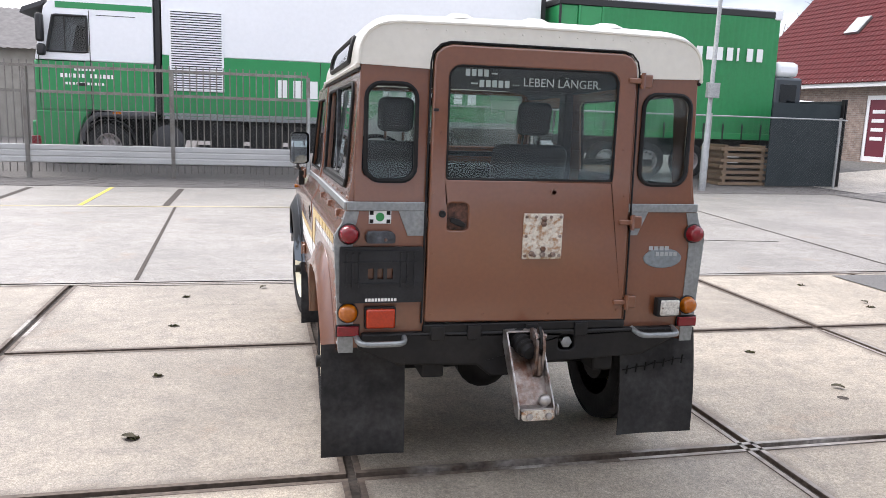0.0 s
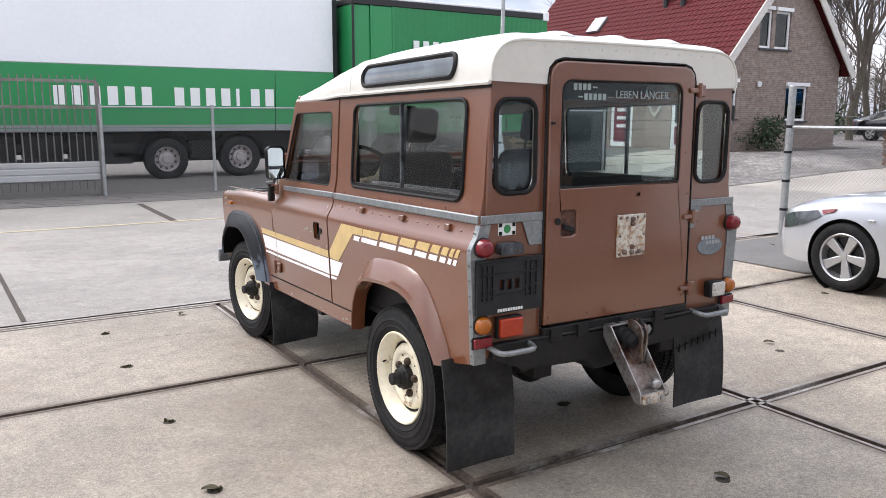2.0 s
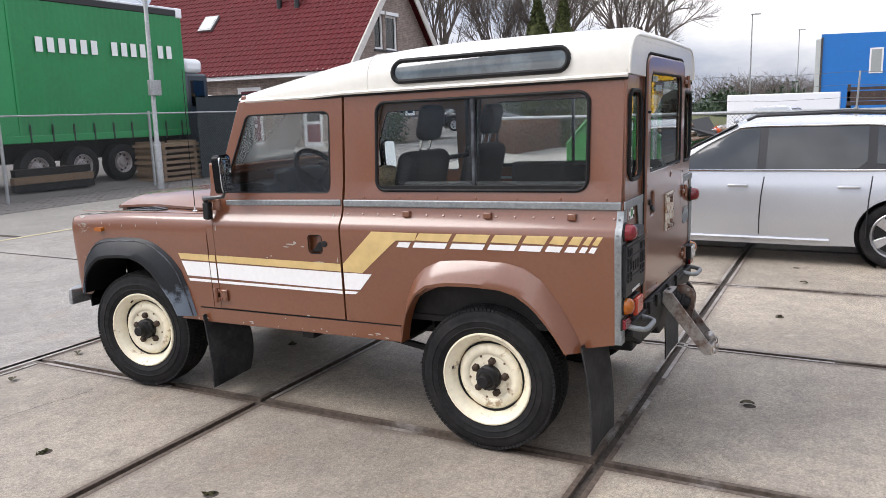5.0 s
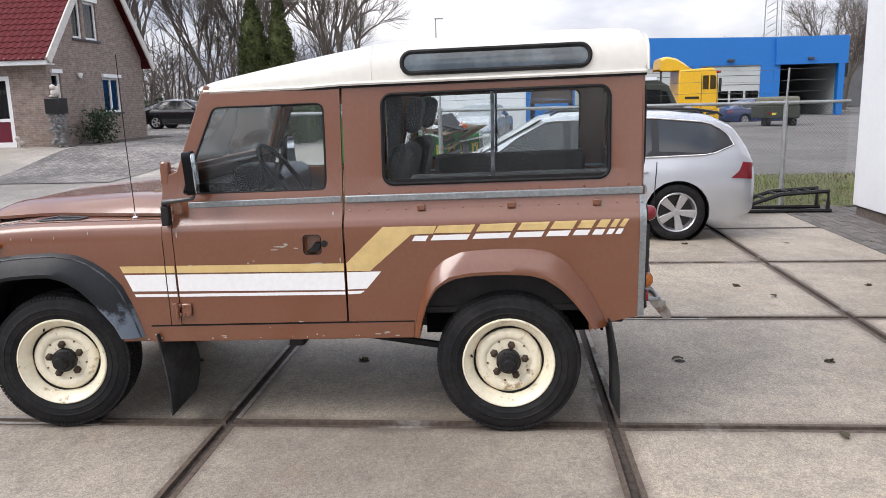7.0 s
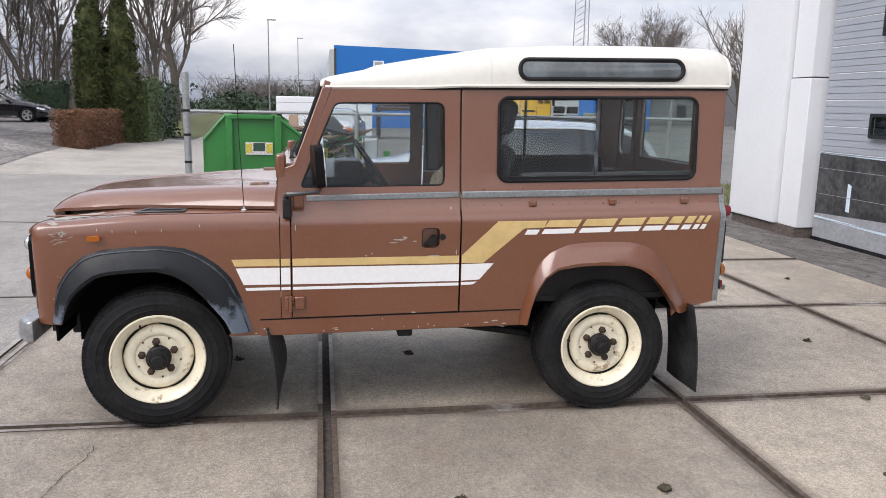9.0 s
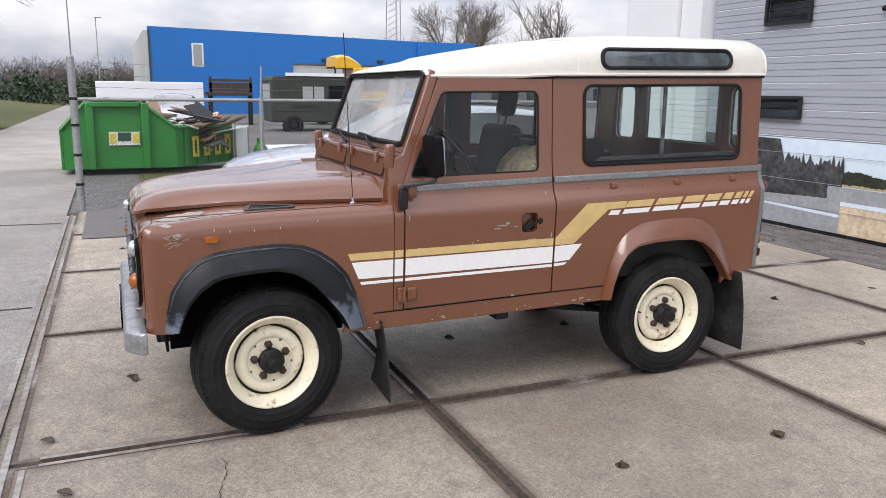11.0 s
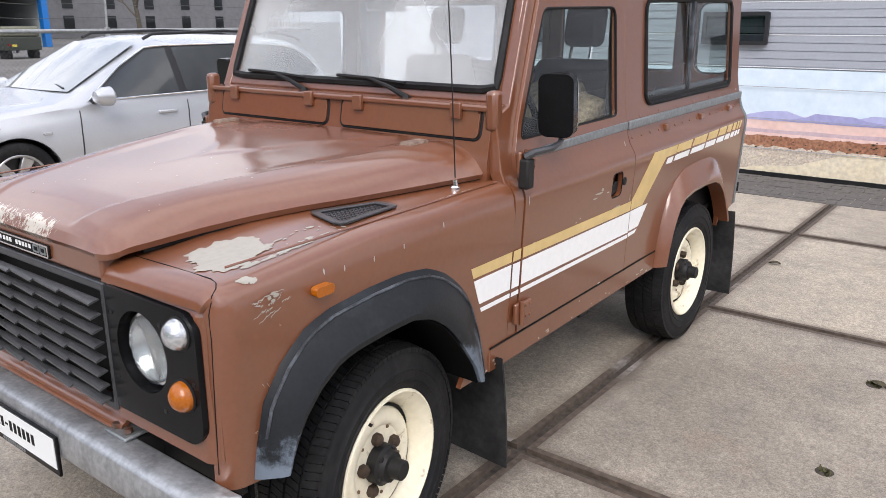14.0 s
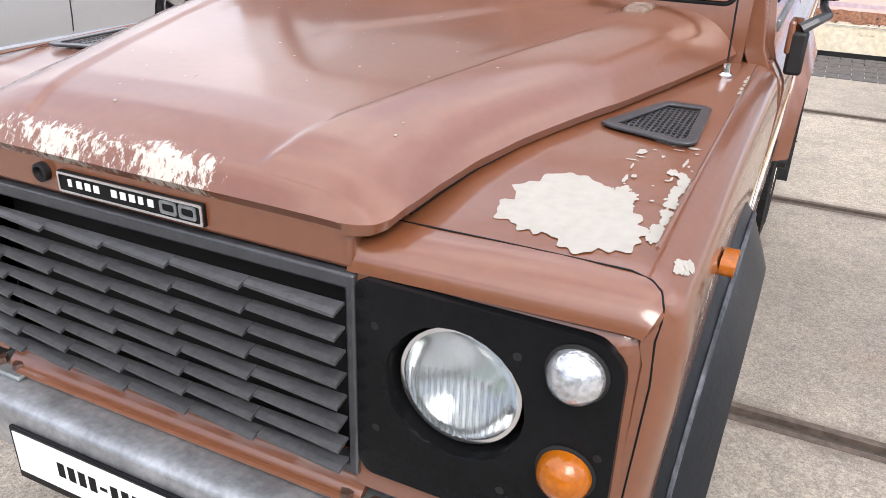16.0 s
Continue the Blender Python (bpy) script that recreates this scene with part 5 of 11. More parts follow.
# wing-top vent grille, both sides
for sx in (1, -1):
    out = [(0.578, 2.40), (0.585, 2.375), (0.648, 2.212), (0.660, 2.20), (0.728, 2.205), (0.738, 2.22), (0.747, 2.43), (0.738, 2.447), (0.715, 2.45), (0.60, 2.415)]
    v = cp("wing_vent", sheet(out, [[(0.605, 2.392), (0.662, 2.226), (0.72, 2.226), (0.728, 2.42), (0.715, 2.428)]], lambda u, q, sx=sx: (sx * -u, q, 1.1278), 0.006), M_GRILLE, label="black plastic wing-top vent grille", bevel=0.002)
    bm = bmesh.new()
    for k in range(13):
        y = 2.232 + 0.015 * k
        w0 = interp(y, (2.22, 2.40, 2.43), (0.66, 0.602, 0.70))
        box(bm, min(sx * -w0, sx * -0.726), max(sx * -w0, sx * -0.726), y, y + 0.0035, 1.1255, 1.1278)
    for k in range(12):
        u = 0.612 + 0.0095 * k
        y0 = interp(u, (0.602, 0.66, 0.73), (2.39, 2.226, 2.226))
        box(bm, sx * -u - 0.0016, sx * -u + 0.0016, y0, interp(u, (0.602, 0.715, 0.73), (2.395, 2.428, 2.42)), 1.1255, 1.1276)
    part("vent_mesh", lean(bm), M_GRILLE, v, smooth=0)
    part("vent_floor", lean(sheet([(0.605, 2.392), (0.662, 2.226), (0.72, 2.226), (0.728, 2.42), (0.715, 2.428)], (), lambda u, q, sx=sx: (sx * -u, q, 1.1256))), M_BLACKPRINT, v)

# antenna on the wing
ant = cp("antenna", lathe(bmesh.new(), (-0.72, 1.915, 1.124), (0, 0, 1), [(0, 0.017), (0.006, 0.017), (0.012, 0.009), (0.03, 0.007)], 14), M_CHROME)
part("rod", lean(tube(bmesh.new(), ((-0.72, 1.915, 1.16), (-0.715, 1.93, 1.5), (-0.70, 1.945, 1.95)), 0.0022, 6)), M_BLACKSTEEL, ant)

# scuttle, bulkhead and windscreen
WB, WT = (1.654, 1.366), (1.502, 1.782)


def screen_pt(u, v, off=0.0):
    """u across, v from 0 at the scuttle to 1 at the roof."""
    y, z = WB[0] + (WT[0] - WB[0]) * v, WB[1] + (WT[1] - WB[1]) * v
    return (u, y + off * 0.89, z + off * 0.45)


cp("scuttle", sheet(rounded(-0.735, 0.735, 1.12, 1.358, [0, 0, 0.02, 0.02]), (), lambda u, v: (u, 1.762 - 0.03 * smoothstep(1.16, 1.36, v), v), 0.03, cuts_v=(1.17, 1.22, 1.27, 1.32)), M_PAINT)
cp("scuttle_top", boxes((-0.735, 0.735, 1.61, 1.748, 1.346, 1.366)), M_PAINT, bevel=0.006)
for sx in (1, -1):
    u0, u1 = (0.02, 0.65) if sx > 0 else (-0.69, -0.06)
    fl = cp("air_vent_flap", sheet(rounded(u0, u1, 1.258, 1.348, 0.02), (), lambda u, v: (u, 1.769 - 0.03 * smoothstep(1.16, 1.36, v), v), 0.014), M_PAINT, label="hinged brown air vent flap below the windscreen", bevel=0.004)
    part("seal", lean(rim_of(rounded(u0 - 0.006, u1 + 0.006, 1.252, 1.354, 0.024), lambda u, v: (u, 1.760 - 0.03 * smoothstep(1.16, 1.36, v), v), 0.006)), M_RUBBER, fl)
    for hx in (u0 + 0.09, u1 - 0.09):
        part("hinge", lean(boxes((hx - 0.022, hx + 0.022, 1.742, 1.760, 1.318, 1.372))), M_PAINT, fl, bevel=0.004)
fr_out = [(-0.74, 0.0), (0.74, 0.0), (0.712, 1.0), (-0.712, 1.0)]
glass_loop = [(-0.688, 0.115), (-0.684, 0.097), (-0.670, 0.09), (0.670, 0.09), (0.684, 0.097), (0.688, 0.115), (0.668, 0.925), (0.661, 0.948), (0.645, 0.958), (-0.645, 0.958), (-0.661, 0.948), (-0.668, 0.925)]
cp("windscreen_frame", sheet(fr_out, [glass_loop], lambda u, v: screen_pt(u, v, 0.0), 0.035), M_PAINT, bevel=0.006)
ws = cp("windscreen", sheet(glass_loop, (), lambda u, v: screen_pt(u, v, -0.012), 0.005), M_WINDSCREEN, label="flat hazy windscreen with black rubber seal")
ws.visible_shadow = False
part("seal", lean(rim_of(resample(glass_loop + glass_loop[:1], 60)[:-1], lambda u, v: screen_pt(u, v, 0.004), 0.015)), M_RUBBER, ws)
for sx in (1, -1):
    cp("windscreen_hinge", boxes((sx * 0.735 - 0.022, sx * 0.735 + 0.022, 1.700, 1.750, 1.285, 1.415)), M_PAINT, bevel=0.014)
    px = -0.33 if sx > 0 else 0.20
    wp = cp("wiper", tube(bmesh.new(), [screen_pt(px, -0.03, 0.03), screen_pt(px + 0.09, 0.04, 0.045), screen_pt(px + 0.20, 0.105, 0.035)], [0.012, 0.008, 0.005], 8), M_BLACKSTEEL, label="black windscreen wiper")
    part("blade", lean(tube(bmesh.new(), [screen_pt(px + 0.03, 0.09, 0.018), screen_pt(px + 0.20, 0.115, 0.022), screen_pt(px + 0.38, 0.13, 0.018)], 0.007, 6)), M_RUBBER, wp)
    part("spindle", lean(lathe(bmesh.new(), screen_pt(px, -0.04, -0.01), (0, 0.9, 0.44), [(0, 0.017), (0.05, 0.015), (0.055, 0.0)], 10)), M_BLACKSTEEL, wp)
    cp("bonnet_hinge", boxes((sx * 0.50 - 0.028, sx * 0.50 + 0.028, 1.80, 1.90, 1.228, 1.249)), M_RUSTBROWN, bevel=0.009)
    cp("a_pillar", sheet([(1.748, 1.10), (1.672, 1.10), (1.672, 1.20), (1.468, 1.745), (1.513, 1.745), (1.66, 1.362), (1.738, 1.335)], (), lambda y, z, sx=sx: (sx * -(side_x(z) - 0.012), y, z), 0.045, cuts_v=(1.16, 1.22, 1.3)), M_PAINT, bevel=0.004)

# doors with frames, glass, handles and hinges
def rounded_poly(pts, radii, n=5):
    """A polygon whose corners are drawn as soft curves."""
    out = []
    for i, (p, r) in enumerate(zip(pts, radii)):
        p = Vector(p)
        a, b = (Vector(pts[i - 1]) - p).normalized() * r + p, (Vector(pts[(i + 1) % len(pts)]) - p).normalized() * r + p
        for k in range(n + 1):
            t = k / n
            out.append(tuple(a * (1 - t) ** 2 + p * 2 * t * (1 - t) + b * t * t))
    return out


DOOR = [(0.812, 0.578), (1.675, 0.578), (1.675, 1.20), (1.66, 1.235), (1.468, 1.735), (0.812, 1.735)]
DWIN = rounded_poly(((0.895, 1.247), (1.628, 1.247), (1.450, 1.668), (0.895, 1.668)), (0.030, 0.022, 0.032, 0.045))
HANDLE = rounded(0.922, 1.012, 0.93, 1.03, 0.02)
for sx in (1, -1):
    put = lambda y, z, sx=sx: (sx * -(side_x(z) + 0.003), y, z)
    cuts = (0.60, 0.80, 0.95, 1.02, 1.055, 1.08, 1.10, 1.125, 1.16, 1.22, 1.30, 1.5)
    dr = cp("door", sheet(DOOR, [DWIN, HANDLE], put, 0.022, cuts_v=cuts), M_PAINT, label="brown front door with galvanised waist strip", bevel=0.003)
    pane = part("window", lean(sheet(DWIN, (), lambda y, z, sx=sx: (sx * -(side_x(z) - 0.012), y, z), 0.004, cuts_v=(1.30,))), M_SIDEGLASS, dr, "clear side window")
    pane.visible_shadow = False
    part("window_seal", lean(rim_of(DWIN, lambda y, z, sx=sx: (sx * -(side_x(z) - 0.001), y, z), 0.006)), M_RUBBER, dr)
    part("waist_strip", lean(sheet([(0.818, 1.182), (1.60, 1.176), (1.60, 1.206), (0.818, 1.214)], (), lambda y, z, sx=sx: (sx * -(side_x(1.2) + 0.010), y, z), 0.012)), M_GALV, dr, bevel=0.004)
    hd = part("handle_recess", lean(boxes((sx * -0.790 - 0.006, sx * -0.790 + 0.006, 0.91, 1.024, 0.918, 1.042))), M_PAINT, dr, "brown recess behind the door handle")
    part("recess_rim", lean(rim_of(HANDLE, lambda y, z, sx=sx: (sx * -(side_x(z) + 0.002), y, z), 0.0022)), M_BLACKPRINT, dr)
    part("lever", lean(sheet([(0.926, 0.985), (0.935, 0.948), (0.985, 0.934), (1.0, 0.945), (0.975, 0.965), (0.955, 0.99)], (), lambda y, z, sx=sx: (sx * -0.818, y, z), 0.012, face=(-sx, 0, 0))), M_BLACKSTEEL, dr, "black door lever", bevel=0.003)
    part("lock", lean(lathe(bmesh.new(), (sx * -0.825, 0.905, 0.985), (sx * -1, 0, 0), [(0, 0.017), (0.012, 0.017), (0.014, 0.012), (0.012, 0.0)], 14)), M_BLACKSTEEL, dr)
    for hz, mt in ((0.658, M_PAINT), (1.185, M_PAINT)):
        hg = part("hinge", lean(boxes((sx * -0.826 - 0.008, sx * -0.826 + 0.008, 1.612, 1.664, hz - 0.034, hz + 0.034), (sx * -0.828 - 0.008, sx * -0.828 + 0.008, 1.664, 1.682, hz - 0.034, hz - 0.012), (sx * -0.828 - 0.008, sx * -0.828 + 0.008, 1.664, 1.682, hz + 0.012, hz + 0.034), (sx * -0.826 - 0.008, sx * -0.826 + 0.008, 1.690, 1.715, hz - 0.038, hz + 0.038))), mt, dr, bevel=0.006)
        part("hinge_pin", lean(tube(bmesh.new(), ((sx * -0.838, 1.684, hz - 0.042), (sx * -0.838, 1.684, hz + 0.042)), 0.009, 8)), mt, dr)
        for by in (1.625, 1.65):
            for bz in (-0.02, 0.02):
                part("bolt", lean(lathe(bmesh.new(), (sx * -0.834, by, hz + bz), (sx * -1, 0, 0), [(0, 0.007), (0.004, 0.006), (0.005, 0)], 8)), mt, dr)
    mput = lambda u, z, sx=sx: (sx * -(u - 0.028), 1.54 - 0.20 * (u - 0.90) + 0.07 * (z - 1.357), z)
    mi = cp("door_mirror", sheet(rounded(0.838, 0.958, 1.252, 1.462, 0.03), (), lambda u, z: Vector(mput(u, z)) + Vector((0, 0.022, 0)), 0.042, face=(0, 1, 0)), M_PLASTIC, label="large black door mirror", bevel=0.016, segs=3)
    part("mirror_glass", lean(sheet(rounded(0.846, 0.950, 1.260, 1.454, 0.024), (), lambda u, z: Vector(mput(u, z)) + Vector((0, -0.0265, 0)), 0.004, face=(0, -1, 0))), M_MIRROR, mi, "mirror glass facing backwards")
    part("mirror_arm", lean(tube(bmesh.new(), ((sx * -0.845, 1.70, 1.205), (sx * -0.87, 1.69, 1.222), (sx * -0.895, 1.62, 1.228), (sx * -0.88, 1.535, 1.235), (sx * -0.875, 1.522, 1.27)), [0.015, 0.013, 0.011, 0.010, 0.009], 8)), M_GRILLE, mi)
    part("mirror_bracket", lean(boxes((sx * -0.845 - 0.02, sx * -0.845 + 0.02, 1.672, 1.715, 1.10, 1.20))), M_BLACKSTEEL, mi, bevel=0.008)
scr = [flake(1.13, 0.975, 0.03, 0.004, 601, 0.8, 30), flake(1.10, 0.985, 0.012, 0.006, 602, 0.7, 20), flake(1.16, 0.96, 0.02, 0.003, 603, 0.7, 20), flake(0.95, 0.885, 0.03, 0.004, 604, 0.7, 20), flake(1.05, 0.965, 0.012, 0.003, 605, 0.5, 14), flake(1.3, 0.895, 0.006, 0.003, 606, 0.5, 12), flake(1.05, 0.582, 0.012, 0.004, 607, 0.6, 14), flake(1.27, 0.905, 0.006, 0.003, 608, 0.6, 12), flake(0.86, 1.13, 0.004, 0.010, 609, 0.6, 12), flake(0.83, 0.90, 0.003, 0.014, 610, 0.7, 14), flake(1.655, 1.05, 0.003, 0.016, 611, 0.7, 14), flake(1.60, 0.89, 0.010, 0.003, 612, 0.7, 12)]
chips = [flake(0.55 + 1.35 * rr.random(), 0.50 + 0.06 * rr.random() ** 2, 0.003 + 0.014 * rr.random() ** 2, 0.002 + 0.003 * rr.random(), 700 + k, 0.7, 14) for k in range(18)]
primer_on("sill_chip", chips, lambda y, z: (-(side_x(z) + 0.0052), y, z), next(o for o in car.children if o.name.startswith("sill")), "cream chips in the brown paint")
primer_on("paint_chip", scr, lambda y, z: (-(side_x(z) + 0.0045), y, z), next(o for o in car.children if o.name.startswith("door")), "cream scratches in the brown paint")

# upper rear side panels with windows
SWIN = rounded(-0.49, 0.605, 1.262, 1.695, 0.05)
for sx in (1, -1):
    up = cp("rear_side_upper_panel", sheet([(-0.645, 1.20), (0.803, 1.20), (0.803, 1.74), (-0.645, 1.765)], [SWIN], lambda y, z, sx=sx: (sx * -(side_x(z) - 0.002), y, z), 0.02, cuts_v=(1.22, 1.30)), M_PAINT, bevel=0.003)
    for y0, y1, off in ((-0.485, 0.085, 0.010), (0.055, 0.60, 0.018)):
        pn = cp("sliding_window", sheet(rounded(y0, y1, 1.268, 1.69, 0.03), (), lambda y, z, sx=sx, off=off: (sx * -(side_x(z) - off), y, z), 0.004), M_SIDEGLASS, label="sliding rear side window")
        pn.visible_shadow = False
    cp("window_seal", rim_of(SWIN, lambda y, z, sx=sx: (sx * -(side_x(z) + 0.002), y, z), 0.009), M_RUBBER)
    cp("window_divider", boxes((sx * -0.752 - 0.01, sx * -0.752 + 0.01, 0.060, 0.077, 1.27, 1.69)), M_SCUFF, bevel=0.003)
    cp("window_channel", boxes((sx * -0.762 - 0.01, sx * -0.762 + 0.01, -0.48, 0.59, 1.262, 1.285)), M_BLACKSTEEL)
    cp("waist_capping", sheet([(-0.648, 1.178), (0.80, 1.178), (0.80, 1.214), (-0.648, 1.214)], (), lambda y, z, sx=sx: (sx * -(side_x(1.2) + 0.012), y, z), 0.016), M_GALV, label="galvanised waist capping", bevel=0.005)
    for hy in (-0.43, -0.02, 0.42):
        cp("roof_clip", boxes((sx * -0.80 - 0.012, sx * -0.80 + 0.012, hy - 0.02, hy + 0.02, 1.132, 1.162)), M_PAINT, bevel=0.005)
    bm = bmesh.new()
    for k in range(7):
        for z in (1.225, 1.735):
            lathe(bm, (sx * -(side_x(z) - 0.001), -0.58 + 0.21 * k, z), (sx * -1, 0, 0), [(0, 0.0065), (0.003, 0.005), (0.0035, 0)], 8)
    for k in range(16):
        lathe(bm, (sx * -(side_x(1.142)), -0.62 + 0.093 * k, 1.142), (sx * -1, 0, 0.6), [(0, 0.006), (0.003, 0.005), (0.0035, 0)], 8)
    cp("rivets", bm, M_PAINT)["kind"] = "stuff"

# roof: lofted shell with rounded shoulders and gutter
RY = [1.525, 1.515, 1.48, 1.38, 1.2, 0.9, 0.65, 0.4, 0.2, -0.1, -0.4, -0.60, -0.645, -0.665]
RTOP = [1.782, 1.792, 1.806, 1.826, 1.860, 1.910, 1.951, 1.968, 1.974, 1.976, 1.975, 1.970, 1.958, 1.935]
RGUT = 1.752


def roof_section(y, top, inset=0.0):
    """Points across the roof from the left gutter over the crown to the right gutter."""
    gut = RGUT + (0.0 if y > 0.8 else 0.008)
    half = 0.748 - (0.036 * smoothstep(0.8, 1.5, y))
    pts = []
    h = top - gut
    n = 14
    for i in range(n + 1):
        a = math.pi / 2 * i / n
        c, s = math.cos(a), math.sin(a)
        flat = 0.50 if y < 1.3 else 0.50 - 0.05 * smoothstep(1.3, 1.5, y)
        x = flat + (half - flat) * c ** (0.55 if y < 1.2 else 0.8)
        z = gut + h * (s ** 0.75) * 0.97
        pts.append((-x + inset, z - inset * 0.5))
    mid = [(-0.36, gut + h * 0.985), (-0.2, gut + h * 0.995), (0.0, gut + h)]
    left = pts + mid
    return left + [(-x, z) for x, z in reversed(left[:-1])]


def on_roof_side(y, z):
    """Where the roof skin lies at that height, on the left side."""
    top = interp(-y, [-v for v in RY], RTOP)
    sec = roof_section(y, top)[:15]
    return interp(z, [p[1] for p in sec], [-p[0] for p in sec])


bm = bmesh.new()
rows = []
for y, top in zip(RY, RTOP):
    rows.append([bm.verts.new((x, y, z)) for x, z in roof_section(y, top)])
for p, q in zip(rows, rows[1:]):
    for i in range(len(p) - 1):
        bm.faces.new((p[i], p[i + 1], q[i + 1], q[i]))
roof = cp("roof", bm, M_CREAM, label="cream painted roof with skylight windows", smooth=40)
# rear end of the roof with the opening for the back door
tail = [(x, z) for x, z in roof_section(-0.665, 1.935)]
door_arc = [(0.437, 1.752), (0.437, 1.80), (0.425, 1.832), (0.40, 1.856), (0.365, 1.866), (-0.375, 1.866), (-0.41, 1.856), (-0.44, 1.832), (-0.452, 1.80), (-0.452, 1.752)]
cp("roof_rear_panel", sheet(tail + door_arc, (), lambda u, v: (u, -0.668, v), 0.02), M_CREAM)
cp("roof_edge_trim", tube(bmesh.new(), [(x, -0.667, z) for x, z in tail], 0.007, 6), M_CREAM)
cp("roof_front_panel", sheet([(x, z) for x, z in roof_section(1.525, 1.782)] + [(0.705, 1.748), (0.655, 1.777), (-0.655, 1.777), (-0.705, 1.748)], (), lambda u, v: (u, 1.522, v), 0.012), M_CREAM)
for sx in (1, -1):
    cp("gutter", tube(bmesh.new(), [(sx * -(0.752 - 0.036 * smoothstep(0.8, 1.5, y)), y, RGUT - 0.006 + (0.0 if y > 0.8 else 0.008)) for y in (1.5, 1.3, 1.0, 0.8, 0.3, -0.3, -0.66)], 0.010, 6), M_CREAM)
    cp("gutter_seal", tube(bmesh.new(), [(sx * -(0.745 - 0.036 * smoothstep(0.8, 1.5, y)), y, RGUT - 0.018 + (0.0 if y > 0.8 else 0.008)) for y in (1.5, 1.3, 1.0, 0.8, 0.3, -0.3, -0.66)], 0.008, 5), M_RUBBER)
    alp = rounded(-0.40, 0.505, 1.788, 1.892, 0.048)
    sky = cp("roof_side_window", sheet(rounded(-0.385, 0.49, 1.80, 1.88, 0.038), (), lambda y, z, sx=sx: (sx * -(on_roof_side(y, z) + 0.004), y, z), 0.006, cuts_v=(1.82, 1.84, 1.86)), M_SKYLIGHT, label="dark curved skylight in the roof side")
    part("seal", lean(rim_of(rounded(-0.395, 0.50, 1.79, 1.89, 0.046), lambda y, z, sx=sx: (sx * -(on_roof_side(y, z) + 0.004), y, z), 0.012)), M_RUBBER, sky)
    bm = bmesh.new()
    seam = [(sx * p[0], 0.652, p[1] + 0.001) for p in roof_section(0.652, 1.952)[:18]]
    tube(bm, seam, 0.0025, 4)
    cp("roof_seam", bm, M_CREAM)
for rx in (-0.33, 0.0, 0.33):
    bm = bmesh.new()
    prev = None
    for y in (1.30, 1.22, 1.0, 0.6, 0.2, -0.3, -0.58, -0.64):
        z = interp(-y, [-v for v in RY], RTOP) - 0.004
        lift = 0.018 if -0.6 < y < 1.25 else 0.004
        ring = [bm.verts.new((rx + dx, y, z + (lift if abs(dx) < 0.035 else 0))) for dx in (-0.06, -0.03, 0.03, 0.06)]
        if prev:
            for i in range(3):
                bm.faces.new((prev[i], prev[i + 1], ring[i + 1], ring[i]))
        prev = ring
    cp("roof_rib", bm, M_CREAM)
bm = bmesh.new()
for k in range(15):
    lathe(bm, (-0.56 + 0.08 * k, -0.672, 1.905), (0, -1, 0), [(0, 0.004), (0.002, 0.003), (0.0025, 0)], 6)
cp("roof_rivets", bm, M_CREAM)["kind"] = "stuff"

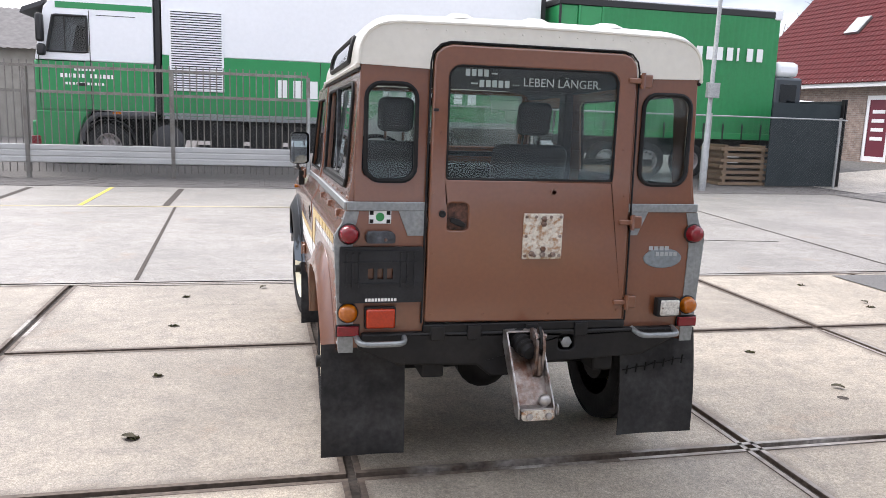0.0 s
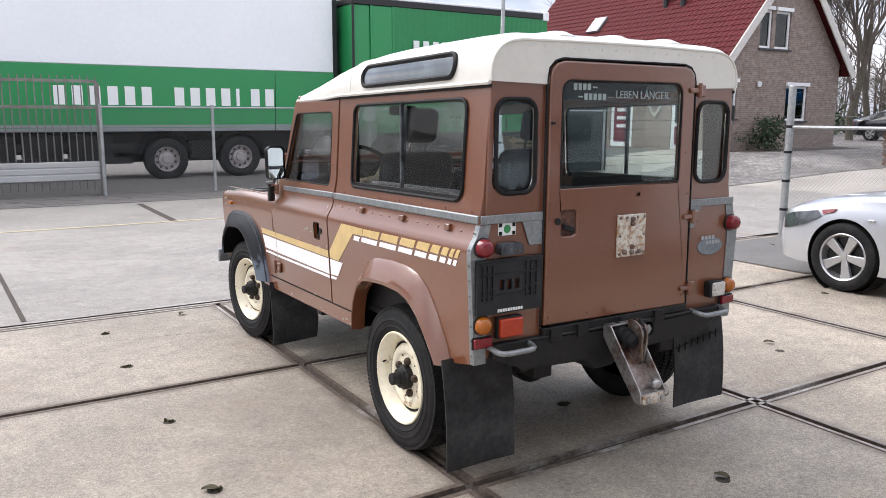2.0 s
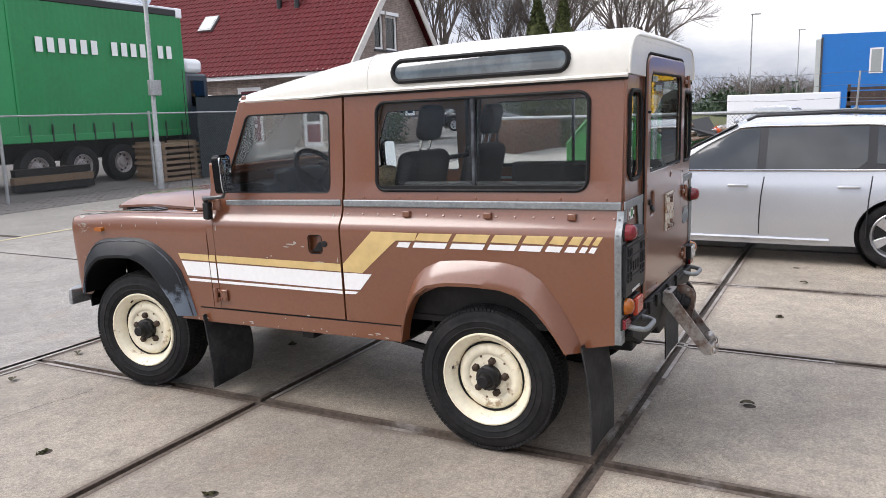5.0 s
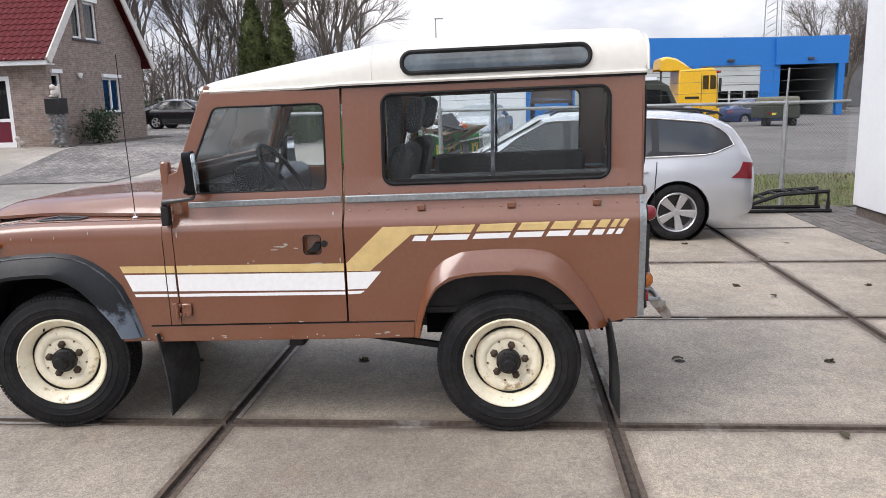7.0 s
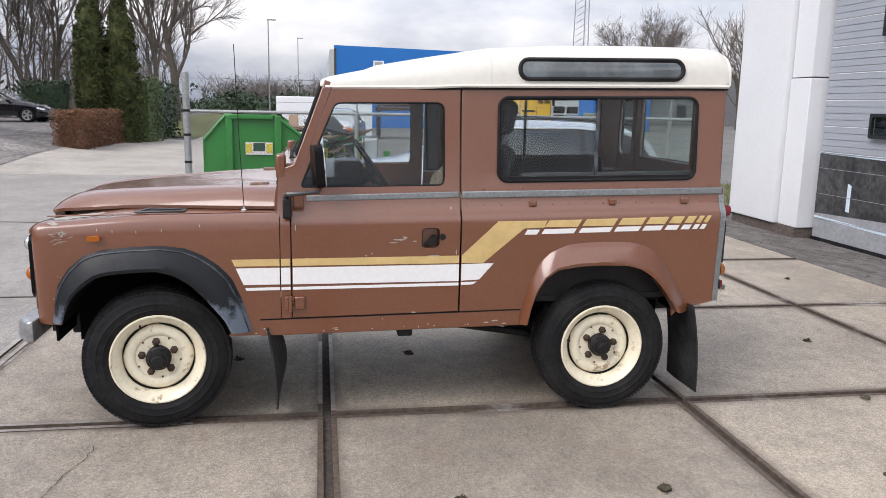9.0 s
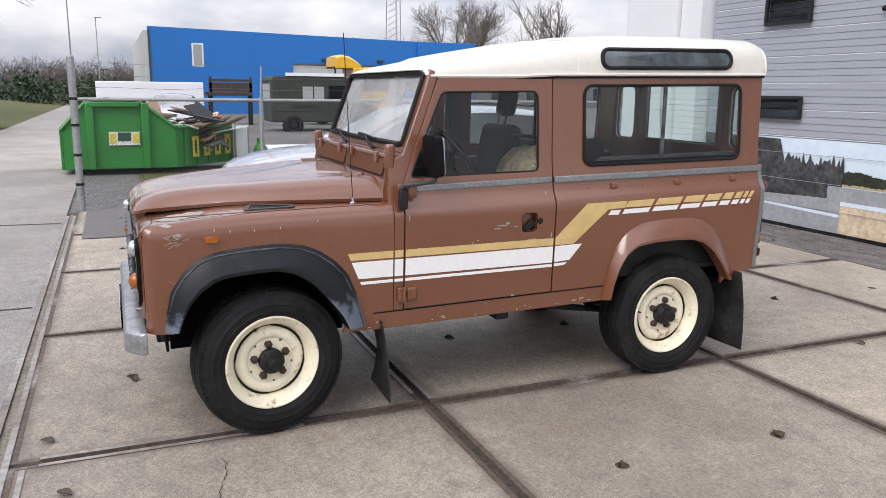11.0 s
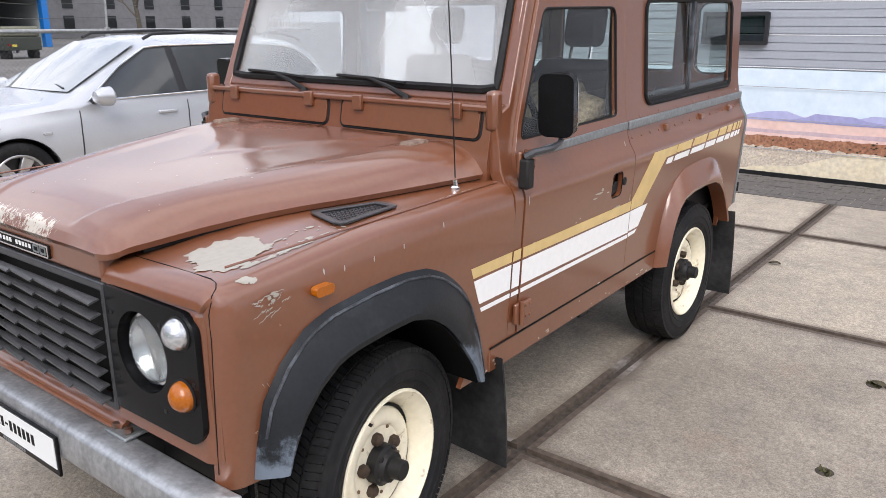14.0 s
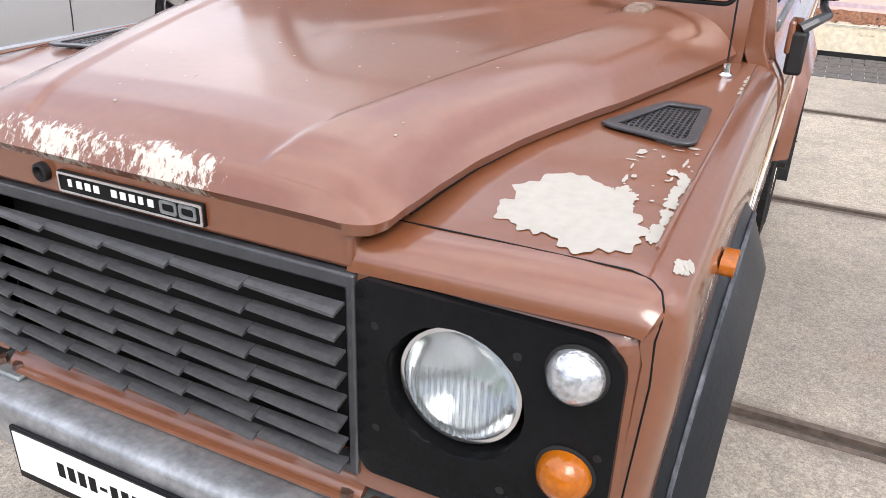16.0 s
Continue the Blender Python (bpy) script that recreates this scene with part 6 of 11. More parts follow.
# rear corner panels, capping, back door
YB = -0.655
for sx in (1, -1):
    u0, u1 = (-0.74, -0.456) if sx > 0 else (0.441, 0.74)
    w0, w1 = (-0.715, -0.51) if sx > 0 else (0.49, 0.715)
    q = rounded(w0, w1, 1.30, 1.69, 0.06)
    cp("rear_upper_corner", sheet([(u0, 1.205), (u1, 1.205), (u1, 1.765), (u0 if sx > 0 else u0, 1.765)], [q], lambda u, v, sx=sx: (u * (1 + 0.05 * (1.76 - v) * (1 if abs(u) > 0.7 else 0)), YB, v), 0.02, cuts_v=(1.25, 1.5)), M_PAINT, bevel=0.004)
    rw = cp("rear_corner_window", sheet(rounded(w0 + 0.006, w1 - 0.006, 1.306, 1.684, 0.055), (), lambda u, v: (u, YB + 0.008, v), 0.004), M_GLASS, label="narrow rounded rear corner window")
    rw.visible_shadow = False
    part("seal", lean(rim_of(q, lambda u, v: (u, YB - 0.004, v), 0.010)), M_RUBBER, rw)
    l0, l1 = (-0.80, -0.456) if sx > 0 else (0.441, 0.80)
    cp("rear_lower_corner", sheet([(l0, 0.60), (l1, 0.60), (l1, 1.21), (l0 * 0.985 if sx > 0 else l0, 1.21)] if sx > 0 else [(l0, 0.60), (l1, 0.60), (l1 * 0.985, 1.21), (l0, 1.21)], (), lambda u, v: (u, YB - 0.001, v), 0.02), M_PAINT)
    cp("rear_capping", boxes((min(l0, l1) * (0.985 if sx > 0 else 1), max(l0, l1) * (1 if sx > 0 else 0.985), YB - 0.012, YB - 0.002, 1.178, 1.215)), M_GALV, label="riveted galvanised rear capping", bevel=0.003)
    # galvanised corner angle
    bm = sheet([(0.58, -0.02), (1.175, -0.02), (1.175, 0.055), (1.10, 0.06), (1.05, 0.075), (0.58, 0.06)], (), lambda v, s, sx=sx: (sx * -(side_x(v) + 0.004 - max(0.0, s)), YB - 0.006 + max(0.0, -s) * 1.5, v), 0.004, cuts_u=(0.7, 0.8, 0.9, 1.0, 1.055, 1.08, 1.10, 1.125), cuts_v=(0.0,))
    cp("corner_angle", bm, M_GALV, label="galvanised corner angle with rivets")
    bm = bmesh.new()
    for k in range(9):
        z = 0.62 + 0.065 * k
        lathe(bm, (sx * -(side_x(z) + 0.006), YB + 0.012, z), (sx * -1, 0, 0), [(0, 0.006), (0.003, 0.005), (0.0035, 0)], 8)
    cp("rivets", bm, M_GALV)["kind"] = "stuff"
    # lamps
    xl = sx * -0.778
    tl = cp("tail_lamp", lathe(bmesh.new(), (xl, YB - 0.008, 1.082), (0, -1, 0), [(0, 0.04), (0.01, 0.04), (0.018, 0.037), (0.03, 0.036), (0.042, 0.03), (0.05, 0.017), (0.052, 0)], 22), M_RED, label="round dark red tail lamp")
    part("base", lean(lathe(bmesh.new(), (xl, YB - 0.004, 1.082), (0, -1, 0), [(0, 0.044), (0.008, 0.044), (0.012, 0.038)], 22)), M_BLACKSTEEL, tl)
    il = cp("indicator_lamp", lathe(bmesh.new(), (xl, YB - 0.008, 0.752), (0, -1, 0), [(0, 0.04), (0.01, 0.04), (0.02, 0.037), (0.032, 0.032), (0.042, 0.02), (0.045, 0)], 22), M_AMBER, label="round amber rear indicator")
    part("base", lean(lathe(bmesh.new(), (xl, YB - 0.004, 0.752), (0, -1, 0), [(0, 0.044), (0.008, 0.044), (0.012, 0.038)], 22)), M_BLACKSTEEL, il)
    rf = cp("reflector", boxes((xl - 0.045, xl + 0.045, YB - 0.026, YB - 0.008, 0.655, 0.697)), M_RED, label="red oblong reflector", bevel=0.004)
    part("base", lean(boxes((xl - 0.05, xl + 0.05, YB - 0.012, YB - 0.004, 0.65, 0.702))), M_BLACKSTEEL, rf, bevel=0.002)
    # rear step irons
    ca, cb = (-0.742, -0.543) if sx > 0 else (0.508, 0.705)
    loop_pts = []
    for k in range(15):
        t = k / 14
        e = 1 - abs(2 * t - 1) ** 5
        loop_pts.append((ca + (cb - ca) * (0.5 - 0.5 * math.cos(math.pi * t)), YB - 0.01 - 0.085 * e, 0.650 - 0.014 * e))
    cp("tie_down_loop", tube(bmesh.new(), loop_pts, 0.0125, 10), M_GALV, label="bent galvanised tie-down loop")
cp("gusset_plate", sheet([(-0.575, 1.178), (-0.468, 1.178), (-0.468, 1.075), (-0.535, 1.075)], (), lambda u, v: (u, YB - 0.010, v), 0.005), M_GALV)
cp("gusset_plate", sheet([(0.465, 1.178), (0.545, 1.178), (0.50, 1.075), (0.465, 1.075)], (), lambda u, v: (u, YB - 0.010, v), 0.005), M_GALV)
fog = cp("fog_lamp", boxes((-0.705, -0.585, YB - 0.048, YB - 0.012, 0.690, 0.772)), M_ORANGE_RED, label="square orange-red rear fog lamp", bevel=0.008)
part("housing", lean(boxes((-0.71, -0.58, YB - 0.03, YB - 0.002, 0.685, 0.777))), M_BLACKSTEEL, fog, bevel=0.004)
M_FROSTED = material("frosted_clear_lens", (0.62, 0.60, 0.55), rough=0.2, spec=0.6, grain=0.25, grain_scale=90, stain=0.5, stain_scale=30, stain_color=(0.42, 0.40, 0.36), bump=0.5, bump_scale=110)
rv = cp("reversing_lamp", boxes((0.624, 0.716, YB - 0.056, YB - 0.03, 0.712, 0.784)), M_FROSTED, label="square frosted reversing lamp in a black housing", bevel=0.008)
part("housing", lean(boxes((0.612, 0.719, YB - 0.046, YB - 0.002, 0.706, 0.790))), M_BLACKSTEEL, rv, bevel=0.006)
for ux in (0.632, 0.708):
    part("screw", lean(lathe(bmesh.new(), (ux, YB - 0.055, 0.748), (0, -1, 0), [(0, 0.005), (0.003, 0.004), (0.0032, 0)], 8)), M_CHROME, rv)
# plate lamp and empty plate holder with lettering bar
pl = cp("plate_lamp", sheet(rounded(-0.71, -0.592, 1.048, 1.095, [0.01, 0.01, 0.02, 0.02]), (), lambda u, v: (u, YB - 0.045, v), 0.045), M_SCUFF, label="grey plastic number plate lamp", bevel=0.012, segs=3)
part("screw", lean(lathe(bmesh.new(), (-0.635, YB - 0.0675, 1.066), (0, -1, 0), [(0, 0.007), (0.003, 0.006), (0.0032, 0)], 8)), M_WORNSTEEL, pl)
M_HOLDER = material("dusty_black_holder_plastic", (0.014, 0.015, 0.017), rough=0.45, spec=0.3, grain=0.2, grain_scale=90, stain=0.6, stain_scale=9, stain_color=(0.035, 0.037, 0.041))
hold = cp("plate_holder", sheet(rounded(-0.815, -0.470, 0.795, 1.030, 0.008), [rounded(-0.70, -0.675, 0.895, 0.94, 0.003), rounded(-0.66, -0.635, 0.895, 0.94, 0.003), rounded(-0.62, -0.595, 0.895, 0.94, 0.003)], lambda u, v: (u, YB - 0.024, v), 0.016), M_HOLDER, label="empty black plastic number plate holder", bevel=0.002)
bm = bmesh.new()
for x in (-0.785, -0.762, -0.735, -0.56, -0.535, -0.505):
    for z0, z1 in ((0.86, 0.90), (0.91, 0.965), (0.975, 1.005)):
        box(bm, x - 0.004, x + 0.004, YB - 0.031, YB - 0.024, z0, z1)
for z in (0.872, 0.962, 1.01):
    box(bm, -0.80, -0.49, YB - 0.029, YB - 0.024, z, z + 0.006)
part("holder_ribs", lean(bm), M_HOLDER, hold, smooth=0)
bm = bmesh.new()
for i in range(10):
    box(bm, -0.71 + 0.0135 * i, -0.70 + 0.0135 * i, YB - 0.0265, YB - 0.025, 0.802, 0.815)
part("lettering_bars", lean(bm), M_WHITEPRINT, hold, smooth=0)
stk = cp("sticker", boxes((-0.697, -0.605, YB - 0.0035, YB - 0.001, 1.125, 1.178)), M_WHITEPRINT, label="small white sticker with green oval and black wheels")
part("sticker_oval", lean(lathe(bmesh.new(), (-0.651, YB - 0.0035, 1.152), (0, -1, 0), [(0, 0.018), (0.0008, 0.018)], 20)), material("green_print", (0.03, 0.25, 0.08), rough=0.5), stk)
for ux in (-0.686, -0.616):
    for uz in (1.134, 1.169):
        part("sticker_wheel", lean(boxes((ux - 0.008, ux + 0.008, YB - 0.0045, YB - 0.0035, uz - 0.008, uz + 0.008))), M_BLACKPRINT, stk)
oval = cp("name_badge", lathe(bmesh.new(), (0, 0, 0), (0, -1, 0), [(0, 1.0), (0.05, 1.0), (0.08, 0.96)], 32), material("dull_silver_badge", (0.2, 0.23, 0.25), rough=0.5, metal=0.3, grain=0.15, grain_scale=60), label="oval silver-grey maker's badge")
oval.matrix_basis = Matrix.Translation((0.637, YB - 0.001, 1.002)) @ Matrix.Diagonal((0.094, 0.06, 0.045, 1))
bm = bmesh.new()
for i in range(4):
    box(bm, 0.565 + 0.026 * i, 0.585 + 0.026 * i, YB - 0.0075, YB - 0.005, 1.006, 1.024)
for i in range(5):
    box(bm, 0.60 + 0.022 * i, 0.617 + 0.022 * i, YB - 0.0075, YB - 0.005, 0.98, 0.997)
cp("badge_lettering", bm, material("dull_badge_print", (0.36, 0.38, 0.39), rough=0.6), smooth=0)["kind"] = "stuff"

BD = [(-0.455, 0.705), (0.455, 0.690), (0.440, 1.78), (0.432, 1.815), (0.41, 1.84), (0.375, 1.852), (-0.375, 1.852), (-0.412, 1.84), (-0.438, 1.815), (-0.446, 1.78)]
BW = rounded(-0.382, 0.358, 1.312, 1.772, [0.012, 0.012, 0.05, 0.05])
BH = rounded(-0.372, -0.283, 1.10, 1.212, 0.018)
bd = cp("back_door", sheet(BD, [BW, BH], lambda u, v: (u, YB - 0.022, v), 0.035), M_PAINT, label="brown back door with window and rusty spare wheel plate", bevel=0.008)
bwin = part("window", lean(sheet(rounded(-0.378, 0.354, 1.316, 1.768, [0.012, 0.012, 0.048, 0.048]), (), lambda u, v: (u, YB - 0.008, v), 0.004)), M_GLASS, bd, "clear back window with heating wires and lettering")
bwin.visible_shadow = False
part("window_seal", lean(rim_of(BW, lambda u, v: (u, YB - 0.016, v), 0.006)), M_RUBBER, bd)
part("door_seal", lean(tube(bmesh.new(), [(u, YB - 0.012, v) for u, v in [(0.468, 0.69), (0.452, 1.78), (0.442, 1.82), (0.415, 1.85), (0.375, 1.862), (-0.38, 1.862), (-0.42, 1.85), (-0.45, 1.82), (-0.458, 1.78), (-0.468, 0.70)]], 0.0045, 6)), M_RUBBER, bd)
bm = bmesh.new()
for k in range(9):
    tube(bm, ((-0.37, YB - 0.0035, 1.36 + 0.04 * k), (0.35, YB - 0.0035, 1.362 + 0.04 * k)), 0.0008, 3)
part("heating_wire", lean(bm), M_BLACKSTEEL, bd)
# lettering on the back window
M_FADED = material("faded_white_sticker", (0.30, 0.36, 0.34), rough=0.6)


def words(text, size, at, mat, parent, name, ay=0, slant=0.0):
    c = bpy.data.curves.new("text", "FONT")
    c.body, c.size, c.extrude, c.shear = text, size, 0.0006, slant
    c.align_x = "LEFT"
    o = new("text", c)
    dg = bpy.context.evaluated_depsgraph_get()
    me = bpy.data.meshes.new_from_object(o.evaluated_get(dg))
    bpy.data.objects.remove(o)
    bpy.data.curves.remove(c)
    me.name = name
    me.materials.clear()
    me.materials.append(mat)
    ob = new(name, me)
    ob.parent = parent
    ob.matrix_basis = pose(*at, 90, 0, ay)
    return ob


words("... LEBEN L\u00c4NGER.", 0.049, (-0.115, YB - 0.0135, 1.70 + 0.018 * 1.86), M_FADED, bd, "lettering")["kind"] = "stuff"
bars = [(-0.315 + 0.026 * i, -0.296 + 0.026 * i, 1.732, 1.760) for i in range(4)] + [(-0.255 + 0.027 * i, -0.235 + 0.027 * i, 1.69, 1.718) for i in range(5)]
for x0, x1, z0, z1 in bars + [(-0.205, -0.18, 1.742, 1.748), (-0.29, -0.262, 1.70, 1.706)]:
    part("lettering_bar", lean(boxes((x0, x1, YB - 0.0135, YB - 0.0125, z0, z1))), M_FADED, bd, smooth=0)
rp = part("spare_wheel_plate", lean(boxes((-0.040, 0.138, YB - 0.034, YB - 0.022, 0.975, 1.172))), M_RUST, bd, "rusty cream steel mounting plate", bevel=0.004)
for ux in (-0.028, 0.014, 0.082, 0.126):
    for uz in (0.99, 1.075, 1.158):
        if 0.0 < ux < 0.10 and uz == 1.075:
            continue
        part("bolt", lean(lathe(bmesh.new(), (ux, YB - 0.034, uz), (0, -1, 0), [(0, 0.0075), (0.004, 0.0065), (0.005, 0)], 8)), M_WORNSTEEL, bd)
for ux, uz in ((0.049, 1.15), (0.049, 1.128), (0.05, 1.02), (0.049, 0.995), (0.0, 1.0), (0.096, 0.995)):
    part("stud", lean(lathe(bmesh.new(), (ux, YB - 0.034, uz), (0, -1, 0), [(0, 0.013), (0.01, 0.012), (0.014, 0.008), (0.014, 0)], 6)), M_WORNSTEEL, bd)
part("handle_recess", lean(boxes((-0.376, -0.279, YB - 0.010, YB - 0.004, 1.096, 1.216))), material("rusty_recess", (0.14, 0.065, 0.045), rough=0.8, grain=0.3, grain_scale=40, stain=0.9, stain_scale=30, stain_color=(0.03, 0.018, 0.014), cover=0.5, soft=0.1), bd)
part("handle_lever", lean(sheet([(-0.362, 1.134), (-0.328, 1.118), (-0.297, 1.110), (-0.292, 1.126), (-0.318, 1.144), (-0.358, 1.154)], (), lambda u, v: (u, YB - 0.03, v), 0.014)), M_BLACKSTEEL, bd, "black handle lever", bevel=0.004)
part("lock", lean(lathe(bmesh.new(), (-0.395, YB - 0.022, 1.168), (0, -1, 0), [(0, 0.015), (0.008, 0.015), (0.01, 0.01), (0.007, 0)], 14)), M_BLACKSTEEL, bd)
part("bump_stop", lean(lathe(bmesh.new(), (0.092, YB - 0.022, 1.262), (0, -1, 0), [(0, 0.015), (0.003, 0.015), (0.003, 0.010), (0.0, 0.010)], 16)), M_PAINT, bd)
for hz, mt in ((1.742, M_PAINT), (1.135, M_PAINT), (0.775, M_PAINT)):
    hg = part("hinge", lean(boxes((0.40, 0.47, YB - 0.036, YB - 0.020, hz - 0.012, hz + 0.012), (0.455, 0.51, YB - 0.03, YB - 0.006, hz - 0.028, hz + 0.028))), mt, bd, bevel=0.006)
    part("hinge_pin", lean(tube(bmesh.new(), ((0.462, YB - 0.034, hz - 0.034), (0.462, YB - 0.034, hz + 0.034)), 0.010, 8)), mt, bd)
part("door_bump", lean(boxes((-0.445, -0.425, YB - 0.034, YB - 0.02, 1.585, 1.597))), M_BLACKSTEEL, bd, bevel=0.003)
bm = bmesh.new()
for u, v in ((-0.43, 0.74), (-0.43, 1.0), (-0.43, 1.25), (0.42, 0.74), (0.42, 1.25), (-0.2, 0.735), (0.1, 0.73), (-0.41, 1.50), (0.40, 1.45)):
    lathe(bm, (u, YB - 0.022, v), (0, -1, 0), [(0, 0.006), (0.003, 0.005), (0.0035, 0)], 8)
part("rivets", lean(bm), M_PAINT, bd)["kind"] = "stuff"

# rear crossmember, tow bar, mud flaps
cp("rear_crossmember", sheet([(-0.72, 0.665), (0.72, 0.655), (0.70, 0.60), (0.55, 0.53), (0.05, 0.51), (-0.05, 0.46), (-0.16, 0.46), (-0.22, 0.51), (-0.56, 0.525), (-0.74, 0.60)], [rounded(0.150, 0.224, 0.566, 0.634, 0.022)], lambda u, v: (u, YB - 0.035, v), 0.14), M_BLACKSTEEL, label="black steel rear crossmember with a round hole", bevel=0.008)
cp("rear_sill", boxes((-0.46, 0.46, YB - 0.03, YB + 0.02, 0.66, 0.695)), M_BLACKSTEEL, bevel=0.004)
for x in (-0.40, -0.24, 0.02, 0.25):
    cp("sill_bracket", boxes((x - 0.03, x + 0.03, YB - 0.045, YB - 0.02, 0.63, 0.69)), M_BLACKSTEEL, bevel=0.003)
cp("recovery_nut", lathe(bmesh.new(), (0.187, YB - 0.02, 0.60), (0, -1, 0), [(0, 0.027), (0.012, 0.026), (0.015, 0.012), (0.02, 0)], 6), M_GALV, label="bright steel nut in the crossmember")
tow = cp("tow_bar", bmesh.new(), M_WORNSTEEL, label="worn steel drop plate tow bar with ball and jaw hitch")
M_BAREEDGE = material("bare_steel_plate", (0.40, 0.385, 0.37), rough=0.34, metal=0.75, grain=0.15, grain_scale=60, stain=0.9, stain_scale=14, stain_color=(0.13, 0.055, 0.028), cover=0.60, soft=0.1, bump=0.1)
for x in (-0.102, 0.050):
    part("cheek_plate", lean(sheet([(-0.69, 0.668), (-0.738, 0.668), (-0.940, 0.400), (-0.940, 0.352), (-0.904, 0.352), (-0.69, 0.610)], (), lambda u, v, x=x: (x, u, v), 0.008, face=(1, 0, 0))), M_BAREEDGE, tow, bevel=0.002)
part("web_plate", lean(sheet([(-0.096, 0.0), (0.050, 0.0), (0.050, 1.0), (-0.096, 1.0)], (), lambda u, t: (u, -0.700 - 0.210 * t, 0.615 - 0.245 * t), 0.008)), M_WORNSTEEL, tow)
part("top_plate", lean(boxes((-0.102, 0.034, -0.738, -0.69, 0.664, 0.671))), M_BAREEDGE, tow, bevel=0.002)
part("shelf_plate", lean(boxes((-0.097, 0.050, -0.937, -0.885, 0.384, 0.394))), M_BAREEDGE, tow, bevel=0.002)
part("foot", lean(sheet(rounded(-0.094, 0.048, 0.344, 0.388, 0.018), (), lambda u, v: (u, -0.940, v), 0.014)), M_RUST, tow, "rusty cream end plate", bevel=0.003)
for bx in (-0.063, 0.020):
    part("bolt", lean(lathe(bmesh.new(), (bx, -0.946, 0.364), (0, -1, 0.1), [(0, 0.015), (0.008, 0.013), (0.011, 0.006), (0.011, 0)], 10)), M_BAREEDGE, tow)
part("tow_ball", lean(lathe(bmesh.new(), (0.012, -0.912, 0.392), (0, 0, 1), [(0, 0.014), (0.008, 0.013), (0.011, 0.017), (0.019, 0.0245), (0.030, 0.0262), (0.041, 0.0235), (0.050, 0.015), (0.054, 0.0)], 20)), M_BAREEDGE, tow)
part("safety_ring", lean(tube(bmesh.new(), [(0.062, -0.93 + 0.016 * math.cos(a * math.pi / 6), 0.385 + 0.022 * math.sin(a * math.pi / 6)) for a in range(13)], 0.004, 6)), M_BAREEDGE, tow)
part("hitch_boot", lean(lathe(bmesh.new(), (-0.045, -0.69, 0.632), (0.22, -1, -0.35), [(0, 0.048), (0.03, 0.048), (0.034, 0.040), (0.044, 0.040), (0.050, 0.046), (0.060, 0.046), (0.066, 0.037), (0.076, 0.037), (0.082, 0.043), (0.092, 0.043), (0.098, 0.034), (0.125, 0.032), (0.13, 0.02)], 18)), M_RUBBER, tow, "ribbed black rubber boot")
for x in (0.004, 0.034):
    part("jaw_plate", lean(sheet(rounded_poly(((-0.742, 0.690), (-0.800, 0.690), (-0.838, 0.648), (-0.832, 0.575), (-0.815, 0.492), (-0.778, 0.470), (-0.750, 0.545)), (0.015, 0.03, 0.03, 0.02, 0.02, 0.015, 0.02), 3), (), lambda u, v, x=x: (x, u, v), 0.011, face=(1, 0, 0))), M_WORNSTEEL, tow, bevel=0.003)
part("jaw_block", lean(boxes((0.006, 0.032, -0.820, -0.755, 0.490, 0.585))), M_WORNSTEEL, tow, bevel=0.008)
part("latch", lean(tube(bmesh.new(), [(0.019, -0.79, 0.700), (0.019, -0.815, 0.672), (0.019, -0.822, 0.61)], 0.008, 8)), M_BLACKSTEEL, tow)
part("jaw_pin", lean(tube(bmesh.new(), ((-0.008, -0.80, 0.665), (0.046, -0.80, 0.665)), 0.009, 8)), M_BAREEDGE, tow)
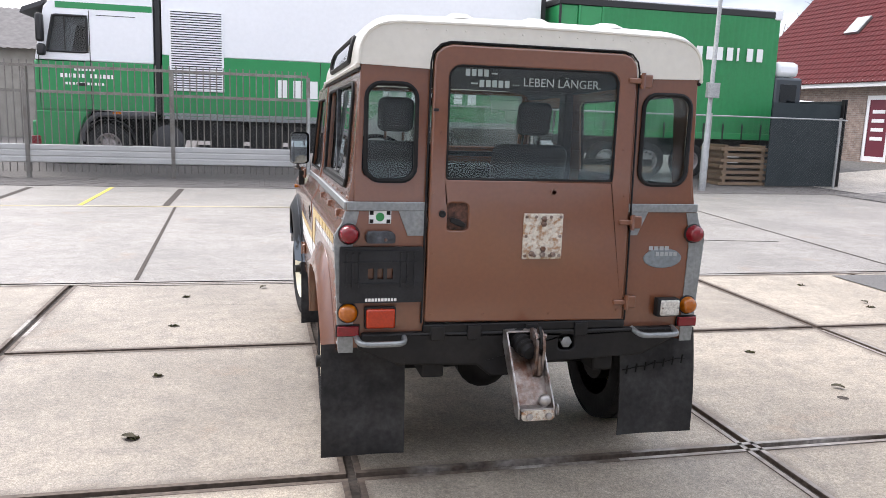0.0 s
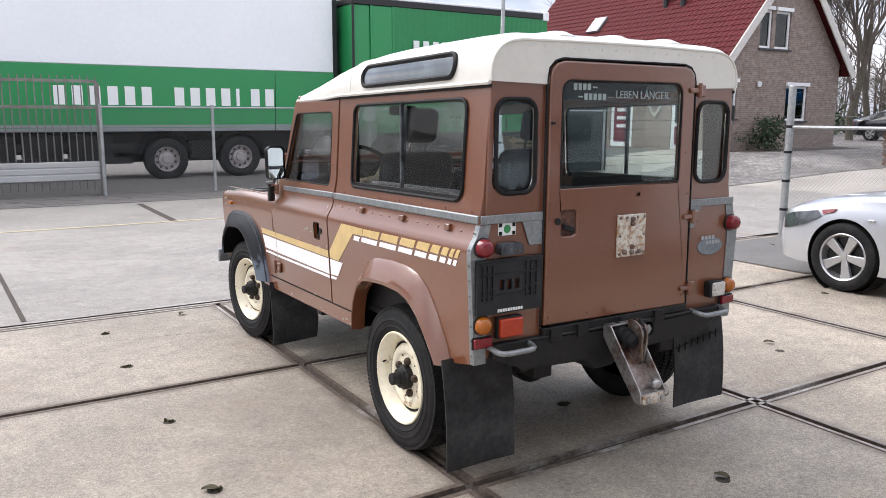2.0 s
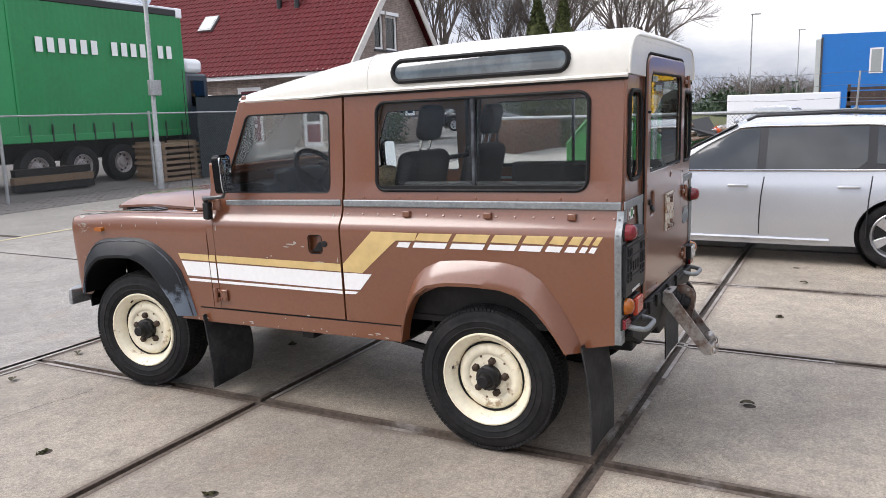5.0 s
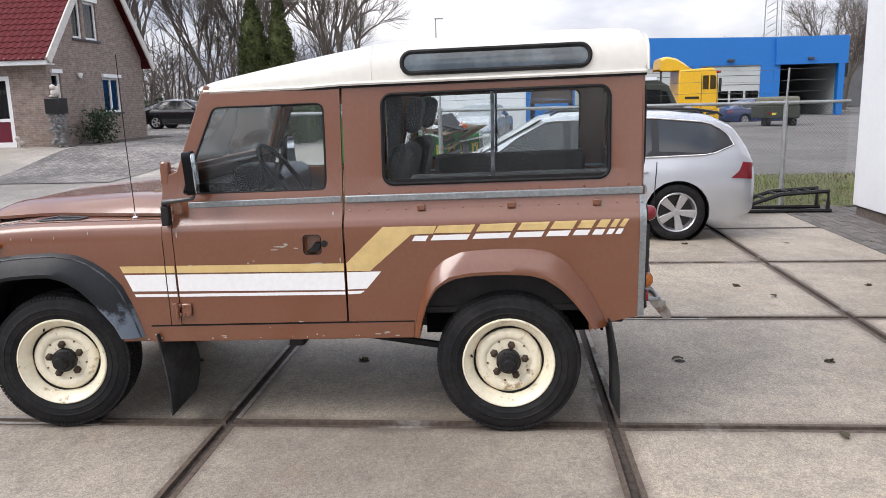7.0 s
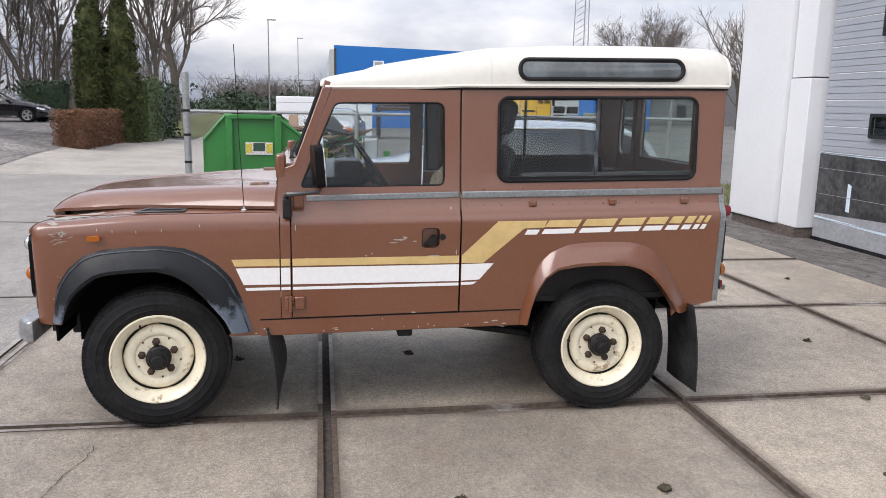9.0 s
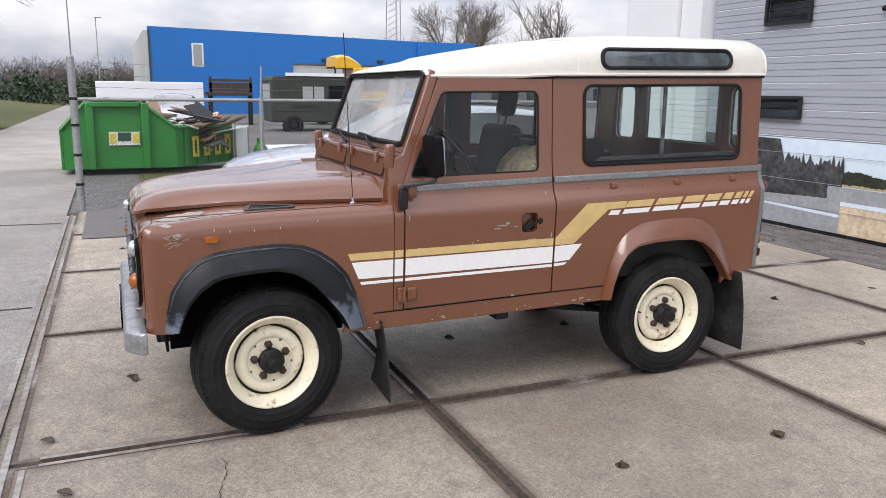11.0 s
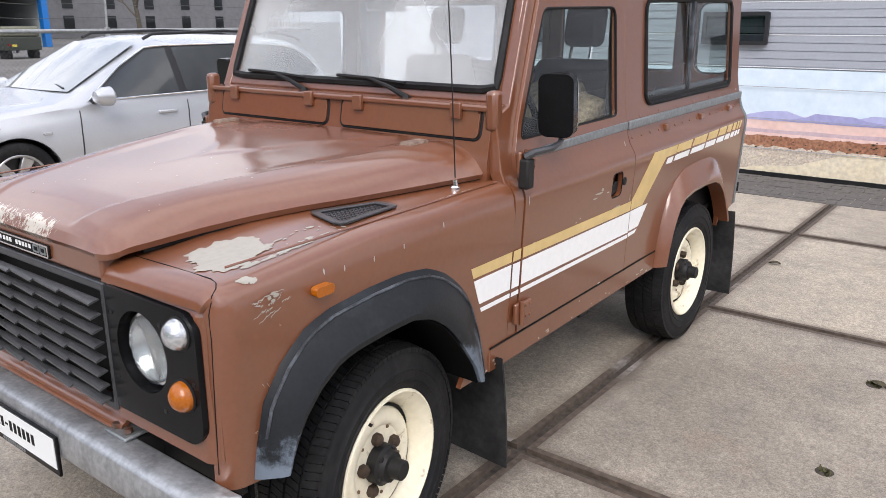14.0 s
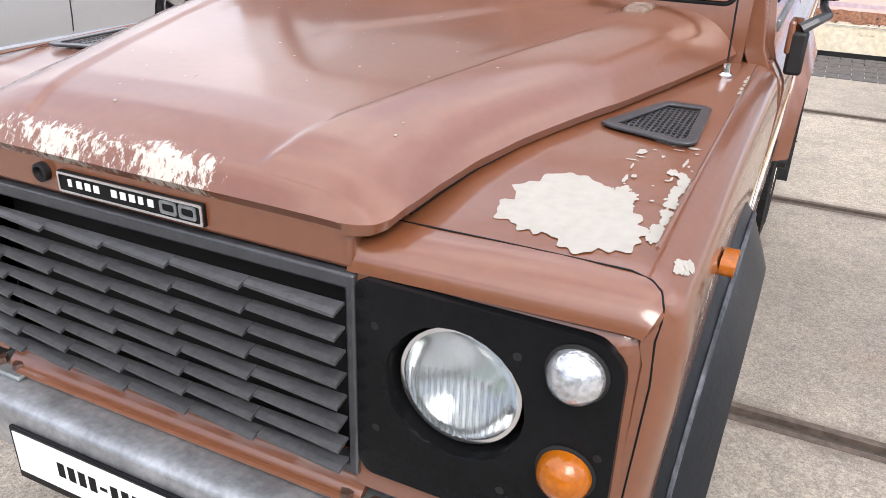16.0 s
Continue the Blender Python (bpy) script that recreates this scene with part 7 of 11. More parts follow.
for sx in (1, -1):
    y0 = -0.50 if sx > 0 else -0.54
    bm = bmesh.new()
    prev = None
    w0, w1 = (0.505, 0.875) if sx > 0 else (0.515, 0.90)
    for k in range(9):
        t = k / 8
        z = (0.60 - 0.50 * t) if sx > 0 else (0.64 - 0.505 * t)
        yo = y0 - 0.05 * t - 0.015 * math.sin(t * 3.2)
        row = []
        for i in range(7):
            u = i / 6
            x = w0 + (w1 - w0) * u
            row.append((bm.verts.new((sx * -x, yo + 0.012 * math.sin(u * 3.1 + t) + 0.02 * (u - 0.5) * t, z)), bm.verts.new((sx * -x, yo + 0.007 + 0.012 * math.sin(u * 3.1 + t) + 0.02 * (u - 0.5) * t, z))))
        if prev:
            for i in range(6):
                bm.faces.new((prev[i][0], prev[i + 1][0], row[i + 1][0], row[i][0]))
                bm.faces.new((prev[i][1], row[i][1], row[i + 1][1], prev[i + 1][1]))
            bm.faces.new((prev[0][0], row[0][0], row[0][1], prev[0][1]))
            bm.faces.new((prev[6][0], prev[6][1], row[6][1], row[6][0]))
        prev = row
    for i in range(6):
        bm.faces.new((prev[i][0], prev[i + 1][0], prev[i + 1][1], prev[i][1]))
    part("mud_flap", bm, M_FLAP, car, "black rubber mud flap behind the rear wheel")
    if sx < 0:
        tear = [(0.525 + 0.04 * i, -0.572 + 0.003 * math.sin(2.1 * i), 0.452 + 0.006 * i + 0.004 * math.sin(3.7 * i)) for i in range(9)]
        part("tear", tube(bmesh.new(), tear, 0.0028, 4), M_BLACKPRINT, car, "torn seam in the mud flap")
        for i in range(7):
            part("stitch", tube(bmesh.new(), ((0.545 + 0.047 * i, -0.578, 0.434 + 0.007 * i), (0.549 + 0.047 * i, -0.578, 0.476 + 0.007 * i)), 0.0042, 5), M_BLACKPRINT, car)
    bm = bmesh.new()
    prev = None
    for k in range(9):
        t = k / 8
        z = 0.52 - 0.42 * t
        yo = 1.80 - 0.015 * math.sin(t * 2.6) - 0.035 * t
        sag = lambda u: yo - 0.045 * math.sin(math.pi * t) * (1 - u) ** 1.3
        row = [(bm.verts.new((sx * -(0.52 + 0.32 * u), sag(u), z - 0.02 * u * t)), bm.verts.new((sx * -(0.52 + 0.32 * u), sag(u) + 0.008, z - 0.02 * u * t))) for u in (0, 0.25, 0.5, 0.75, 1)]
        if prev:
            for i in range(4):
                bm.faces.new((prev[i][0], prev[i + 1][0], row[i + 1][0], row[i][0]))
                bm.faces.new((prev[i][1], row[i][1], row[i + 1][1], prev[i + 1][1]))
            bm.faces.new((prev[0][0], row[0][0], row[0][1], prev[0][1]))
            bm.faces.new((prev[4][0], prev[4][1], row[4][1], row[4][0]))
        prev = row
    part("mud_flap", bm, M_FLAP, car, "black rubber mud flap behind the front wheel")

# bumper with end caps cut at an angle
bm = bmesh.new()
prof = [(2.912, 0.618), (2.985, 0.624), (3.003, 0.615), (3.010, 0.585), (3.010, 0.535), (3.004, 0.520), (2.912, 0.520)]
secs = []
for x, dy, dz in ((-0.868, -0.066, 0.0), (-0.835, -0.04, 0.0), (-0.80, -0.012, 0.0), (-0.775, 0.0, 0.0), (0.775, 0.0, 0.0), (0.80, -0.012, 0.0), (0.835, -0.04, 0.0), (0.868, -0.066, 0.0)):
    secs.append([bm.verts.new((x, y + (dy if y > 2.92 else 0), z)) for y, z in prof])
for p, q in zip(secs, secs[1:]):
    for i in range(len(prof)):
        bm.faces.new((p[i], p[(i + 1) % len(prof)], q[(i + 1) % len(prof)], q[i]))
bm.faces.new(secs[0]), bm.faces.new(secs[-1])
bump = cp("front_bumper", bm, M_ALU, label="dull galvanised steel front bumper", bevel=0.005)
PXC, PZ0 = 0.04, 0.470
npl = cp("front_plate", boxes((PXC - 0.26, PXC + 0.26, 3.011, 3.020, PZ0, PZ0 + 0.12)), M_PLASTIC, label="white dealer plate with dark lettering bars", bevel=0.003)
part("plate_face", lean(boxes((PXC - 0.25, PXC + 0.25, 3.020, 3.022, PZ0 + 0.021, PZ0 + 0.112))), M_WHITEPRINT, npl)
for i in range(11):
    x0 = PXC + 0.140 - 0.026 * i
    part("lettering_bar", lean(boxes((x0 - 0.017, x0, 3.022, 3.0226, PZ0 + (0.052 if i != 4 else 0.064), PZ0 + (0.084 if i != 4 else 0.071)))), M_BLACKPRINT, npl, smooth=0)
for i in range(10):
    x0 = PXC + 0.07 - 0.014 * i
    part("lettering_bar", lean(boxes((x0 - 0.010, x0, 3.0202, 3.0208, PZ0 + 0.006, PZ0 + 0.016))), M_GALV, npl, smooth=0)
for sx in (1, -1):
    br = cp("bumper_bracket", boxes((sx * 0.40 - 0.05, sx * 0.40 + 0.05, 2.86, 2.95, 0.622, 0.632)), M_GALV, bevel=0.004)
    for k in (-0.025, 0.025):
        part("bolt", lean(lathe(bmesh.new(), (sx * 0.40 + k, 2.925, 0.634), (0, 0, 1), [(0, 0.013), (0.012, 0.012), (0.014, 0)], 6)), M_WORNSTEEL, br)
    cp("chassis_horn", boxes((sx * 0.42 - 0.04, sx * 0.42 + 0.04, 2.40, 2.912, 0.51, 0.618)), M_BLACKSTEEL)
cp("valance", boxes((-0.78, 0.78, 2.82, 2.85, 0.55, 0.66)), M_BLACKSTEEL)

# coachline stripes
def stripe(name, pts, mat, off=0.0022):
    out = sheet(pts, (), lambda y, z: (-(side_x(z) + off), y, z), 0.001, cuts_v=(0.80, 0.95, 1.02, 1.055))
    return cp(name, out, mat, smooth=0)


def Fz(y, z):
    return z - 0.018 * (1.2 - y)


for seg, (y0, y1), off in (("wing", (None, 1.737), 0.0022), ("post", (1.730, 1.684), 0.0022), ("door", (1.672, 0.814), 0.0055)):
    for nm, zt0, zb0, zt1, zb1, mt in (("gold_stripe", 0.880, 0.844, 0.889, 0.848, M_GOLD_STRIPE), ("white_stripe", 0.834, 0.747, 0.842, 0.751, M_WHITE_STRIPE), ("white_stripe", 0.731, 0.716, 0.743, 0.727, M_WHITE_STRIPE)):
        def zz(y, a, b):
            return Fz(y, a + (b - a) * (1.95 - y) / 1.15)
        if y0 is None:
            ya, yb = 1.973 - (0.880 - zt0) * 0.42, 1.973 - (0.880 - zb0) * 0.42
        else:
            ya = yb = y0
        o2 = off + (0.002 if seg == "post" else 0)
        stripe(nm, [(ya, zz(ya, zt0, zt1)), (y1, zz(y1, zt0, zt1)), (y1, zz(y1, zb0, zb1)), (yb, zz(yb, zb0, zb1))], mt, o2)
G = lambda pts: [(y, Fz(y, z)) for y, z in pts]
stripe("gold_stripe", G([(0.80, 0.889), (0.80, 0.848), (0.683, 0.848), (0.47, 1.031), (0.362, 1.035), (0.346, 1.073), (0.61, 1.070)]), M_GOLD_STRIPE)
stripe("white_stripe", G([(0.80, 0.842), (0.627, 0.845), (0.703, 0.757), (0.80, 0.752)]), M_WHITE_STRIPE)
stripe("white_stripe", G([(0.80, 0.744), (0.715, 0.746), (0.735, 0.731), (0.80, 0.727)]), M_WHITE_STRIPE)
gb = [(0.335, 0.155), (0.130, -0.045), (-0.070, -0.205), (-0.228, -0.335), (-0.357, -0.425), (-0.447, -0.495), (-0.513, -0.540), (-0.556, -0.580)]
for a, b in gb:
    za, zb = 1.073 + (0.346 - a) * 0.027, 1.073 + (0.346 - b) * 0.027
    stripe("gold_stripe", G([(a, za), (b, zb), (b + 0.024, zb - 0.040), (a + 0.024, za - 0.036)]), M_GOLD_STRIPE)
wb = [(0.452, 0.385), (0.360, 0.182), (0.155, -0.018), (-0.042, -0.178), (-0.20, -0.305), (-0.328, -0.398), (-0.42, -0.468), (-0.487, -0.515), (-0.53, -0.556)]
for a, b in wb:
    za, zb = 1.030 + (0.346 - a) * 0.027, 1.030 + (0.346 - b) * 0.027
    stripe("white_stripe", G([(a, za - 0.003), (b, zb - 0.004), (b + 0.016, zb - 0.031), (a + 0.016, za - 0.029)]), M_WHITE_STRIPE)

# side repeater
sr = cp("side_repeater", sheet(rounded(2.585, 2.645, 1.007, 1.033, 0.01), (), lambda y, z: (-(side_x(z) + 0.022), y, z), 0.022), M_AMBER, label="small amber side repeater lamp", bevel=0.006)

# ---- wheels ----
def wheel_parts(root):
    """A wheel at the origin with its outer face towards -x."""
    bm = bmesh.new()
    lathe(bm, (0, 0, 0), (1, 0, 0), [(-0.088, 0.232), (-0.098, 0.245), (-0.101, 0.259), (-0.1045, 0.262), (-0.1015, 0.265), (-0.103, 0.275), (-0.104, 0.290), (-0.107, 0.293), (-0.104, 0.296), (-0.102, 0.315), (-0.0985, 0.334), (-0.088, 0.350), (-0.076, 0.3572), (0.076, 0.3572), (0.086, 0.349), (0.098, 0.332), (0.104, 0.30), (0.098, 0.245), (0.088, 0.232)], 64, cap=False)
    ty = part("tyre", bm, M_TYRE, root, "worn black all-terrain tyre", smooth=40)
    bm = bmesh.new()
    rt = random.Random(8)
    n = 104
    for k in range(n):
        a = 2 * math.pi * k / n
        for row, (x0, x1, sh) in enumerate(((-0.096, -0.052, 0.0), (-0.044, -0.006, 0.5), (0.004, 0.042, 0.15), (0.052, 0.096, 0.6))):
            b = a + sh * 2 * math.pi / n
            da = 0.86 * math.pi / n
            vs = []
            skew = 0.018 if row in (1, 2) else -0.008
            for r in (0.350, 0.3655 if row in (1, 2) else 0.3640):
                for x, aa in ((x0, b - da + skew), (x1, b - da - skew), (x1, b + da - skew), (x0, b + da + skew)):
                    rr_ = r - (0.008 if abs(x) > 0.09 else 0)
                    vs.append(bm.verts.new((x, rr_ * math.sin(aa), rr_ * math.cos(aa))))
            bm.faces.new(vs[4:8])
            for i in range(4):
                bm.faces.new((vs[i], vs[(i + 1) % 4], vs[4 + (i + 1) % 4], vs[4 + i]))
    part("tread", bm, M_TYRE, root, smooth=0)
    bm = bmesh.new()
    lathe(bm, (0, 0, 0), (1, 0, 0), [(-0.092, 0.234), (-0.098, 0.231), (-0.099, 0.225), (-0.090, 0.219), (-0.082, 0.206), (-0.066, 0.193), (-0.042, 0.181), (-0.022, 0.175)], 48, cap=False)
    rim = part("rim", bm, M_RIM, root, "cream painted steel wheel rim with rust specks", smooth=40)
    bm = bmesh.new()
    lathe(bm, (0, 0, 0), (1, 0, 0), [(-0.020, 0.176), (-0.030, 0.171), (-0.044, 0.162), (-0.053, 0.149), (-0.055, 0.135), (-0.050, 0.119), (-0.043, 0.112), (-0.043, 0.060), (-0.050, 0.055)], 48, cap=False)
    disc = part("wheel_disc", bm, M_RIM, root, smooth=40)
    # black crescents stand in for the shadowed gaps between disc and rim
    for k in range(4):
        a = 2 * math.pi * (k + 0.3) / 4
        bm = bmesh.new()
        pts = []
        for i in range(10):
            b = a - 0.62 + 1.24 * i / 9
            pts.append((-0.036, 0.1735 * math.sin(b), 0.1735 * math.cos(b)))
        tube(bm, pts, [0.0015, 0.0035, 0.005, 0.0058, 0.006, 0.006, 0.0058, 0.005, 0.0035, 0.0015], 6)
        part("vent_slot", bm, M_BLACKPRINT, root)
    part("rust_line", lathe(bmesh.new(), (0, 0, 0), (1, 0, 0), [(-0.027, 0.1715), (-0.0335, 0.1735), (-0.0335, 0.1755), (-0.027, 0.1775)], 48, cap=False), material("rusty_seam", (0.16, 0.095, 0.05), rough=0.85, grain=0.5, grain_scale=90), root)
    for k in range(5):
        a = 2 * math.pi * (k + 0.5) / 5
        part("vent_hole", lathe(bmesh.new(), (0, 0.108 * math.sin(a), 0.108 * math.cos(a)), (-1, 0, 0), [(0.0425, 0.006), (0.0475, 0.005), (0.048, 0.0)], 8), bpy.data.materials["rusty_seam"], root)
    part("valve", tube(bmesh.new(), ((-0.06, 0.198, 0.0), (-0.085, 0.186, 0.0)), 0.005, 6), M_BLACKSTEEL, root)
    hub = part("hub", lathe(bmesh.new(), (0, 0, 0), (1, 0, 0), [(-0.02, 0.062), (-0.075, 0.062), (-0.082, 0.052), (-0.088, 0.050), (-0.098, 0.045), (-0.10, 0.033), (-0.115, 0.031), (-0.135, 0.030), (-0.138, 0.026), (-0.138, 0.0)], 24), M_BLACKSTEEL, root, "black greasy drive hub")
    for k in range(5):
        a = 2 * math.pi * k / 5
        part("wheel_nut", lathe(bmesh.new(), (0, 0.083 * math.sin(a), 0.083 * math.cos(a)), (-1, 0, 0), [(0.04, 0.020), (0.062, 0.019), (0.067, 0.013), (0.071, 0.0)], 6), material("rusty_nut", (0.06, 0.040, 0.028), rough=0.7, metal=0.4, grain=0.3, grain_scale=60) if k == 0 and "rusty_nut" not in bpy.data.materials else bpy.data.materials["rusty_nut"], root)
    for k in range(5):
        a = 2 * math.pi * (k + 0.5) / 5
        part("hub_bolt", lathe(bmesh.new(), (0, 0.05 * math.sin(a), 0.05 * math.cos(a)), (-1, 0, 0), [(0.07, 0.009), (0.088, 0.008), (0.09, 0)], 6), M_BLACKSTEEL, root)
    part("brake_drum", lathe(bmesh.new(), (0, 0, 0), (1, 0, 0), [(-0.03, 0.10), (0.03, 0.15), (0.09, 0.15), (0.09, 0.0)], 24), M_BLACKSTEEL, root)


def wheel(x, y, flip, spin, steer=0.0):
    w = new("wheel")
    w.parent = car
    w.matrix_basis = pose(x, y, 0.365, spin, 0, (180 if flip else 0) + steer)
    w["label"] = "cream steel wheel with all-terrain tyre"
    return w


w1 = wheel(-0.722, 0.0, False, 10)
wheel_parts(w1)
for x, y, flip, spin, st in ((-0.722, 2.36, False, 65, 7), (0.722, 0.0, True, 30, 0), (0.722, 2.36, True, 80, 2)):
    w2 = wheel(x, y, flip, spin, st)
    for o in w1.children_recursive:
        o2 = o.copy()
        scene.collection.objects.link(o2)
        o2.parent = w2

# underside, arches and inside
def arch_liner():
    """A near-black strip added under the front flare, for the shade from its lip into the wheel well."""
    bm = bmesh.new()
    prev = None
    for y, z in resample(F_IN, 26):
        d = (Vector((2.36, 0.365)) - Vector((y, z))).normalized()
        ring = [bm.verts.new((x, y + d.x * k, z + d.y * k)) for x, k in ((-(side_x(z) + 0.055), 0.001), (-(side_x(z) + 0.055), 0.005), (-0.60, 0.005), (-0.60, 0.001))]
        if prev:
            for a in range(4):
                bm.faces.new((prev[a], prev[(a + 1) % 4], ring[(a + 1) % 4], ring[a]))
        else:
            bm.faces.new(ring)
        prev = ring
    bm.faces.new(list(reversed(prev)))
    return bm


both("arch_liner", arch_liner, M_CAVITY_SHADE)
# wells are coloured near-black for the shade inside them
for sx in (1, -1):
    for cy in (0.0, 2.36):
        cp("wheel_well", boxes((sx * 0.50 - 0.01, sx * 0.50 + 0.01, cy - 0.44, cy + 0.44, 0.42, 0.98)), M_CAVITY_SHADE)
        cp("wheel_well_top", boxes((min(sx * 0.50, sx * 0.80), max(sx * 0.50, sx * 0.80), cy - 0.46, cy + 0.46, 0.93 if cy else 0.90, 0.95 if cy else 0.92)), M_CAVITY_SHADE)
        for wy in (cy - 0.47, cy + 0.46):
            cp("wheel_well_end", boxes((min(sx * 0.50, sx * 0.79), max(sx * 0.50, sx * 0.79), wy, wy + 0.012, 0.5, 0.92)), M_CAVITY_SHADE)
    cp("chassis_rail", boxes((sx * 0.40 - 0.05, sx * 0.40 + 0.05, -0.62, 2.86, 0.44, 0.58)), M_BLACKSTEEL, bevel=0.01)
    cp("outrigger", boxes((min(sx * 0.42, sx * 0.78), max(sx * 0.42, sx * 0.78), 1.05, 1.13, 0.44, 0.55)), M_BLACKSTEEL, bevel=0.01)
    cp("trailing_link", tube(bmesh.new(), ((sx * 0.50, 0.1, 0.30), (sx * 0.55, 0.95, 0.46)), 0.02, 8), M_BLACKSTEEL)
for cy in (0.0, 2.36):
    part("axle", tube(bmesh.new(), ((-0.62, cy, 0.365), (0.62, cy, 0.365)), 0.055, 12), M_BLACKSTEEL, car)
    part("differential", lathe(bmesh.new(), (0.0 if cy == 0 else 0.25, cy - 0.13, 0.35), (0, 1, 0), [(0, 0.05), (0.03, 0.10), (0.08, 0.14), (0.16, 0.14), (0.22, 0.09), (0.26, 0.04)], 18), M_BLACKSTEEL, car)
cp("floor_pan", boxes((-0.76, 0.76, -0.62, 1.72, 0.60, 0.63)), M_BLACKSTEEL)
cp("engine_bay", boxes((-0.42, 0.42, 1.8, 2.82, 0.55, 1.05)), M_BLACKSTEEL)
cp("exhaust", tube(bmesh.new(), ((0.3, 1.6, 0.42), (0.3, 0.5, 0.42), (-0.3, 0.3, 0.5), (-0.45, -0.1, 0.52), (-0.52, -0.6, 0.55), (-0.56, -0.68, 0.54)), 0.026, 10), M_BLACKSTEEL)
cp("fuel_tank", boxes((-0.7, -0.5, 0.48, 0.78, 0.46, 0.6)), M_BLACKSTEEL, bevel=0.02)
cp("dashboard", sheet(rounded(1.34, 1.66, 0.98, 1.29, [0.05, 0.02, 0.03, 0.08]), (), lambda u, v: (0.70, u, v), 1.40, face=(1, 0, 0)), M_PLASTIC, bevel=0.01)
cp("instrument_binnacle", boxes((-0.56, -0.22, 1.30, 1.45, 1.22, 1.36)), M_PLASTIC, bevel=0.03)
sw = cp("steering_wheel", bmesh.new(), M_PLASTIC, label="black steering wheel")
bm = bmesh.new()
c0, ax = Vector((-0.38, 1.22, 1.29)), Vector((0, -0.82, 0.57)).normalized()
d, a, b = frame_axes(ax)
ringp = ring_pts(c0, a, b, 0.20, 32)
tube(bm, ringp + ringp[:1], 0.014, 8, cap=False)
for k in range(3):
    t = math.pi / 2 + 2 * math.pi * k / 3
    tube(bm, (c0 - ax * 0.04, c0 + a * 0.19 * math.cos(t) + b * 0.19 * math.sin(t)), 0.012, 6)
lathe(bm, c0 - ax * 0.06, ax, [(0, 0.06), (0.03, 0.055), (0.04, 0.0)], 16)
tube(bm, (c0, c0 - ax * 0.28), 0.025, 8)
part("wheel_ring", lean(bm), M_PLASTIC, sw)


def seat(x, y):
    s = cp("front_seat", bmesh.new(), M_SEAT, label="dark grey cloth front seat with headrest")
    part("cushion", lean(boxes((x - 0.24, x + 0.24, y - 0.05, y + 0.45, 0.86, 1.0))), M_SEAT, s, bevel=0.04)
    bm = boxes((x - 0.225, x + 0.225, -0.06, 0.06, 0.0, 0.50))
    bmesh.ops.transform(bm, matrix=pose(0, y - 0.02, 0.95, 12, 0, 0), verts=bm.verts)
    part("backrest", lean(bm), M_SEAT, s, bevel=0.055, segs=5)
    bm = boxes((x - 0.10, x + 0.10, -0.042, 0.042, 0.555, 0.745))
    bmesh.ops.transform(bm, matrix=pose(0, y - 0.02, 0.95, 12, 0, 0), verts=bm.verts)
    part("headrest", lean(bm), M_SEAT, s, bevel=0.044, segs=5)
    for k in (-0.05, 0.05):
        part("headrest_post", lean(tube(bmesh.new(), ((x + k, y - 0.10, 1.40), (x + k, y - 0.14, 1.55)), 0.008, 6)), M_CHROME, s)
    part("seat_base", lean(boxes((x - 0.26, x + 0.26, y - 0.1, y + 0.4, 0.62, 0.86))), M_BLACKSTEEL, s)


seat(-0.40, 0.64)
seat(0.40, 0.64)
M_FLEECE = material("matted_tan_fleece", (0.3, 0.25, 0.17), rough=0.95, grain=0.4, grain_scale=60, stain=0.6, stain_scale=12, stain_color=(0.2, 0.17, 0.12), bump=0.8, bump_scale=50)
bm = bmesh.new()
bmesh.ops.create_icosphere(bm, subdivisions=4, radius=1.0)
rf_ = random.Random(4)
for v in bm.verts:
    k = 1 + 0.10 * math.sin(9 * v.co.x + 4 * v.co.z) + 0.05 * rf_.uniform(-1, 1)
    v.co = Vector((-0.42 + 0.25 * v.co.x * k, 0.74 + 0.17 * v.co.y * k, 1.16 + 0.19 * v.co.z * k))
cp("seat_fleece", bm, M_FLEECE, label="matted tan fleece thrown over the driver seat", smooth=60)
cp("cubby_box", boxes((-0.14, 0.14, 0.75, 1.2, 0.62, 1.05)), M_SEAT, bevel=0.03)
for sx in (1, -1):
    cp("wheel_box", boxes((min(sx * 0.45, sx * 0.75), max(sx * 0.45, sx * 0.75), -0.62, 0.62, 0.63, 0.96)), M_BLACKSTEEL)
    cp("bench_seat", boxes((min(sx * 0.40, sx * 0.73), max(sx * 0.40, sx * 0.73), -0.55, 0.5, 0.96, 1.08)), M_SEAT, bevel=0.03)
    cp("bench_back", boxes((min(sx * 0.68, sx * 0.74), max(sx * 0.68, sx * 0.74), -0.52, 0.48, 1.08, 1.30)), M_SEAT, bevel=0.025)
    cp("inner_post", boxes((sx * 0.70 - 0.03, sx * 0.70 + 0.03, 0.70, 0.80, 1.2, 1.75)), M_LINER, bevel=0.01)
cp("load_bar", tube(bmesh.new(), ((-0.42, 0.55, 1.15), (-0.38, 0.55, 1.32), (-0.3, 0.55, 1.38), (0.3, 0.55, 1.38), (0.38, 0.55, 1.32), (0.42, 0.55, 1.15)), 0.014, 8), M_BLACKSTEEL)
bm = bmesh.new()
rows = []
for y, top in list(zip(RY, RTOP))[2:]:
    rows.append([bm.verts.new((x * 0.965, min(y, 1.44) if y > 0 else max(y, -0.64), z - 0.022)) for x, z in roof_section(y, top)])
for p, q in zip(rows, rows[1:]):
    for i in range(len(p) - 1):
        bm.faces.new((p[i], p[i + 1], q[i + 1], q[i]))
cp("headlining", bm, M_LINER)
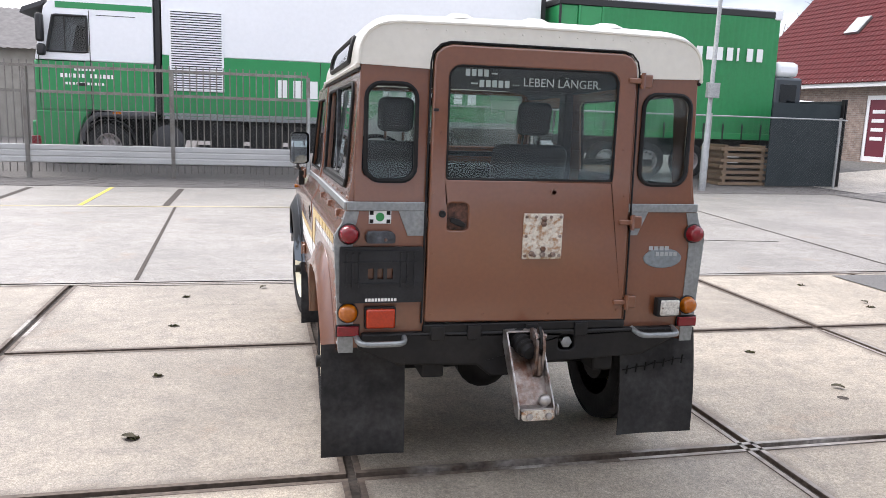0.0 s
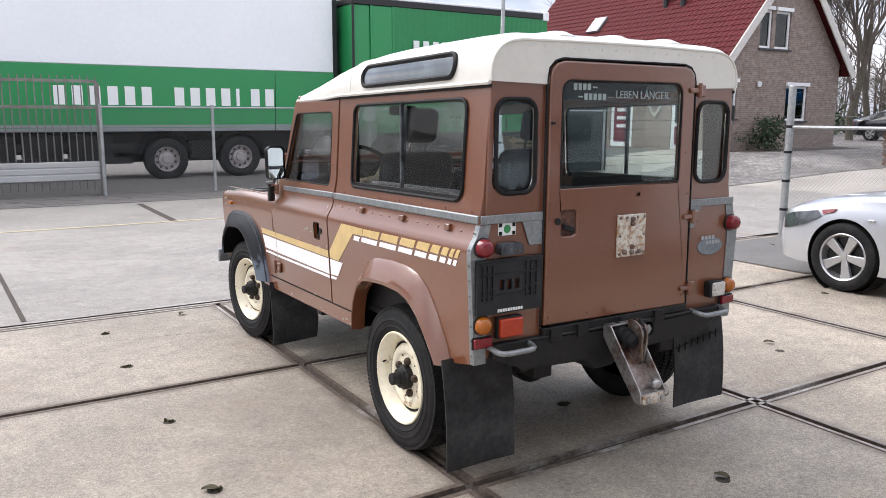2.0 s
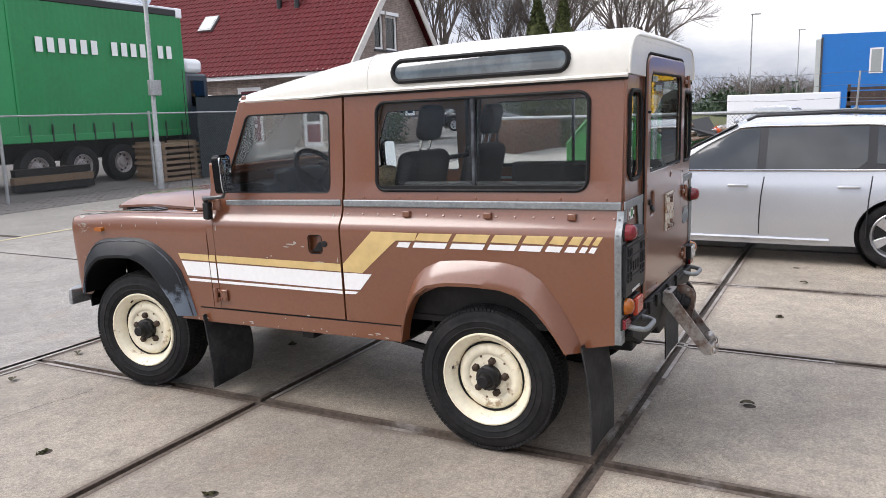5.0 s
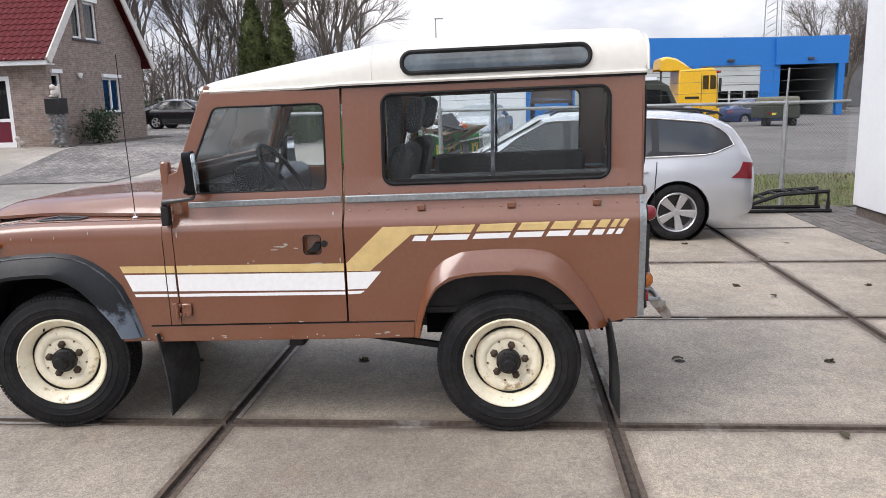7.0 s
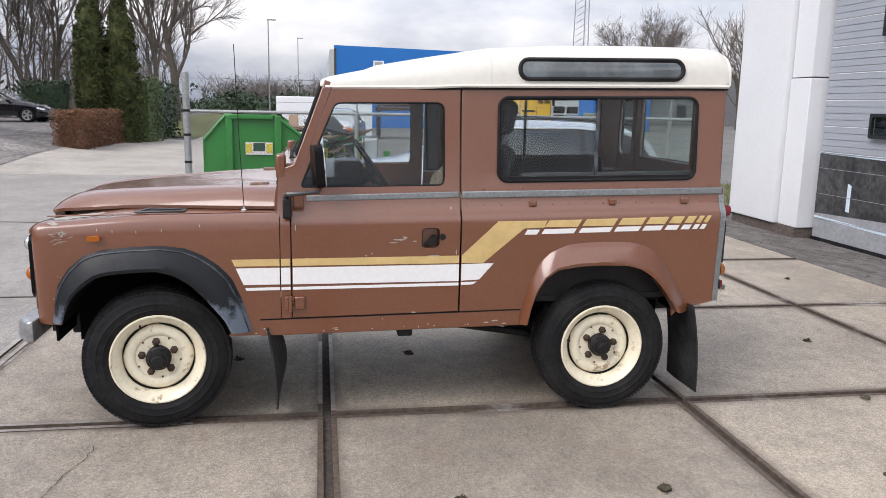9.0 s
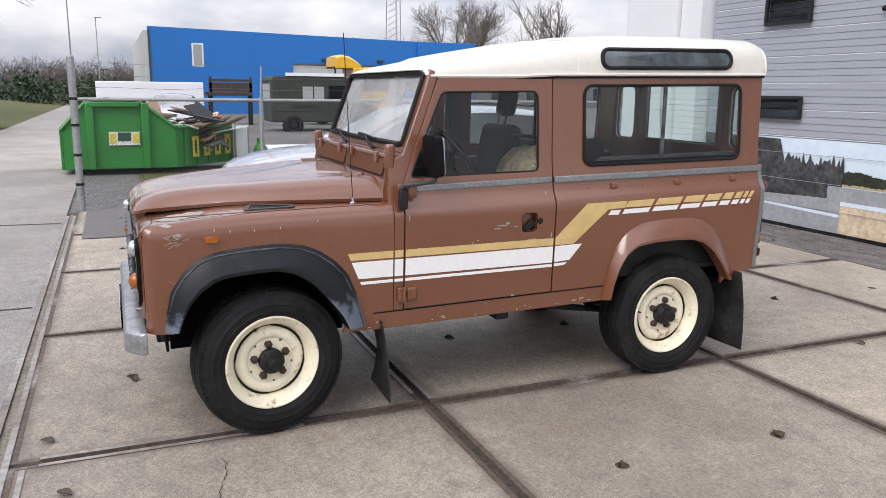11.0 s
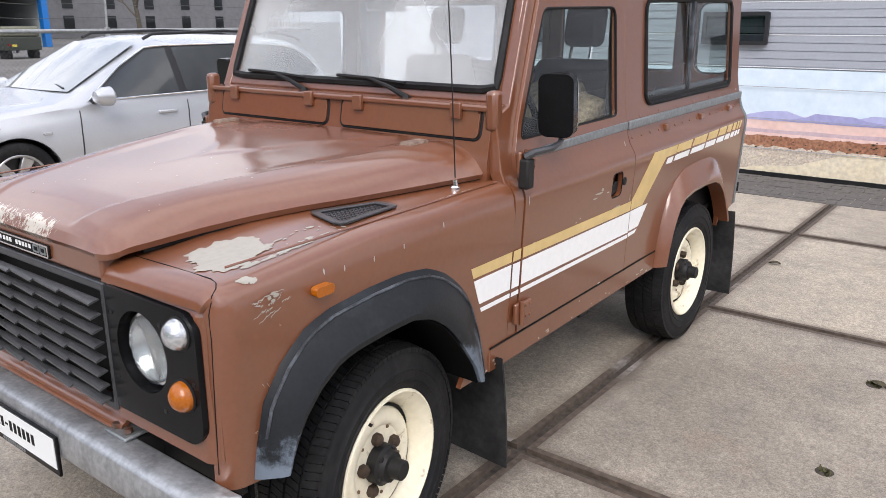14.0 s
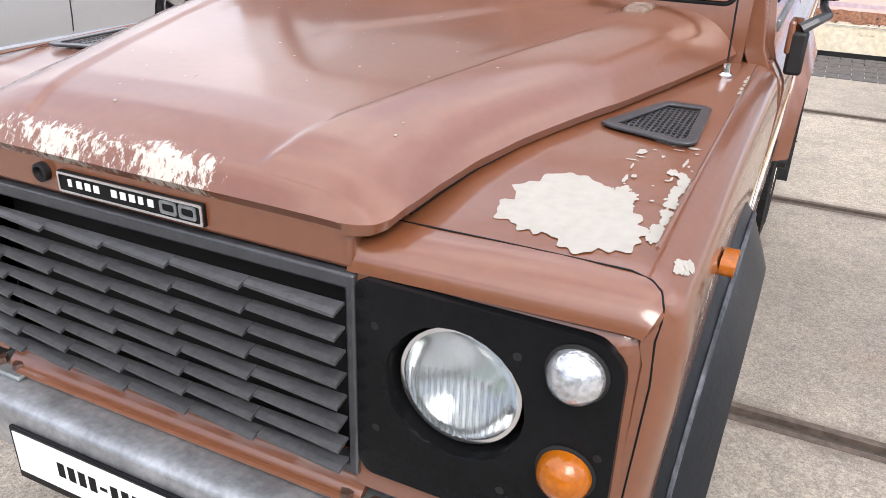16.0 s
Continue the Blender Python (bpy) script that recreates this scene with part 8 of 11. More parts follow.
cp("rear_view_mirror", boxes((-0.10, 0.10, 1.40, 1.43, 1.66, 1.72)), M_PLASTIC, bevel=0.01)


# ---- silver estate car ----
M_SILVER = material("silver_metallic_paint", (0.52, 0.535, 0.56), rough=0.26, metal=0.5, grain=0.03, grain_scale=80, coat=0.6)
M_DARKPAINT = material("black_car_paint", (0.006, 0.007, 0.010), rough=0.2, coat=0.8, grain=0.05, grain_scale=50)
M_ALLOY = material("silver_alloy", (0.55, 0.55, 0.56), rough=0.3, metal=0.8, grain=0.05)
M_TRIM = material("black_trim", (0.012, 0.012, 0.013), rough=0.4)


M_CARGLASS = material("dark_car_glass", (0.028, 0.032, 0.034), rough=0.05, coat=0.5, grain=0.3, grain_scale=2)


def cut_round(ob, places):
    """Cut round wheel openings through the sides of a car body."""
    bm = bmesh.new()
    for x, y in places:
        lathe(bm, (x - 0.26, y, 0.33), (1, 0, 0), [(0.0, 0.368), (0.52, 0.368)], 40)
    bmesh.ops.recalc_face_normals(bm, faces=bm.faces)
    me = bpy.data.meshes.new("opening")
    bm.to_mesh(me)
    bm.free()
    tool = bpy.data.objects.new("opening", me)
    scene.collection.objects.link(tool)
    tool.matrix_basis = ob.parent.matrix_basis
    mod = ob.modifiers.new("cut", "BOOLEAN")
    mod.operation, mod.solver, mod.object = "DIFFERENCE", "EXACT", tool
    dg = bpy.context.evaluated_depsgraph_get()
    done = bpy.data.meshes.new_from_object(ob.evaluated_get(dg))
    ob.modifiers.clear()
    ob.data = done
    done.set_sharp_from_angle(angle=radians(38))
    bpy.data.objects.remove(tool)


def road_car(name, label, at, rz, paint, st):
    """A road car pointing along +y, with its front axle at the origin. st: stations (y, sill, belt, roof, width, roof width)."""
    root = thing(name, label, "car", at=at, rz=rz)
    ys_ = [s[0] for s in st["stations"]]
    col = lambda k: [s[k] for s in st["stations"]]
    f_ = lambda y, k: interp(y, ys_, col(k))

    def half(y, z):
        belt, top, w, wr, sill = f_(y, 2), f_(y, 3), f_(y, 4), f_(y, 5), f_(y, 1)
        if z <= belt:
            t = (z - sill) / max(0.01, belt - sill)
            return w * (0.955 + 0.045 * math.sin(math.pi * min(1, max(0, t * 0.9 + 0.08)))) - 0.02 * max(0, t - 0.85) / 0.15
        t = min(1.0, (z - belt) / max(0.02, top - belt))
        w0 = w * 0.965 - 0.02
        return w0 + (wr - w0) * (t ** 1.15) if t < 0.86 else (w0 + (wr - w0) * (0.86 ** 1.15)) * (1 - 0.30 * ((t - 0.86) / 0.14) ** 2)

    bm = bmesh.new()
    rows = []
    fine = []
    for a, b in zip(ys_, ys_[1:]):
        n = max(1, int((b - a) / 0.07))
        fine += [a + (b - a) * i / n for i in range(n)]
    fine.append(ys_[-1])
    for y in fine:
        sill, belt, top = f_(y, 1), f_(y, 2), f_(y, 3)
        zs = [sill + (belt - sill) * i / 10 for i in range(10)] + [belt + (top - belt) * i / 9 for i in range(9)]
        left = [(-half(y, z), y, z) for z in zs] + [(-half(y, top) * k, y, top + 0.02 * (1 - k * k)) for k in (0.9, 0.6, 0.3)]
        sec = left + [(0, y, top + 0.02)] + [(-x, yy, z) for x, yy, z in reversed(left)]
        row = []
        for x, yy, z in sec:
            row.append(bm.verts.new((x, yy, z)))
        rows.append(row)
    for p, q in zip(rows, rows[1:]):
        for i in range(len(p) - 1):
            bm.faces.new((p[i], p[i + 1], q[i + 1], q[i]))
    for p, q in zip(rows, rows[1:]):
        bm.faces.new((p[-1], p[0], q[0], q[-1]))
    bm.faces.new(rows[0]), bm.faces.new(rows[-1])
    body = part("body", bm, paint, root, smooth=50)
    cut_round(body, [(sx * 0.86, ay) for sx in (1, -1) for ay in (0.0, -st["base"])])
    for sx in (1, -1):
        for k, loop in enumerate(st["windows"]):
            w = part("side_window", sheet(loop, (), lambda y, z, sx=sx: (sx * -(half(y, z) + 0.011), y, z), 0.006, cuts_u=[c * 0.15 - 4 for c in range(30)], cuts_v=(1.0, 1.1, 1.2, 1.3), face=(-sx, 0, 0)), st.get("glass", M_CARGLASS), root)
        part("window_surround", sheet(st["outline"], (), lambda y, z, sx=sx: (sx * -(half(y, z) + 0.006), y, z), 0.004, cuts_u=[c * 0.15 - 4 for c in range(30)], cuts_v=(1.0, 1.1, 1.2, 1.3), face=(-sx, 0, 0)), M_TRIM, root)
        part("window_trim", rim_of(resample(st["outline"] + st["outline"][:1], 50)[:-1], lambda y, z, sx=sx: (sx * -(half(y, z) + 0.009), y, z), 0.009), M_CHROME if st.get("chrome") else M_TRIM, root)
        for y in st["seams"]:
            part("door_seam", tube(bmesh.new(), [(sx * -(half(y + dy, z) + 0.001), y + dy, z) for z, dy in ((0.30, 0.0), (0.4, 0.0), (0.5, 0.0), (0.6, -0.005), (0.7, -0.01), (0.8, -0.02), (f_(y, 2) - 0.02, -0.03))], 0.006, 5), M_TRIM, root)
        for y in st["handles"]:
            part("door_handle", boxes((sx * -(half(y, 0.80) + 0.012) - 0.012, sx * -(half(y, 0.80) + 0.012) + 0.012, y - 0.10, y + 0.10, 0.785, 0.815)), paint, root, bevel=0.009)
        part("sill_trim", tube(bmesh.new(), [(sx * -(half(y, 0.28) + 0.002), y, 0.26) for y in (-0.45, -1.2, -2.3)], 0.02, 6), paint, root)
        mir = part("door_mirror", lathe(bmesh.new(), (sx * -(st["mirror"][0]), st["mirror"][1] - 0.10, st["mirror"][2]), (0, 1, 0), [(0, 0.07), (0.02, 0.085), (0.10, 0.08), (0.16, 0.05), (0.18, 0.0)], 16), paint, root)
        part("mirror_foot", tube(bmesh.new(), ((sx * -(st["mirror"][0] - 0.18), st["mirror"][1], st["mirror"][2] - 0.06), (sx * -(st["mirror"][0] - 0.04), st["mirror"][1], st["mirror"][2] - 0.03)), 0.02, 6), M_TRIM, root)
        if "rails" in st:
            part("roof_rail", tube(bmesh.new(), [(sx * -0.56, y, z) for y, z in st["rails"]], 0.016, 8), M_TRIM, root)
        for loop, mt, nm in st["lamps"]:
            part(nm, sheet(loop, (), lambda y, z, sx=sx: (sx * -(half(y, z) + 0.014), y, z), 0.010, cuts_u=[c * 0.06 - 4.2 for c in range(85)], face=(-sx, 0, 0)), mt, root)
        for ay in (0.0, -st["base"]):
            w = new("wheel")
            w.parent = root
            w.matrix_basis = pose(sx * -(st["track"]), ay, 0.33, 25, 0, 0 if sx > 0 else 180)
            part("tyre", lathe(bmesh.new(), (0, 0, 0), (1, 0, 0), [(-0.085, 0.225), (-0.10, 0.25), (-0.105, 0.285), (-0.09, 0.318), (-0.06, 0.33), (0.09, 0.33), (0.10, 0.25), (0.085, 0.22)], 40, cap=False), M_TYRE, w)
            part("rim", lathe(bmesh.new(), (0, 0, 0), (1, 0, 0), [(-0.088, 0.232), (-0.094, 0.224), (-0.085, 0.212), (0.0, 0.20), (0.02, 0.10), (0.02, 0.0)], 36, cap=False), M_ALLOY, w)
            part("brake_shadow", lathe(bmesh.new(), (0, 0, 0), (1, 0, 0), [(-0.01, 0.195), (-0.005, 0.0)], 24), M_TRIM, w)
            for k in range(5):
                a = 2 * math.pi * k / 5
                bm = bmesh.new()
                d1, t1 = Vector((0, math.sin(a), math.cos(a))), Vector((0, math.cos(a), -math.sin(a)))
                pts = [(d1 * 0.02 + t1 * 0.028), (d1 * 0.21 + t1 * 0.05), (d1 * 0.21 - t1 * 0.05), (d1 * 0.02 - t1 * 0.028)]
                lo = [bm.verts.new(p + Vector((-0.03, 0, 0))) for p in pts]
                hi = [bm.verts.new(p + Vector((-0.075 + (0.0 if i in (1, 2) else 0.012), 0, 0))) for i, p in enumerate(pts)]
                bm.faces.new(hi)
                for i in range(4):
                    bm.faces.new((lo[i], lo[(i + 1) % 4], hi[(i + 1) % 4], hi[i]))
                part("spoke", bm, M_ALLOY, w, bevel=0.008)
            part("hub_cap", lathe(bmesh.new(), (0, 0, 0), (-1, 0, 0), [(0.03, 0.04), (0.07, 0.035), (0.075, 0.0)], 14), M_ALLOY, w)
            part("arch_liner", lathe(bmesh.new(), (sx * -0.63, ay, 0.33), (sx * -1, 0, 0), [(0.0, 0.0), (0.0, 0.3665), (0.245, 0.3665)], 28, cap=False), M_TRIM, root)
    for nm, p0, p1, w0, w1, mt in st["screens"]:
        bm = bmesh.new()
        n = 8
        rws = []
        for i in range(n + 1):
            t = i / n
            y, z = p0[0] + (p1[0] - p0[0]) * t, p0[1] + (p1[1] - p0[1]) * t
            w = w0 + (w1 - w0) * t
            rws.append([bm.verts.new((w * k / 6, y + (0.05 * (1 - (k / 6) ** 2)) * (1 if p0[0] > p1[0] else -1), z + 0.012)) for k in range(-6, 7)])
        for p, q in zip(rws, rws[1:]):
            for i in range(12):
                bm.faces.new((p[i], p[i + 1], q[i + 1], q[i]))
        part(nm, bm, mt, root)
    return root, half, f_


BELT = 0.93
# pale patchy base colour imitates the sky mirrored in the estate's windscreen
M_PALEGLASS = material("pale_reflecting_glass", (0.30, 0.32, 0.32), rough=0.05, spec=0.8, coat=1.0, coat_rough=0.03, stain=0.6, stain_scale=1.6, stain_color=(0.16, 0.18, 0.18))
M_SMOKELAMP = material("smoked_headlamp", (0.10, 0.105, 0.11), rough=0.1, metal=0.5, grain=0.5, grain_scale=14, coat=1.0)
EST = dict(base=2.886, track=0.80, mirror=(1.0, -0.72, 0.99), chrome=True,
    stations=[(-4.02, 0.42, 0.62, 0.70, 0.70, 0.55), (-3.98, 0.36, 0.88, 0.95, 0.80, 0.60), (-3.90, 0.30, 0.92, 1.08, 0.86, 0.62), (-3.72, 0.26, 0.935, 1.30, 0.895, 0.60), (-3.45, 0.24, 0.94, 1.405, 0.91, 0.585), (-2.9, 0.22, 0.935, 1.455, 0.922, 0.59), (-2.2, 0.20, 0.92, 1.475, 0.922, 0.60), (-1.6, 0.20, 0.91, 1.47, 0.92, 0.60), (-1.35, 0.20, 0.905, 1.43, 0.92, 0.60), (-1.0, 0.20, 0.90, 1.24, 0.918, 0.66), (-0.62, 0.20, 0.895, 1.02, 0.915, 0.76), (-0.40, 0.20, 0.885, 0.945, 0.912, 0.78), (0.0, 0.21, 0.85, 0.912, 0.905, 0.74), (0.3, 0.22, 0.81, 0.872, 0.885, 0.68), (0.52, 0.22, 0.765, 0.825, 0.85, 0.62), (0.66, 0.23, 0.725, 0.782, 0.80, 0.56), (0.75, 0.24, 0.68, 0.738, 0.735, 0.50), (0.81, 0.25, 0.62, 0.685, 0.665, 0.45), (0.85, 0.28, 0.55, 0.615, 0.59, 0.40), (0.875, 0.33, 0.48, 0.54, 0.50, 0.34)],
    windows=[[(-0.72, 0.955), (-1.60, 0.965), (-1.60, 1.375), (-1.40, 1.36), (-1.10, 1.20)], [(-1.68, 0.965), (-2.52, 0.98), (-2.60, 1.05), (-2.60, 1.385), (-1.68, 1.38)], [(-2.68, 1.03), (-3.30, 1.00), (-3.66, 1.10), (-3.58, 1.20), (-3.35, 1.32), (-2.68, 1.38)]],
    outline=[(-0.68, 0.945), (-2.6, 0.965), (-3.35, 0.985), (-3.70, 1.09), (-3.60, 1.22), (-3.35, 1.345), (-2.6, 1.405), (-1.55, 1.395), (-1.38, 1.38), (-1.08, 1.22)],
    seams=[-0.55, -1.64, -2.62], handles=[-1.42, -2.45],
    rails=[(-1.45, 1.46), (-1.55, 1.505), (-2.4, 1.525), (-3.2, 1.49), (-3.5, 1.45), (-3.58, 1.41)],
    lamps=[([(0.82, 0.575), (0.74, 0.655), (0.60, 0.70), (0.30, 0.752), (0.25, 0.70), (0.42, 0.605), (0.66, 0.535), (0.78, 0.53)], M_SMOKELAMP, "headlamp"), ([(0.26, 0.760), (0.10, 0.785), (0.13, 0.752), (0.23, 0.722)], M_RED, "indicator_lamp"), ([(-4.0, 0.70), (-3.62, 0.72), (-3.74, 0.80), (-3.80, 0.90), (-3.97, 0.88)], M_RED, "tail_lamp")],
    screens=[("windscreen", (-0.60, 1.01), (-1.36, 1.415), 0.66, 0.56, M_PALEGLASS)])
squash = lambda y: y if y > -2.9 else -2.9 + (y + 2.9) * 0.80
EST["stations"] = [(squash(q[0]), *q[1:]) for q in EST["stations"]]
EST["windows"] = [[(squash(a), b) for a, b in lp_] for lp_ in EST["windows"]]
EST["outline"] = [(squash(a), b) for a, b in EST["outline"]]
EST["rails"] = [(squash(a), b) for a, b in EST["rails"]]
EST["lamps"] = [([(squash(a), b) for a, b in lp_], mt, nm) for lp_, mt, nm in EST["lamps"]]
estate, half_e, f_e = road_car("estate_car", "silver metallic estate car with roof rails parked by the fence", (5.40, 0.93, 0), 0, M_SILVER, EST)
# nose details: twin oval grilles, lower intake, plate with bars, emblem as a plain disc
nose_y = lambda u, v: 0.908 - 0.30 * u * u - 0.42 * max(0.0, v - 0.53)
for sx in (1, -1):
    part("grille", sheet(rounded(0.022, 0.215, 0.535, 0.685, [0.05, 0.06, 0.07, 0.03]), (), lambda u, v, sx=sx: (sx * u, nose_y(u, v) + 0.012, v), 0.03, face=(0, 1, 0)), M_TRIM, estate, bevel=0.003)
    part("grille_rim", rim_of(rounded(0.016, 0.222, 0.528, 0.692, [0.055, 0.065, 0.075, 0.035]), lambda u, v, sx=sx: (sx * u, nose_y(u, v) + 0.012, v), 0.007), M_CHROME, estate)
    for k in range(7):
        u = 0.046 + 0.024 * k
        part("grille_bar", tube(bmesh.new(), [(sx * u, nose_y(u, v) + 0.014, v) for v in (0.56, 0.61, 0.665)], 0.0022, 5), M_ALLOY, estate)
    part("bonnet_crease", tube(bmesh.new(), [(sx * 0.24, 0.80, 0.694), (sx * 0.33, 0.5, 0.836), (sx * 0.42, 0.2, 0.893), (sx * 0.50, -0.35, 0.944)], 0.006, 5), M_SILVER, estate)
    part("fog_lamp", boxes((sx * 0.50 - 0.07, sx * 0.50 + 0.07, 0.80, 0.848, 0.29, 0.36)), M_TRIM, estate, bevel=0.015)
    part("bumper_seam", tube(bmesh.new(), [(sx * 0.24, 0.862, 0.522), (sx * 0.45, 0.838, 0.515), (sx * 0.62, 0.80, 0.512)], 0.004, 5), M_TRIM, estate)
part("lower_intake", boxes((-0.40, 0.40, 0.82, 0.878, 0.285, 0.385)), M_TRIM, estate, bevel=0.02)
for k in range(3):
    part("intake_bar", boxes((-0.39, 0.39, 0.872, 0.884, 0.300 + 0.027 * k, 0.308 + 0.027 * k)), M_LINER, estate)
npe = part("front_plate", boxes((-0.26, 0.26, 0.868, 0.894, 0.40, 0.505)), M_WHITEPRINT, estate, "white dealer plate with dark bars", bevel=0.003)
for i in range(10):
    part("plate_bar", boxes((0.15 - 0.030 * i - 0.021, 0.15 - 0.030 * i, 0.8942, 0.8952, 0.44, 0.472)), M_BLACKPRINT, npe, smooth=0)
part("emblem", lathe(bmesh.new(), (0, 0.825, 0.70), (0, 0.6, 0.8), [(0, 0.035), (0.008, 0.033), (0.01, 0)], 16), M_ALLOY, estate)
bm = bmesh.new()
tube(bm, [(-0.55, -0.62, 1.045), (-0.25, -0.68, 1.075), (0.05, -0.72, 1.10)], 0.009, 5)
part("wiper", bm, M_TRIM, estate)
part("roof_fin", sheet([(-3.0, 1.47), (-3.25, 1.47), (-3.2, 1.53)], (), lambda u, v: (0.01, u, v), 0.02, face=(1, 0, 0)), M_SILVER, estate)
for sx in (1, -1):
    part("side_repeater", boxes((sx * -0.905 - 0.006, sx * -0.905 + 0.006, -0.30, -0.22, 0.70, 0.72)), M_CLEAR, estate, bevel=0.004)

SED = dict(EST)
SED["stations"] = [(-4.1, 0.45, 0.70, 0.80, 0.72, 0.55), (-4.0, 0.32, 0.92, 0.98, 0.82, 0.62), (-3.6, 0.26, 0.96, 1.04, 0.90, 0.64), (-3.2, 0.24, 0.96, 1.18, 0.93, 0.60), (-2.7, 0.22, 0.95, 1.40, 0.94, 0.58), (-2.1, 0.20, 0.94, 1.47, 0.94, 0.60), (-1.5, 0.20, 0.93, 1.44, 0.94, 0.60), (-1.0, 0.20, 0.92, 1.24, 0.93, 0.66), (-0.6, 0.20, 0.91, 1.03, 0.93, 0.76), (0.0, 0.21, 0.86, 0.90, 0.91, 0.74), (0.5, 0.22, 0.74, 0.80, 0.86, 0.66), (0.85, 0.34, 0.52, 0.6, 0.62, 0.46)]
SED["windows"] = [[(-0.8, 0.97), (-1.7, 0.97), (-1.7, 1.36), (-1.42, 1.34)], [(-1.76, 0.97), (-2.9, 1.0), (-3.0, 1.12), (-2.55, 1.34), (-1.76, 1.37)]]
SED["outline"] = [(-0.72, 0.95), (-3.0, 0.98), (-3.1, 1.12), (-2.6, 1.37), (-1.6, 1.39), (-1.4, 1.37)]
SED["lamps"] = [([(0.74, 0.62), (0.45, 0.70), (0.42, 0.64), (0.70, 0.56)], M_CLEAR, "headlamp"), ([(-4.02, 0.75), (-3.75, 0.78), (-3.75, 0.90), (-4.0, 0.88)], M_RED, "tail_lamp")]
SED["chrome"] = True
SED.pop("rails")
sedan, _, _ = road_car("saloon_car", "glossy black saloon car parked beside the hedge", (35.0, 14.8, ground_z(35.0, 14.8) + 0.03), 176, M_DARKPAINT, SED)

# ---- trucks ----
M_GREEN = material("green_truck_paint", (0.012, 0.25, 0.075), rough=0.35, grain=0.04, grain_scale=20, stain=0.3, stain_scale=1.5, stain_color=(0.02, 0.21, 0.07), coat=0.2)
M_TARP = material("green_curtain_tarp", (0.012, 0.21, 0.065), rough=0.45, grain=0.06, grain_scale=12, stain=0.4, stain_scale=0.9, stain_color=(0.015, 0.16, 0.05), bump=0.4, bump_scale=1.6)
M_TRUCKWHITE = material("white_truck_panel", (0.84, 0.85, 0.87), rough=0.35, grain=0.02, grain_scale=10, stain=0.15, stain_scale=0.7, stain_color=(0.66, 0.68, 0.71), coat=0.2)
t1 = thing("delivery_truck", "white and green box lorry with louvred fridge panel", "truck", at=(0, 16.0, 0.1))
part("box_lower", boxes((-3.33, 6.0, 0.0, 2.5, 1.22, 2.64)), M_GREEN, t1, "green lower half of the box", bevel=0.01)
part("box_upper", boxes((-3.33, 6.0, 0.004, 2.5, 2.644, 4.6)), M_TRUCKWHITE, t1, "white upper half of the box", bevel=0.02)
part("skirt_rail", boxes((-3.3, 6.0, -0.02, 0.05, 1.16, 1.24)), M_GALV, t1, bevel=0.005)
lv = part("louvre_panel", boxes((-3.17, -1.93, -0.03, -0.002, 1.83, 3.68)), M_TRUCKWHITE, t1, "white louvred cooling panel", bevel=0.01)
lme = mesh_from(boxes((-1.14 / 2, 1.14 / 2, -0.05, -0.028, 0, 0.03)), "louvre", M_TRUCKWHITE, 0)
dme = mesh_from(boxes((-1.14 / 2, 1.14 / 2, -0.034, -0.029, 0.03, 0.056)), "louvre_gap", M_TRIM, 0)
for k in range(32):
    hang("louvre", lme, lv, (-2.55, 0, 1.86 + 0.056 * k))
    hang("louvre_gap", dme, lv, (-2.55, 0, 1.86 + 0.056 * k))
rl = random.Random(2)
for k in range(14):
    if k != 6:
        w = 0.30 if k not in (10,) else 0.30
        part("lettering_bar", boxes((-0.67 + 0.369 * k, -0.67 + 0.369 * k + (0.08 if k == 11 else 0.22), -0.008, -0.002, 1.76, 2.18)), M_WHITEPRINT, t1, smooth=0)
part("rear_frame", boxes((6.0, 6.12, 0.0, 2.5, 1.0, 4.6)), M_TRIM, t1)
part("chassis", boxes((-6.0, 5.9, 0.5, 2.0, 0.65, 1.15)), M_BLACKSTEEL, t1)
for zg in (0.42, 0.74):
    part("side_guard", boxes((-2.6, 0.9, 0.03, 0.07, zg, zg + 0.15)), M_BLACKSTEEL, t1)
part("air_tank", lathe(bmesh.new(), (-3.25, 0.02, 0.66), (0, 1, 0), [(0.0, 0.0), (0.0, 0.33), (0.02, 0.36), (0.8, 0.36), (0.8, 0)], 28), M_LINER, t1, "round grey tank end under the box")
CAB_ARCH = [(-5.13, 0.60), (-5.10, 0.85), (-4.98, 1.08), (-4.78, 1.22), (-4.35, 1.22), (-3.53, 1.22)]
part("cab_door", sheet(rounded(-6.02, -5.04, 1.32, 2.40, 0.05), (), lambda u, v: (u, -0.006, v), 0.05, face=(0, -1, 0)), M_GREEN, t1, "green lower half of the cab door", bevel=0.01)
part("cab_side", boxes((-5.02, -3.53, 0.0, 2.45, 1.32, 2.42)), M_GREEN, t1, "green lower half of the cab", bevel=0.02)
part("cab_front", boxes((-6.12, -5.03, 0.03, 2.45, 1.0, 2.42)), M_GREEN, t1, bevel=0.06)
part("front_corner", sheet([(-6.16, 0.42), (-5.26, 0.42), (-5.20, 0.80), (-5.08, 1.10), (-4.96, 1.28), (-6.12, 1.28)], (), lambda u, v: (u, -0.012, v), 0.5, face=(0, -1, 0)), M_GREEN, t1, "green corner panel with step", bevel=0.03)
part("bumper", boxes((-6.2, -6.0, 0.0, 2.45, 0.35, 1.05)), M_GREEN, t1, bevel=0.05)
part("wheel_arch", tube(bmesh.new(), [(u, -0.01, v) for u, v in CAB_ARCH], 0.055, 8), M_LINER, t1, "grey plastic wheel arch edge")
